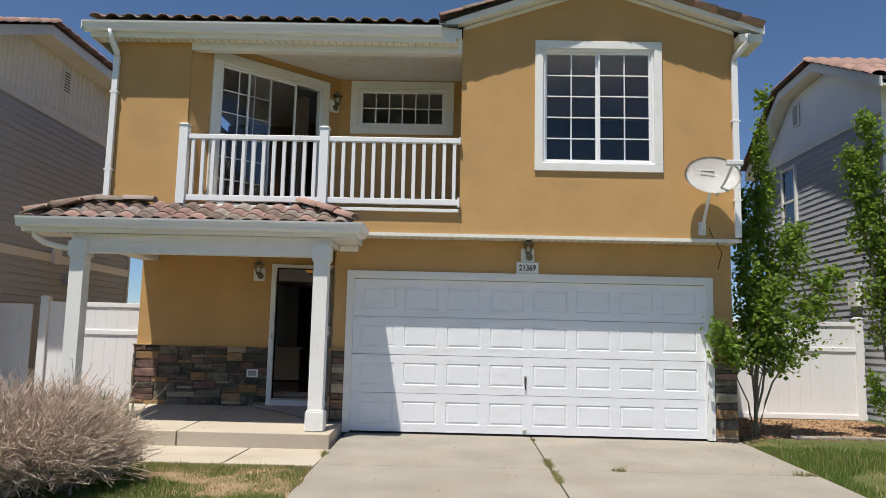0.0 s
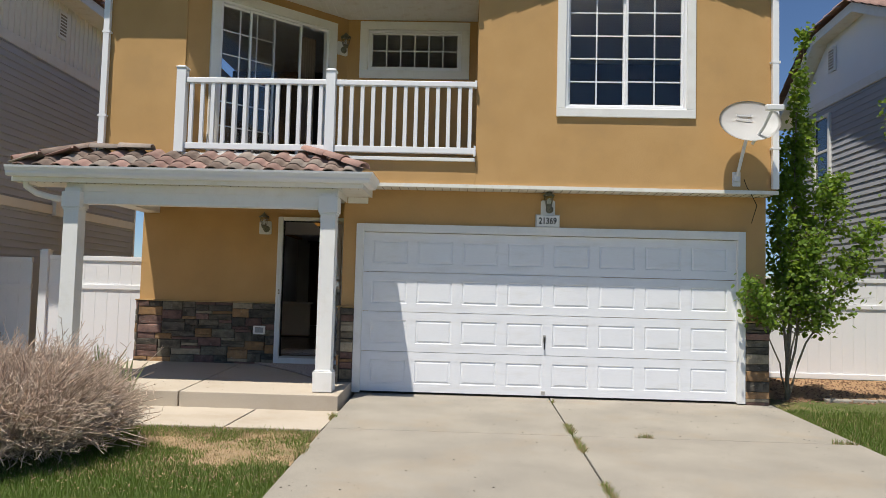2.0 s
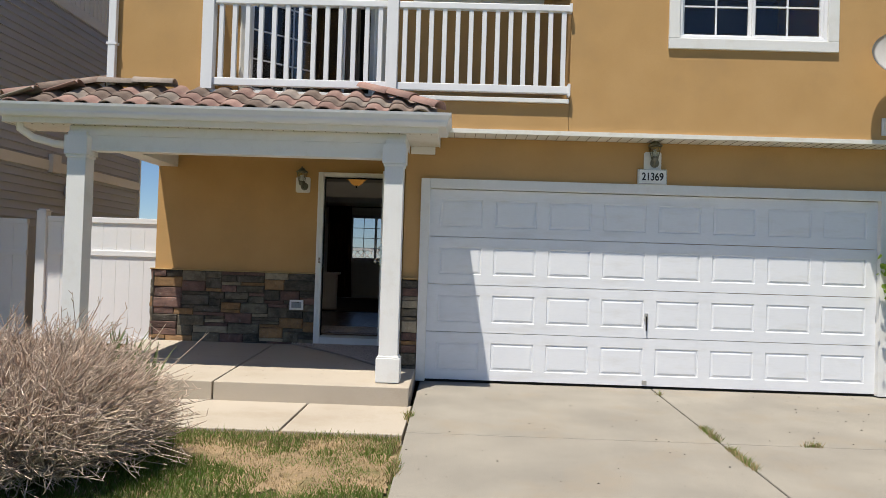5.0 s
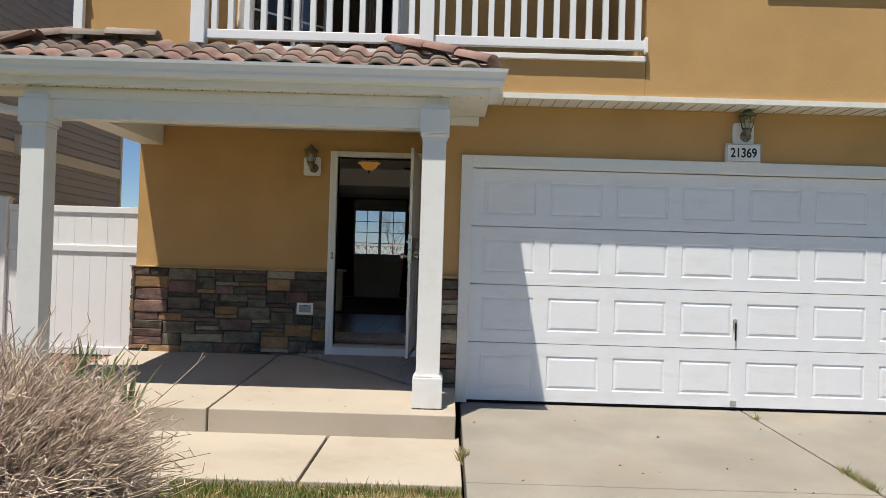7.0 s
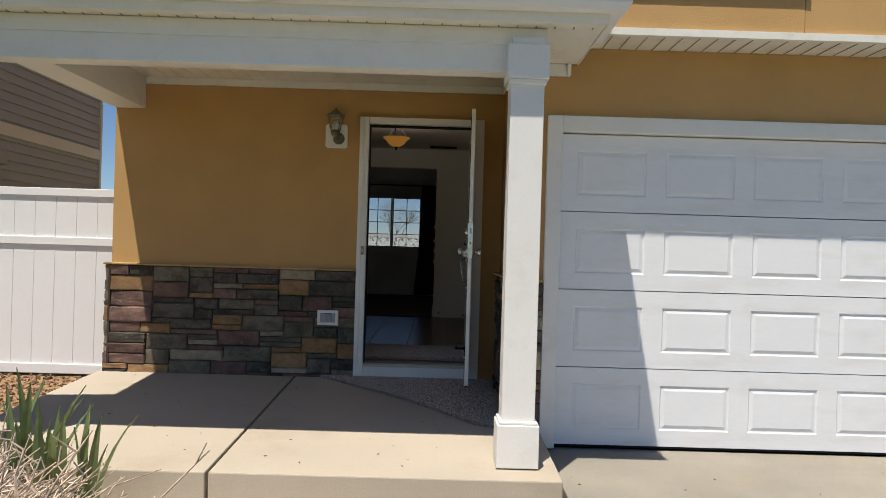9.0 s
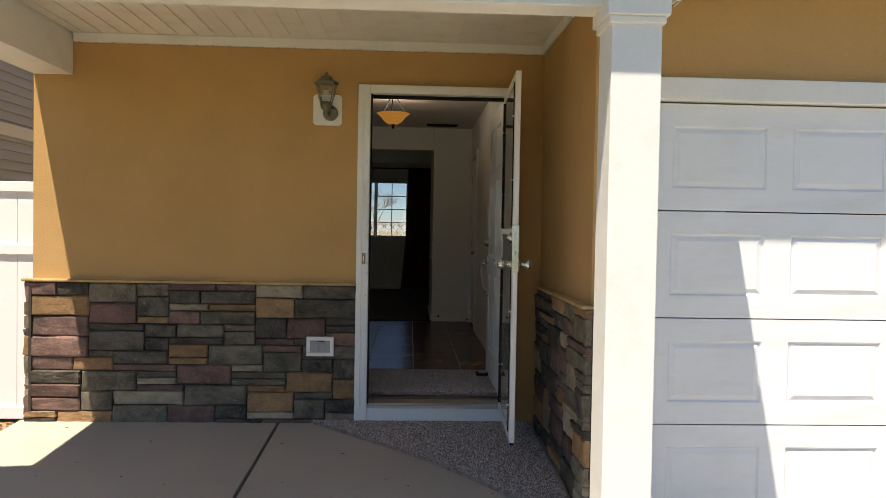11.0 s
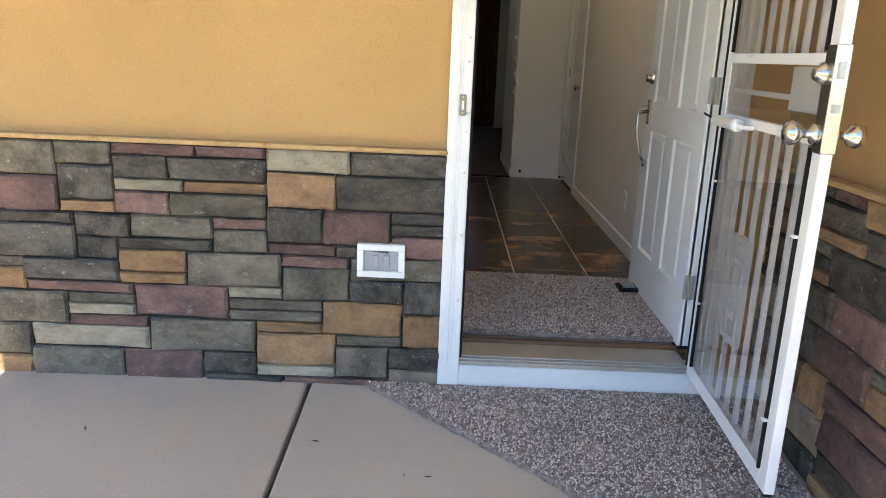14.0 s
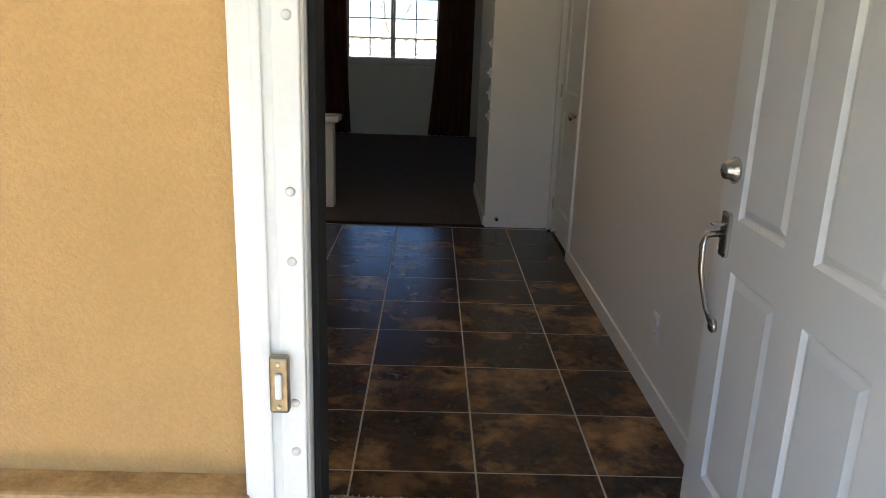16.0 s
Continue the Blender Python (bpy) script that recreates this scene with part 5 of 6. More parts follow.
put("soffit_grooves", soffit_lines("a", -4.3, -1.1, 9.80, 11.72, 2.6875, 0.12, ""), SOFFIT, kind="structure", label="ribbed porch ceiling panels", category="trim")

# downspouts
def downspout(x, y, ztop, zbot, out, label):
    ob = thing("downspout", (x, y, zbot), label, "downspout", "white downspouts")
    bm = boxes((-0.04, 0.04, -0.075, -0.015, 0, ztop - zbot - 0.25), bevel=0.006)
    part("pipe", bm, VINYL, ob)
    el = tube([(0, -0.045, ztop - zbot - 0.26), (0, -0.06, ztop - zbot - 0.2), (out, -0.22, ztop - zbot - 0.06), (out, -0.25, ztop - zbot + 0.06)], 0.042, 10)
    part("elbow", el, VINYL, ob, smooth=True)
    for z in (0.5, 1.6):
        part("strap", boxes((-0.055, 0.055, -0.078, -0.01, z, z + 0.025)), VINYL, ob)
    return ob


downspout(-4.32, Y_UP, 5.36, 2.98, -0.02, "white aluminium downspout beside the balcony wall")
downspout(4.27, Y_UP, 5.44, 2.72, 0.12, "white aluminium downspout under the gable eave")

# ---- balcony railing ----
rail = thing("balcony_railing", (0, 0, 0), "white vinyl balcony railing with square balusters", "railing")
for _x, _h4 in ((-3.30, 4.13), (-1.36, 4.12)):
    _p = part("post", boxes((_x - 0.06, _x + 0.06, 9.93, 10.05, 3.035, _h4), bevel=0.004), VINYL, rail)
    part("post_cap", boxes((_x - 0.07, _x + 0.07, 9.92, 10.06, _h4, _h4 + 0.02), (_x - 0.05, _x + 0.05, 9.94, 10.04, _h4 + 0.02, _h4 + 0.035), bevel=0.005), VINYL, _p)
_me = mesh_of("baluster", boxes((-0.024, 0.024, -0.024, 0.024, 3.16, 3.96), bevel=0.003, seg=1), VINYL)
for _a, _b2, _n4 in ((-3.24, -1.42, 13), (-1.30, 0.50, 13)):
    part("top_rail", boxes((_a, _b2, 9.955, 10.025, 3.945, 4.015), bevel=0.008), VINYL, rail)
    part("bottom_rail", boxes((_a, _b2, 9.965, 10.015, 3.085, 3.165), bevel=0.006), VINYL, rail)
    for _i in range(_n4):
        piece("baluster", _me, rail, Matrix.Translation((_a + (_b2 - _a) * (_i + 0.5) / _n4, 9.99, 0)))
part("wall_bracket", boxes((0.485, 0.512, 9.95, 10.03, 3.06, 3.19), bevel=0.003), VINYL, rail)
part("wall_bracket", boxes((0.485, 0.512, 9.95, 10.03, 3.94, 4.03), bevel=0.003), VINYL, rail)
lantern(0, 0, 0, "weathered lantern on the balcony wall").matrix_basis = DIAG @ pose(SL1 + 0.10, 0, 4.98)

# ---- satellite dish ----
DISHGREY = mat("dish_grey", (0.72, 0.73, 0.73), 0.5, (0.64, 0.65, 0.65), 3, 60, 0.4, 0.03, 0.001)
dish = thing("satellite_dish", (3.80, Y_UP, 2.84), "grey oval satellite dish on a bent mast, bolted to stucco", "satellite dish")
_D = pose(0.06, -0.27, 0.655, 66, 4, -10)
_bm = bmesh.new()
_rings = []
for _r in range(0, 9):
    _s = _r / 8
    _rings.append([_bm.verts.new((0.36 * _s * math.cos(2 * math.pi * k / 40), 0.30 * _s * math.sin(2 * math.pi * k / 40), 0.055 * _s * _s)) for k in range(40)] if _r else [_bm.verts.new((0, 0, 0))])
for _k in range(40):
    _bm.faces.new((_rings[0][0], _rings[1][_k], _rings[1][(_k + 1) % 40]))
for _a, _b2 in zip(_rings[1:], _rings[2:]):
    for _k in range(40):
        _bm.faces.new((_a[_k], _b2[_k], _b2[(_k + 1) % 40], _a[(_k + 1) % 40]))
bmesh.ops.solidify(_bm, geom=_bm.faces[:], thickness=0.008)
_refl = part("reflector", _bm, DISHGREY, dish, at=_D, smooth=True)
for _w3, _z3, _t3 in ((0.17, 0.085, 0.030), (0.19, 0.025, 0.016)):
    part("marking", boxes((-_w3 / 2 - 0.06, _w3 / 2 - 0.06, _z3, _z3 + _t3, 0.018, 0.0195)), GREYPL, _refl, "grey illegible marking")
part("mast", tube([(0, -0.03, 0.02), (0.0, -0.06, 0.06), (0.045, -0.15, 0.38), (0.06, -0.22, 0.53)], 0.021, 12), DISHGREY, dish, smooth=True)
part("mount", boxes((-0.05, 0.05, -0.02, 0.0, -0.09, 0.09), (-0.03, 0.03, -0.06, -0.02, -0.03, 0.05), bevel=0.004), DISHGREY, dish, "galvanised mounting plate")
_arm = part("feed_arm", tube([(0.10, -0.27, 0.40), (0.16, -0.46, 0.56), (0.20, -0.62, 0.74)], 0.018, 8), DISHGREY, dish)
part("receiver", boxes((0.12, 0.33, -0.66, -0.59, 0.73, 0.80), bevel=0.012), DISHGREY, dish, "pale receiver head")
part("cable", tube([(0.08, -0.05, 0.0), (0.13, -0.02, -0.10), (0.16, -0.012, -0.14), (0.20, -0.02, -0.22), (0.28, 0.05, -0.32), (0.30, 0.28, -0.52)], 0.005, 6), BLACK, dish, "black coaxial cable")

# ---- fences ----
def vinyl_fence(name, x0, x1, y, z0, top, label, posts):
    """A white tongue-and-groove vinyl fence with a mid rail, facing -y."""
    ob = thing(name, (x0, y, z0), label, "fence")
    w, h = x1 - x0, top - z0
    mid = h * 0.70
    for a, b in ((0.04, 0.13), (mid, mid + 0.075), (h - 0.075, h)):
        part("rail", boxes((0, w, -0.03, 0.03, a, b), bevel=0.005), VINYL, ob)
    n = max(1, round(w / 0.20))
    bw = w / n
    lo = mesh_of("board", boxes((0.0012, bw - 0.0012, -0.012, 0.012, 0.13, mid), bevel=0.0015, seg=1), VINYL)
    hi = mesh_of("board", boxes((0.0012, bw - 0.0012, -0.012, 0.012, mid + 0.075, h - 0.075), bevel=0.0015, seg=1), VINYL)
    back = part("liner", boxes((0, w, -0.004, 0.004, 0.1, h - 0.02)), VINYL, ob)
    for i in range(n):
        piece("board", lo, ob, Matrix.Translation((i * bw, 0, 0)))
        piece("board", hi, ob, Matrix.Translation((i * bw, 0, 0)))
    for x in posts:
        p = part("post", boxes((x - x0 - 0.065, x - x0 + 0.065, -0.065, 0.065, 0, h + 0.06), bevel=0.006), VINYL, ob)
        part("post_cap", boxes((x - x0 - 0.075, x - x0 + 0.075, -0.075, 0.075, h + 0.06, h + 0.075), (x - x0 - 0.05, x - x0 + 0.05, -0.05, 0.05, h + 0.075, h + 0.095), bevel=0.004), VINYL, p)
    return ob


vinyl_fence("vinyl_fence", -6.25, -4.52, 12.35, 0.0, 1.76, "white vinyl privacy fence between the houses", (-6.32,))
vinyl_fence("vinyl_gate", -8.2, -6.62, 12.50, 0.02, 1.72, "white vinyl fence panel in the neighbour's shade", ())
vinyl_fence("vinyl_fence", 4.34, 7.85, 13.6, -0.02, 1.75, "white vinyl privacy fence behind the aspens", (7.75,))

# ---- neighbouring houses ----
SIDING_L = mat("siding_taupe", (0.44, 0.475, 0.55), 0.7, (0.39, 0.425, 0.495), 1.2, 40, 0.6, 0.1, 0.003, stretch=(1, 1, 6))
SIDING_R = mat("siding_grey", (0.40, 0.42, 0.46), 0.7, (0.36, 0.38, 0.42), 1.2, 40, 0.6, 0.1, 0.003, stretch=(1, 1, 6))
CREAM = mat("cream_siding", (0.85, 0.83, 0.78), 0.75, (0.80, 0.78, 0.73), 1.5, 40, 0.5, 0.1, 0.003)
PALEWALL = mat("pale_blue_siding", (0.84, 0.85, 0.87), 0.75, (0.8, 0.81, 0.83), 1.5, 40, 0.5, 0.1, 0.003)
ROOFCLAY = mat("far_clay_tiles", (0.30, 0.18, 0.145), 0.85, (0.19, 0.12, 0.10), 6, 60, 0.9, 0.3, 0.01, spread=0.25, island=True)


def lap_siding(x, y0, y1, z0, z1, sgn, lap, step=0.125):
    """Horizontal lap boards on a wall across x that faces sgn."""
    bm = bmesh.new()
    z = z0
    while z < z1 - 0.005:
        h = min(step, z1 - z)
        pts = [(x, z), (x + sgn * lap, z), (x + sgn * 0.004, z + h), (x, z + h)]
        lo = [bm.verts.new((p[0], y0, p[1])) for p in pts]
        hi = [bm.verts.new((p[0], y1, p[1])) for p in pts]
        for i in range(4):
            bm.faces.new((lo[i], lo[(i + 1) % 4], hi[(i + 1) % 4], hi[i]))
        bm.faces.new(lo[::-1])
        bm.faces.new(hi)
        z += h
    bmesh.ops.recalc_face_normals(bm, faces=bm.faces[:])
    return bm


def neighbour(name, x, sgn, y0, y1, band, prof, siding, upper, low_band, label, batten, eave):
    """A two-storey house whose wall across x faces sgn; prof is the gable outline (y, z)."""
    ob = thing(name, (0, 0, 0), label, "house")
    far = x - sgn * 7.5
    xa, xb = sorted((x, far))
    poly = [(y0, -0.3), (y1, -0.3), *[(y, z) for y, z in reversed(prof)]]
    part("wall", prism(poly, "x", xa, xb), upper, ob)
    part("siding", lap_siding(x, y0, y1, -0.1, band - 0.09, sgn, 0.032 if sgn > 0 else 0.018), siding, ob, "grey horizontal lap siding")
    part("band", boxes((x, x + sgn * 0.035, y0, y1, band - 0.09, band + 0.09) if sgn > 0 else (x - 0.035, x, y0, y1, band - 0.09, band + 0.09), bevel=0.004), WHITE, ob, "white trim band")
    if low_band:
        part("band", boxes((x + 0.01, x + 0.045, y0, y1, low_band - 0.08, low_band + 0.08) if sgn > 0 else (x - 0.045, x - 0.01, y0, y1, low_band - 0.08, low_band + 0.08), bevel=0.004), WHITE, ob, "white trim band")
    part("corner_board", boxes((x - 0.05, x + 0.05, y1 - 0.02, y1 + 0.04, -0.1, prof[-1][1])), WHITE, ob)
    part("corner_board", boxes((x - 0.05, x + 0.05, y0 - 0.04, y0 + 0.02, -0.1, prof[0][1])), WHITE, ob)
    if batten:
        y = y0 + 0.1
        while y < y1:
            zt = np.interp(y, [p[0] for p in prof], [p[1] for p in prof])
            if zt > band + 0.2:
                part("batten", boxes((x, x + sgn * 0.018, y, y + 0.03, band + 0.09, zt) if sgn > 0 else (x - 0.018, x, y, y + 0.03, band + 0.09, zt)), upper, ob)
            y += 0.16
    out = x + sgn * eave
    oa, obx = sorted((out, far - sgn * 0.2))
    e = [(prof[0][0] - 0.5, prof[0][1] - 0.21)] + list(prof[1:-1]) + [(prof[-1][0] + 0.5, prof[-1][1] - 0.21)]
    part("soffit", prism([(y, z) for y, z in e] + [(y, z + 0.03) for y, z in reversed(e)], "x", oa, obx), SOFFIT, ob)
    fa, fb = sorted((out, out + sgn * 0.03))
    part("rake_board", prism([(y, z - 0.02) for y, z in e] + [(y, z + 0.16) for y, z in reversed(e)], "x", fa, fb), WHITE, ob)
    part("roof_deck", prism([(y, z + 0.10) for y, z in e] + [(y, z + 0.17) for y, z in reversed(e)], "x", oa, obx), UNDER, ob)
    bm = bmesh.new()
    for (ya, za), (yb, zb) in zip(e, e[1:]):
        L = math.hypot(yb - ya, zb - za)
        n = max(1, int(L / 0.33))
        for i in range(n):
            for k in range(14):
                u0, u1 = i / n, (i + 1) / n + 0.15 / n
                cx = out + sgn * 0.04 - sgn * k * 0.27
                for s in range(6):
                    a0, a1 = math.pi * s / 6, math.pi * (s + 1) / 6
                    q = []
                    for u, a, lift in ((u0, a0, 0), (u0, a1, 0), (u1, a1, 0.03), (u1, a0, 0.03)):
                        q.append(bm.verts.new((cx + 0.135 * math.cos(a), ya + (yb - ya) * u, za + (zb - za) * u + 0.19 + lift + 0.07 * math.sin(a))))
                    bm.faces.new(q)
    bmesh.ops.remove_doubles(bm, verts=bm.verts[:], dist=0.0005)
    t2 = part("roof_tiles", bm, ROOFCLAY, ob, "brown clay roof tiles", smooth=True)
    t2["kind"] = "stuff"
    vy = prof[0][0] + (prof[-1][0] - prof[0][0]) * 0.5
    return ob


nl = neighbour("house", -7.3, 1, 11.3, 17.5, 5.40, [(11.3, 5.96), (12.68, 6.56), (15.7, 6.56), (17.5, 5.8)], SIDING_L, CREAM, 2.66, "neighbouring house with taupe lap siding and cream gable", True, 0.45)
nr = neighbour("house", 8.0, -1, 12.9, 17.9, 5.55, [(12.9, 5.98), (14.82, 6.93), (16.4, 6.82), (17.9, 5.60)], SIDING_R, PALEWALL, 0, "neighbouring house with blue-grey lap siding and white gable", False, 0.28)


def gable_vent(parent, x, y, z, sgn):
    v = part("gable_vent", boxes((x, x + 0.03, y - 0.14, y + 0.14, z - 0.26, z + 0.26) if sgn > 0 else (x - 0.03, x, y - 0.14, y + 0.14, z - 0.26, z + 0.26), bevel=0.004), WHITE, parent, "white louvred gable vent")
    for k in range(7):
        zz = z - 0.20 + k * 0.06
        part("louvre", boxes((x + 0.031, x + 0.04, y - 0.1, y + 0.1, zz, zz + 0.03) if sgn > 0 else (x - 0.04, x - 0.031, y - 0.1, y + 0.1, zz, zz + 0.03)), DIM, v)


gable_vent(nl, -7.28, 14.1, 6.15, 1)
gable_vent(nr, 7.98, 16.15, 6.40, -1)
part("vent_pipe", lathe([(0.06, 0), (0.06, 0.35), (0.10, 0.36), (0.10, 0.42), (0.05, 0.46)], 14), GREYPL, nl, at=pose(-7.9, 13.2, 6.55), smooth=True)
part("vent_pipe", lathe([(0.04, 0), (0.04, 0.35)], 12), GREYPL, nl, at=pose(-8.0, 12.0, 6.35), smooth=True)
part("meter_box", boxes((-7.275, -7.19, 14.1, 14.35, 2.55, 2.85), bevel=0.01), WHITE, nl)
part("vent_cap", boxes((-7.27, -7.18, 14.6, 14.8, 2.2, 2.38), bevel=0.01), SIDING_L, nl)
part("utility_box", boxes((7.86, 7.975, 13.8, 14.1, 2.05, 2.5), bevel=0.01), WHITE, nr)
_nw = thing("house_window", pose(7.98, 16.95, 3.75, 0, 0, -90), "white double-hung window of the neighbouring house", "window")
part("window_frame", ring(0, 0.72, 0, 1.55, 0.07, -0.05, 0.02), WHITE, _nw)
part("meeting_rail", boxes((0.07, 0.65, -0.035, 0.0, 0.75, 0.80)), WHITE, _nw)
part("pane", boxes((0.06, 0.66, -0.012, -0.004, 0.06, 0.76)), GLASS, _nw)
part("pane", boxes((0.06, 0.66, -0.012, -0.004, 0.79, 1.49)), GLASS, _nw)
# near-black sheet behind the panes, put there for the shade of a room
part("interior", boxes((0.06, 0.66, -0.003, 0.0, 0.06, 1.49)), DARK, _nw, "dark sheet in place of the unlit room")

# ---- behind the house ----
FIELD = mat("dry_field", (0.42, 0.33, 0.19), 0.95, (0.34, 0.27, 0.15), 0.3, 20, 0.8, 0.3, 0.02, spec=0.1)
structure("field", boxes((-300, 300, 21.6, 690, 0.0, 0.06)), FIELD, "dry tan field behind the yard", "field")
bf = thing("lattice_fence", (-9.0, 25.2, 0.31), "white vinyl fence with a lattice top", "fence")
part("panel", boxes((0, 11.5, -0.015, 0.015, -0.25, 0.90)), VINYL, bf)
part("rail", boxes((0, 11.5, -0.03, 0.03, 0.88, 0.96), bevel=0.005), VINYL, bf)
part("rail", boxes((0, 11.5, -0.03, 0.03, 1.28, 1.36), bevel=0.005), VINYL, bf)
_s1 = mesh_of("slat", prism([(0, 0.96), (0.05, 0.96), (0.37, 1.28), (0.32, 1.28)], "y", -0.01, -0.002), VINYL)
_s2 = mesh_of("slat", prism([(0.32, 0.96), (0.37, 0.96), (0.05, 1.28), (0, 1.28)], "y", 0.002, 0.01), VINYL)
for _i in range(int(11.1 / 0.2)):
    piece("slat", _s1, bf, Matrix.Translation((_i * 0.2, 0, 0)))
    piece("slat", _s2, bf, Matrix.Translation((_i * 0.2, 0, 0)))
for _i in range(6):
    _p = part("post", boxes((_i * 2.2 + 0.35, _i * 2.2 + 0.49, -0.07, 0.07, -0.25, 1.45), bevel=0.006), VINYL, bf)
    part("post_cap", lathe([(0.09, 1.45), (0.085, 1.48), (0.02, 1.54)], 4), VINYL, _p, at=pose(_i * 2.2 + 0.42, 0, 0))

# ---- plants ----
def leaf_mat(name, base, alt, glow):
    """Thin leaves: light shines through them."""
    m = mat(name, base, 0.55, alt, 3, 30, 0.8, 0.0, spread=0.35, island=True, spec=0.3)
    nt = m.node_tree
    b = nt.nodes["Principled BSDF"]
    tr = nt.nodes.new("ShaderNodeBsdfTranslucent")
    tr.inputs[0].default_value = (*glow, 1)
    mx = nt.nodes.new("ShaderNodeMixShader")
    mx.inputs[0].default_value = 0.35
    nt.links.new(b.outputs[0], mx.inputs[1])
    nt.links.new(tr.outputs[0], mx.inputs[2])
    nt.links.new(mx.outputs[0], nt.nodes["Material Output"].inputs[0])
    return m


ASPEN = leaf_mat("aspen_leaf", (0.11, 0.18, 0.025), (0.07, 0.125, 0.018), (0.42, 0.60, 0.07))
BARK = mat("aspen_bark", (0.25, 0.22, 0.165), 0.85, (0.14, 0.12, 0.09), 8, 60, 0.9, 0.3, 0.003)
TWIG = mat("dry_twig", (0.66, 0.54, 0.445), 0.9, (0.38, 0.295, 0.228), 6, 50, 0.9, 0.0, spread=0.4, island=True, spec=0.15)
IRIS = leaf_mat("iris_leaf", (0.17, 0.23, 0.105), (0.10, 0.15, 0.07), (0.30, 0.36, 0.14))
GRASS = leaf_mat("grass_blade", (0.08, 0.142, 0.025), (0.12, 0.155, 0.04), (0.26, 0.38, 0.06))
STRAW = mat("dry_grass", (0.40, 0.31, 0.16), 0.9, (0.28, 0.21, 0.11), 5, 30, 0.8, 0.0, spread=0.35, island=True, spec=0.1)


def raw_mesh(name, verts, faces, material):
    me = bpy.data.meshes.new(name)
    me.from_pydata(verts, [], faces)
    me.materials.append(material)
    return me


def child_mesh(name, verts, faces, material, parent, kind="", label=""):
    ob = new(name, raw_mesh(name, verts, faces, material))
    ob.parent = parent
    return tagged(ob, label, kind=kind)


def sprig(verts, faces, p, q, r0, r1):
    """A three-sided thin twig from p to q."""
    d = (q - p).normalized()
    a = d.orthogonal().normalized()
    c = d.cross(a)
    b = len(verts)
    for o, r in ((p, r0), (q, r1)):
        for k in range(3):
            t = 2.094 * k
            verts.append(tuple(o + (a * math.cos(t) + c * math.sin(t)) * r))
    for k in range(3):
        j = (k + 1) % 3
        faces.append((b + k, b + j, b + 3 + j, b + 3 + k))


def leaf(verts, faces, p, size, rnd):
    """A small folded, round-shouldered leaf."""
    u = Vector((rnd.gauss(0, 1), rnd.gauss(0, 1), rnd.gauss(-0.5, 0.6))).normalized()
    w = u.cross(Vector((rnd.gauss(0, 1), rnd.gauss(0, 1), rnd.gauss(0, 1)))).normalized()
    n = u.cross(w)
    b = len(verts)
    verts.extend(tuple(p + v) for v in (u * 0, u * size * 0.35 + w * size * 0.48 + n * size * 0.12, u * size * 0.8 + w * size * 0.36 + n * size * 0.1, u * size * 1.1, u * size * 0.8 - w * size * 0.36 + n * size * 0.1, u * size * 0.35 - w * size * 0.48 + n * size * 0.12))
    faces.extend(((b, b + 1, b + 2, b + 3), (b, b + 3, b + 4, b + 5)))


def aspen(base, stems, seed, leaf_size, per, label):
    """A young many-stemmed aspen: stems are (top, spread, lowest foliage height) with side twigs and leaves."""
    rnd = random.Random(seed)
    ob = thing("aspen_tree", base, label, "tree", "young aspens")
    lv, lf, tv, tf = [], [], [], []
    for top, spread, low in stems:
        top = Vector(top)
        pts = [Vector((0, 0, 0))]
        n = 9
        for i in range(1, n + 1):
            s = i / n
            pts.append(Vector((top.x * s ** 1.3 + rnd.uniform(-0.03, 0.03), top.y * s ** 1.3 + rnd.uniform(-0.03, 0.03), top.z * s)))
        part("trunk", tube(pts, 0.007 + 0.0045 * top.z, 8, 0.003), BARK, ob, smooth=True)
        for _ in range(int(per * (top.z - low) * min(1.0, spread / 0.55))):
            s = rnd.uniform(low / top.z, 1.0)
            k = min(n - 1, int(s * n))
            p = pts[k].lerp(pts[k + 1], s * n - k)
            a = rnd.uniform(0, 6.28)
            reach = spread * (1.15 - s) ** 0.7 * rnd.uniform(0.25, 1.0)
            q = p + Vector((math.cos(a) * reach, math.sin(a) * reach, rnd.uniform(-0.1, 0.45) * reach + 0.03))
            mid = p.lerp(q, 0.5) + Vector((0, 0, 0.08 * reach))
            sprig(tv, tf, p, mid, 0.006, 0.004)
            sprig(tv, tf, mid, q, 0.004, 0.002)
            for _k in range(rnd.randint(9, 17)):
                f = rnd.uniform(0.25, 1.05)
                c = (p.lerp(mid, f * 2) if f < 0.5 else mid.lerp(q, f * 2 - 1)) + Vector((rnd.gauss(0, 0.05), rnd.gauss(0, 0.05), rnd.gauss(0, 0.05)))
                leaf(lv, lf, c, leaf_size * rnd.uniform(0.6, 1.25), rnd)
    child_mesh("twig_mass", tv, tf, BARK, ob, "stuff")
    child_mesh("crown", lv, lf, ASPEN, ob, "stuff", "bright green fluttering aspen leaves")
    return ob


aspen((4.76, 10.80, -0.03), [((0.32, 0.2, 5.2), 0.20, 2.7), ((0.30, 0.2, 3.8), 0.62, 1.2), ((0.72, 0.1, 3.1), 0.85, 1.0), ((1.15, 0.0, 2.4), 0.85, 1.0), ((-0.12, 0.05, 3.6), 0.40, 1.5), ((-0.82, -0.85, 1.60), 0.62, 0.92), ((0.25, -0.15, 2.2), 0.7, 0.9)], 11, 0.056, 78, "young aspen with bright green leaves by the garage corner")
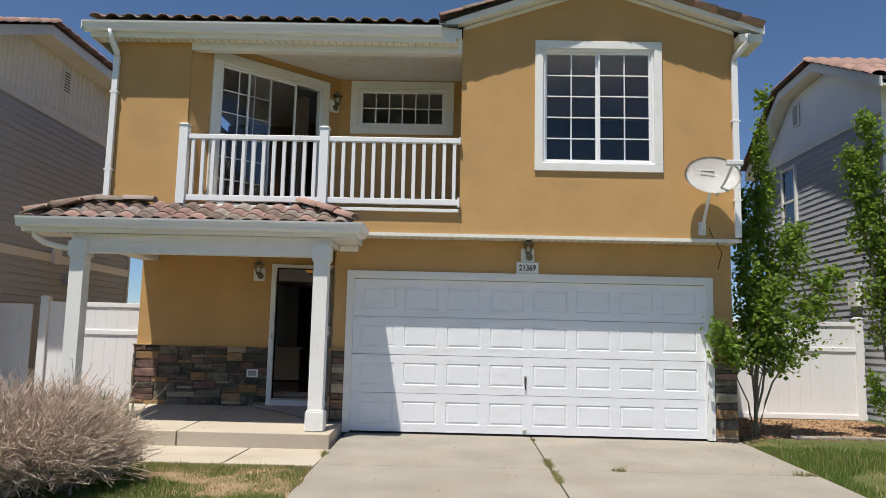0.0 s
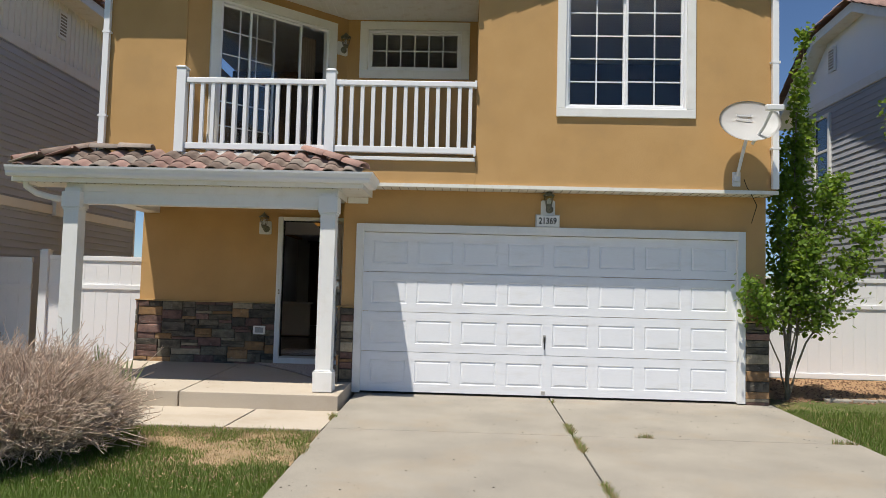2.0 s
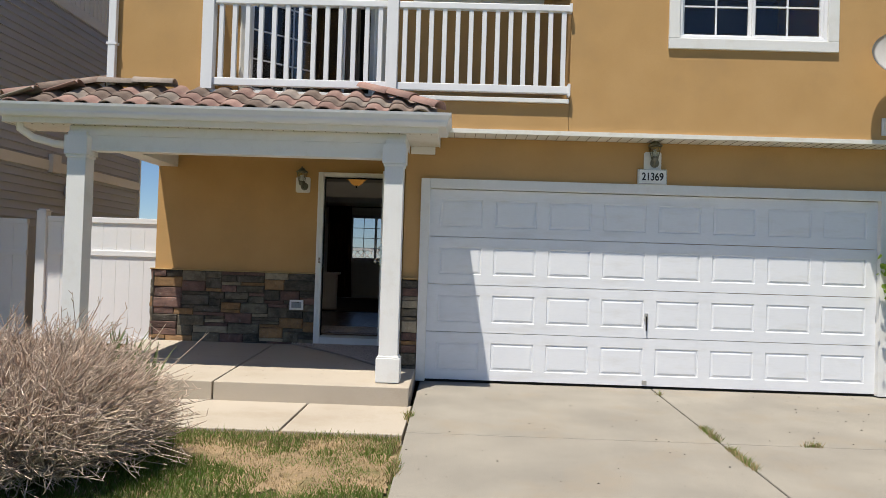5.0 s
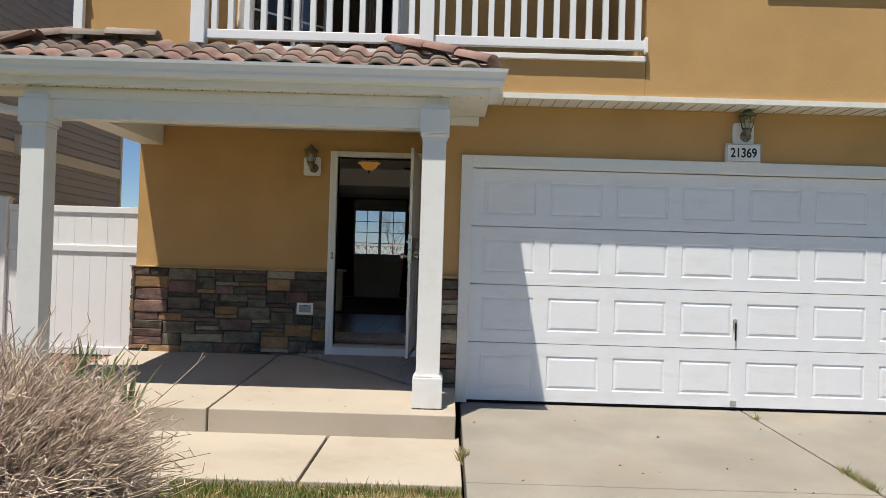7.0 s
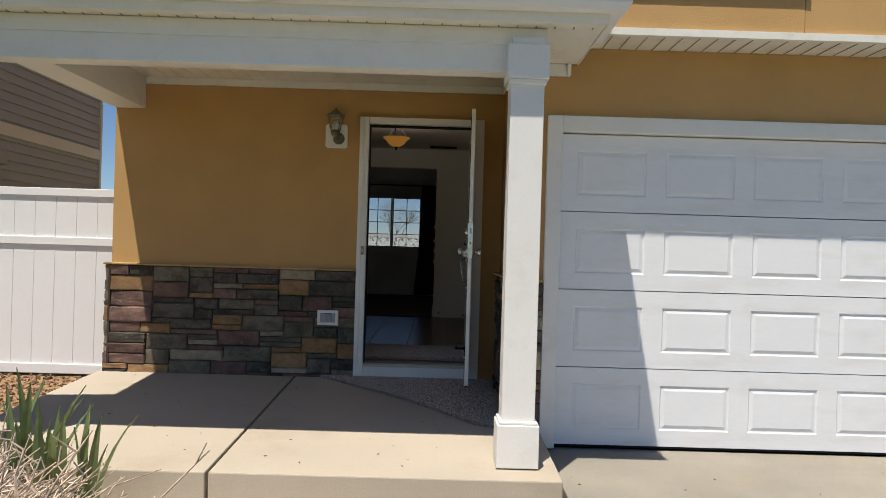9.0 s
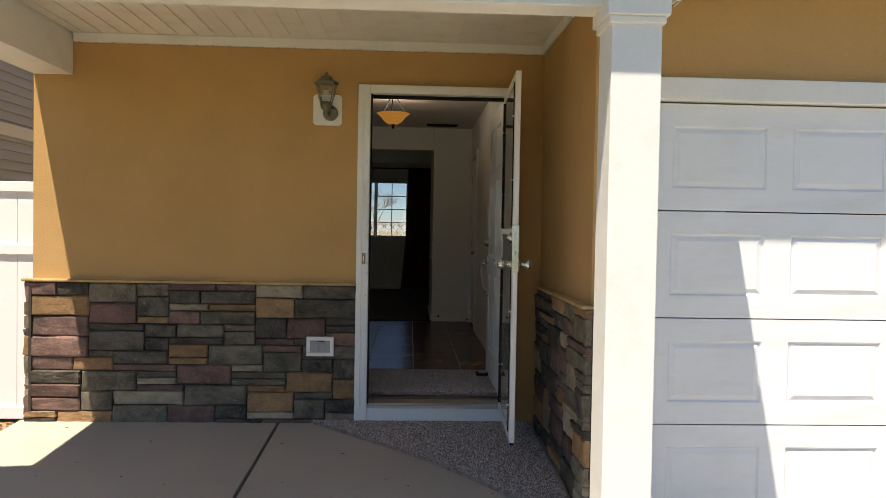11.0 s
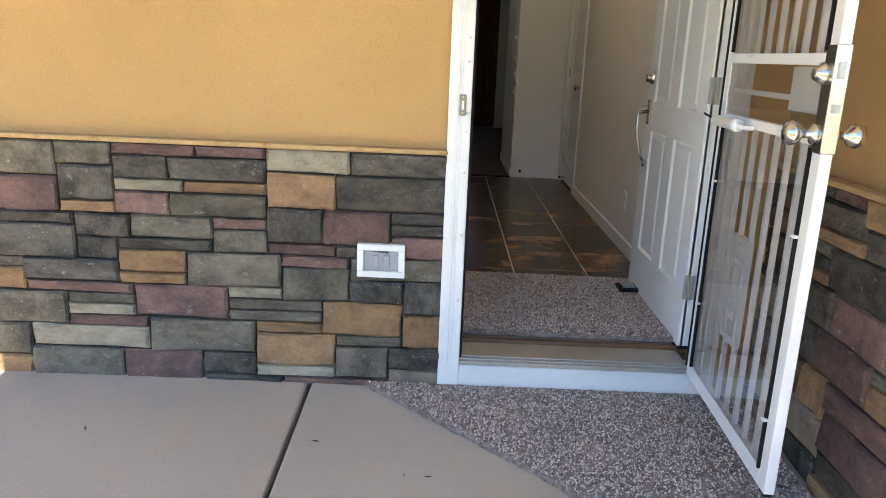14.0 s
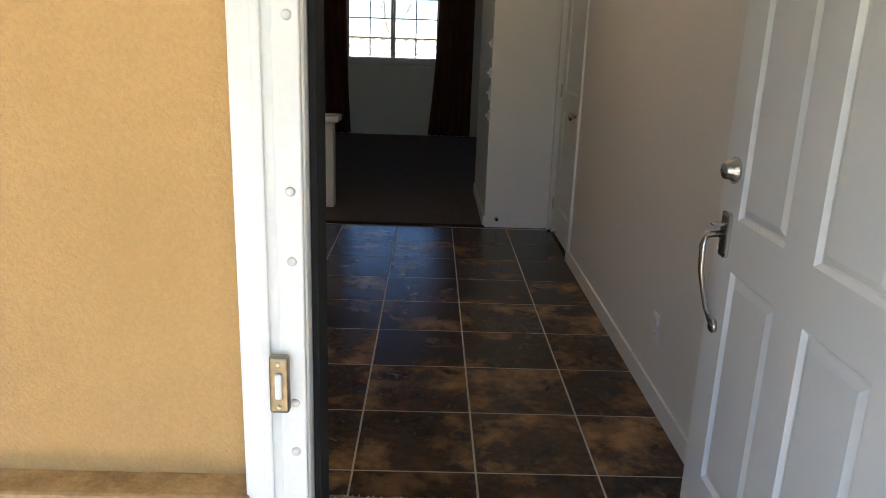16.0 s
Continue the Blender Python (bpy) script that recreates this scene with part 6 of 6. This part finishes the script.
aspen((6.95, 11.10, -0.05), [((-0.30, -0.1, 4.85), 0.6, 1.9), ((0.3, -0.2, 4.6), 0.8, 1.5), ((-0.62, -0.1, 4.3), 0.5, 2.8), ((0.65, 0.0, 3.8), 0.8, 1.1), ((-0.5, -0.3, 0.95), 0.34, 0.3), ((0.05, -0.4, 1.4), 0.45, 0.3), ((0.05, 0.1, 3.2), 0.75, 1.4)], 12, 0.056, 64, "leafy young aspen at the lawn edge by the fence")


def bare_tree(base, height, seed):
    """A leafless tree whose limbs fork four times."""
    rnd = random.Random(seed)
    ob = thing("bare_tree", base, "small leafless tree beyond the rear fence", "tree")
    part("trunk", tube([(0, 0, 0), (0.03, 0, height * 0.2), (0, 0.02, height * 0.38)], 0.05, 8, 0.035), BARK, ob, smooth=True)
    tv, tf = [], []

    def fork(p, d, length, radius, depth):
        q = p + d * length
        sprig(tv, tf, p, q, radius, radius * 0.65)
        if depth:
            for _ in range(3):
                e = (d + Vector((rnd.gauss(0, 0.42), rnd.gauss(0, 0.42), rnd.gauss(0.12, 0.2)))).normalized()
                fork(p.lerp(q, rnd.uniform(0.6, 1.0)), e, length * rnd.uniform(0.6, 0.8), radius * 0.6, depth - 1)
    for _ in range(3):
        fork(Vector((0, 0.02, height * 0.36)), Vector((rnd.gauss(0, 0.35), rnd.gauss(0, 0.35), 1)).normalized(), height * 0.24, 0.03, 4)
    child_mesh("twig_mass", tv, tf, BARK, ob, "stuff")
    return ob


bare_tree((-3.6, 38.0, 0.06), 3.6, 51)


def shrub(name, base, radius, height, count, seed, material, label):
    """A dense dry shrub of forking twigs."""
    rnd = random.Random(seed)
    ob = thing(name, base, label, "shrub")
    tv, tf, wv, wf = [], [], [], []
    for i in range(count):
        a, e = rnd.uniform(0, 6.283), math.acos(rnd.uniform(0.10, 1.0))
        d = Vector((math.sin(e) * math.cos(a), math.sin(e) * math.sin(a), math.cos(e)))
        side = radius * (0.72 + 0.28 * min(1.0, d.z / 0.4))
        far = Vector((d.x * side, d.y * side, height * (0.10 + 0.90 * d.z))) * rnd.uniform(0.5, 1.0) * (1 + 0.2 * noise.noise((d.x * 3, d.y * 3, d.z * 3 + seed)))
        root = Vector((d.x * 0.18, d.y * 0.18, 0.0)) * radius
        p = root.lerp(far, rnd.uniform(0.30, 0.5)) + Vector((rnd.gauss(0, 0.03), rnd.gauss(0, 0.03), 0))
        q = root.lerp(far, 0.75) + Vector((rnd.gauss(0, 0.04), rnd.gauss(0, 0.04), rnd.gauss(0, 0.03)))
        if i % 4 == 0:
            sprig(wv, wf, root, p, 0.007, 0.004)
        sprig(tv, tf, p, q, 0.0052, 0.0036)
        for _ in range(3):
            tip = far + Vector((rnd.gauss(0, 0.11), rnd.gauss(0, 0.11), rnd.gauss(0.0, 0.085)))
            m = q.lerp(tip, 0.5) + Vector((rnd.gauss(0, 0.015), rnd.gauss(0, 0.015), rnd.gauss(0, 0.015)))
            sprig(tv, tf, q, m, 0.0044, 0.0036)
            sprig(tv, tf, m, tip, 0.0036, 0.0022)
            for _k in range(2):
                b = m.lerp(tip, rnd.random())
                sprig(tv, tf, b, b + Vector((rnd.gauss(0, 0.03), rnd.gauss(0, 0.03), rnd.uniform(0.0, 0.06))), 0.003, 0.002)
    child_mesh("stem_mass", wv, wf, TWIG, ob, "stuff")
    child_mesh("twig_mass", tv, tf, material, ob, "stuff", "dry grey-brown twigs")
    return ob


shrub("dry_shrub", (-3.50, 7.0, -0.15), 1.20, 1.00, 3600, 21, TWIG, "large dry grey-brown leafless shrub beside the walk")
shrub("dry_shrub", (-3.72, 8.45, -0.12), 0.72, 0.44, 850, 22, TWIG, "smaller dry shrub behind the large one")


def iris_clump(base, n, seed, size):
    rnd = random.Random(seed)
    ob = thing("iris_plant", base, "clump of broad grey-green iris leaves by the porch", "plant", "iris clumps")
    for _ in range(n):
        a, lean, L, w = rnd.uniform(0, 6.28), rnd.uniform(0.08, 0.5), size * rnd.uniform(0.6, 1.08), rnd.uniform(0.024, 0.04)
        verts, faces = [], []
        side = Vector((-math.sin(a), math.cos(a), 0))
        o = Vector((rnd.uniform(-0.16, 0.16), rnd.uniform(-0.16, 0.16), 0))
        for i in range(7):
            s = i / 6
            c = o + Vector((math.cos(a), math.sin(a), 0)) * (lean * L * s ** 1.8) + Vector((0, 0, L * (s - 0.25 * lean * s ** 3)))
            ww = w * (1 - s ** 2.2) + 0.001
            verts += [tuple(c - side * ww), tuple(c + Vector((math.cos(a), math.sin(a), 0)) * 0.006), tuple(c + side * ww)]
        for i in range(6):
            b = 3 * i
            faces += [(b, b + 1, b + 4, b + 3), (b + 1, b + 2, b + 5, b + 4)]
        child_mesh("leaf", verts, faces, IRIS, ob)
    return ob


for _k, (_x, _y) in enumerate(((-3.72, 9.06), (-4.15, 9.1), (-3.47, 8.92), (-4.5, 9.05), (-3.95, 8.85))):
    iris_clump((_x, _y, -0.10), 17, 40 + _k, 0.70)


def blades(name, n, area, seed, material, label, height=(0.04, 0.09), keep=None, category="grass"):
    rnd = random.Random(seed)
    verts, faces = [], []
    x0, x1, y0, y1 = area
    made = 0
    while made < n:
        x, y = rnd.uniform(x0, x1), rnd.uniform(y0, y1)
        if keep and not keep(x, y, rnd):
            continue
        made += 1
        a, h, w = rnd.uniform(0, 6.28), rnd.uniform(*height), rnd.uniform(0.0014, 0.003)
        z = (grade(y) if y < 10.3 else 0.0) - 0.055
        lx, ly = math.cos(a) * h * rnd.uniform(0.1, 0.7), math.sin(a) * h * rnd.uniform(0.1, 0.7)
        b = len(verts)
        verts += [(x - w, y, z), (x + w, y, z), (x + lx * 0.4 + w, y + ly * 0.4, z + h * 0.6), (x + lx * 0.4 - w, y + ly * 0.4, z + h * 0.6), (x + lx, y + ly, z + h)]
        faces += [(b, b + 1, b + 2, b + 3), (b + 3, b + 2, b + 4)]
    ob = new(name, raw_mesh(name, verts, faces, material))
    return tagged(ob, label, category, kind="stuff")


def lawn_left(x, y, rnd):
    d = min(math.hypot((x + 1.45) / 0.72, (y - 7.28) / 0.60), math.hypot((x + 2.3) / 0.5, (y - 7.62) / 0.3), math.hypot((x + 1.35) / 0.4, (y - 7.95) / 0.16))
    return not (-4.2 < x < -1.0 and y > 8.15) and d + 0.7 * noise.noise((x * 4, y * 4, 1)) > 0.85 and (noise.noise((x * 0.8, y * 0.8, 3)) > -0.25 or y < 6.3)


def lawn_right(x, y, rnd):
    return noise.noise((x * 0.9, y * 0.9, 5)) > -0.3 and (y < 10.4 or x > 4.6)


blades("lawn_grass", 85000, (-5.2, -1.02, 3.0, 8.12), 1, GRASS, "short green lawn beside the driveway", (0.03, 0.075), lawn_left)
blades("lawn_grass", 50000, (4.43, 8.0, 4.5, 11.2), 2, GRASS, "short green lawn near the aspens", (0.03, 0.075), lawn_right)
blades("edge_straw", 2600, (-3.4, -1.0, 7.75, 8.18), 9, STRAW, "dry straw along the edge of the walk", (0.03, 0.07))
blades("dry_grass", 9000, (-3.4, -1.02, 6.4, 8.15), 3, STRAW, "dry straw-coloured grass on the bare patch", (0.02, 0.06))
blades("patch_grass", 9000, (-3.2, -1.02, 6.5, 8.15), 8, GRASS, "thin green tufts on the bare patch", (0.02, 0.055), lambda x, y, r: noise.noise((x * 2.6, y * 2.6, 11)) > r.uniform(-0.1, 0.3))
blades("dry_grass", 8000, (4.43, 7.8, 7.5, 13.3), 4, STRAW, "dry straw-coloured grass by the fence", (0.02, 0.06))


def joint_weeds(x, y, rnd):
    on_long = abs(x - DRIVE_X[1]) < 0.022 and (y < 6.5 or noise.noise((y * 1.6, 3, 0)) > 0.05)
    on_cross = abs(y - DRIVE_Y[3]) < 0.02 and noise.noise((x * 2.0, 7, 0)) > 0.42
    on_edge = abs(x - DRIVE_X[0]) < 0.03 and noise.noise((y * 2.0, 9, 0)) > 0.3 and y < 9.2
    return on_long or on_cross or on_edge


blades("joint_weeds", 2600, (-1.02, 4.4, 4.5, 10.1), 5, STRAW, "dry weeds in the driveway joints", (0.05, 0.11), joint_weeds, "weeds")
blades("joint_weeds", 1500, (-1.02, 4.4, 4.5, 10.1), 6, GRASS, "green weeds in the driveway joints", (0.05, 0.12), joint_weeds, "weeds")
blades("edge_grass", 450, (-4.0, -1.0, 7.9, 8.18), 7, GRASS, "ragged grass edge along the walk", (0.03, 0.09), lambda x, y, r: r.random() < 0.3 + 0.7 * (noise.noise((x * 3, 0, 2)) > -0.1))

# bark mulch beside the porch, and small stones
CHIP = mat("bark_chip", (0.30, 0.185, 0.12), 0.95, (0.17, 0.105, 0.07), 6, 40, 0.9, 0.2, 0.003, spread=0.45, island=True, spec=0.15)


def chips(name, n, area, seed, material, label, size):
    rnd = random.Random(seed)
    bm_v, bm_f = [], []
    for _ in range(n):
        x, y = rnd.uniform(*area[:2]), rnd.uniform(*area[2:])
        z = (grade(y) - 0.05 if y < 10.3 else 0.0) + rnd.uniform(0.0, 0.03)
        L, w, h = rnd.uniform(*size), rnd.uniform(*size) * 0.45, rnd.uniform(*size) * 0.25
        r = Euler((rnd.uniform(-0.5, 0.5), rnd.uniform(-0.5, 0.5), rnd.uniform(0, 6.28))).to_matrix()
        b = len(bm_v)
        for dx, dy, dz in ((-1, -1, 0), (1, -0.7, 0), (0.8, 1, 0), (-0.9, 0.8, 0), (-0.7, -0.7, 1), (0.7, -0.5, 1), (0.6, 0.7, 1), (-0.6, 0.6, 1)):
            bm_v.append(tuple(Vector((x, y, z)) + r @ Vector((dx * L / 2, dy * w / 2, dz * h))))
        bm_f += [(b + 4, b + 5, b + 6, b + 7), (b, b + 1, b + 5, b + 4), (b + 1, b + 2, b + 6, b + 5), (b + 2, b + 3, b + 7, b + 6), (b + 3, b, b + 4, b + 7)]
    return tagged(new(name, raw_mesh(name, bm_v, bm_f, material)), label, "mulch", kind="stuff")


PALESOIL = mat("pale_lawn_soil", (0.38, 0.27, 0.165), 0.97, (0.25, 0.185, 0.11), 3.5, 60, 0.9, 0.8, 0.02, spec=0.1, dirt=(0.13, 0.13, 0.05), dirt_scale=4, dirt_amount=0.8)
_bm = bmesh.new()
for _cx, _cy, _rx, _ry in ((-1.45, 7.28, 0.72, 0.60), (-2.30, 7.62, 0.50, 0.30), (-1.35, 7.95, 0.40, 0.16)):
    _c = _bm.verts.new((_cx, _cy, grade(_cy) - 0.025))
    _rim = []
    for _k in range(64):
        _a = 2 * math.pi * _k / 64
        _r = 1.0 + 0.45 * noise.noise((math.cos(_a) * 2.2 + _cx, math.sin(_a) * 2.2, 4)) + 0.3 * noise.noise((math.cos(_a) * 7, math.sin(_a) * 7, _cx))
        _x, _y = min(-1.0, _cx + _rx * _r * math.cos(_a)), min(8.17, _cy + _ry * _r * math.sin(_a))
        _rim.append(_bm.verts.new((_x, _y, grade(_y) - 0.034)))
    for _k in range(64):
        _bm.faces.new((_c, _rim[_k], _rim[(_k + 1) % 64]))
structure("bare_patch", _bm, PALESOIL, "bare dry soil patches in the lawn", "soil")
structure("mulch_bed", boxes((-6.6, -4.59, 8.6, 12.3, -0.12, 0.02), (4.36, 7.7, 10.9, 13.55, -0.1, 0.015)), DIRT, "bare reddish soil beds beside the house", "soil")
chips("bark_mulch", 5000, (-6.5, -4.6, 8.6, 12.3), 31, CHIP, "brown bark mulch beside the porch", (0.02, 0.06))
chips("leaf_litter", 2500, (4.4, 7.7, 10.5, 13.5), 32, CHIP, "brown litter under the aspens", (0.02, 0.05))
chips("straw_litter", 1500, (-3.4, -1.05, 6.0, 8.15), 33, STRAW, "pale litter on the bare lawn patch", (0.01, 0.035))
edging = thing("stone_edging", (5.4, 10.75, -0.03), "pale concrete edging blocks along the soil bed", "edging")
_rr = random.Random(8)
for _i in range(7):
    part("block", boxes((-0.16, 0.16, -0.06, 0.06, 0, 0.075), bevel=0.015), CONCRETE, edging, at=pose(_i * 0.36, _rr.uniform(-0.04, 0.04), 0, _rr.uniform(-4, 4), 0, _rr.uniform(-6, 6)))

PEBBLE = mat("dark_debris", (0.06, 0.05, 0.04), 0.95, (0.12, 0.10, 0.08), 9, 40, 0.8, 0.0, spread=0.3, island=True)


def drive_debris():
    rnd = random.Random(77)
    v, f = [], []
    for _ in range(420):
        x, y = rnd.uniform(-0.95, 4.35), rnd.uniform(3.0, 10.2)
        z, s = grade(y) + 0.001, rnd.choice((0.003, 0.004, 0.006, 0.010))
        b = len(v)
        for k in range(5):
            a = 1.2566 * k + rnd.uniform(-0.3, 0.3)
            v.append((x + s * math.cos(a) * rnd.uniform(0.6, 1.3), y + s * math.sin(a) * rnd.uniform(0.6, 1.3), z))
        v.append((x, y, z + s * 0.7))
        f += [(b + k, b + (k + 1) % 5, b + 5) for k in range(5)]
    return tagged(new("driveway_debris", raw_mesh("driveway_debris", v, f, PEBBLE)), "scattered dark grit on the driveway", "debris", kind="stuff")


drive_debris()
BEIGE = mat("beige_curtain", (0.42, 0.33, 0.25), 0.9, (0.32, 0.25, 0.18), 5, 90, 0.6, 0.2, 0.002)
_cv = curtain(-0.12, 0.12, 7, 0.0)
for _q2 in _cv.verts:
    _q2.co.y -= Y_REAR
    _q2.co.z = 3.05 + (_q2.co.z - Z_IN) * 0.88
_cu = put("balcony_curtain", _cv, BEIGE, "beige curtain inside the sliding balcony door", "curtain", smooth=True)
_cu.matrix_world = DIAG @ pose(SL1 - 0.32, 0.35, 0)


def porch_debris():
    rnd = random.Random(78)
    v, f = [], []
    for _ in range(60):
        x, y = rnd.uniform(-4.4, -1.5), rnd.uniform(9.5, 11.6)
        z, s, a = porch_z(y) + 0.002, rnd.uniform(0.006, 0.022), rnd.uniform(0, 6.28)
        c, d = math.cos(a), math.sin(a)
        b = len(v)
        v += [(x - s * c, y - s * d, z), (x + 0.25 * s * d, y - 0.25 * s * c, z + 0.003), (x + s * c, y + s * d, z + 0.002), (x - 0.25 * s * d, y + 0.25 * s * c, z + 0.001)]
        f.append((b, b + 1, b + 2, b + 3))
    return tagged(new("porch_litter", raw_mesh("porch_litter", v, f, PEBBLE)), "few dry leaf scraps on the porch slab", "debris", kind="stuff")


porch_debris()
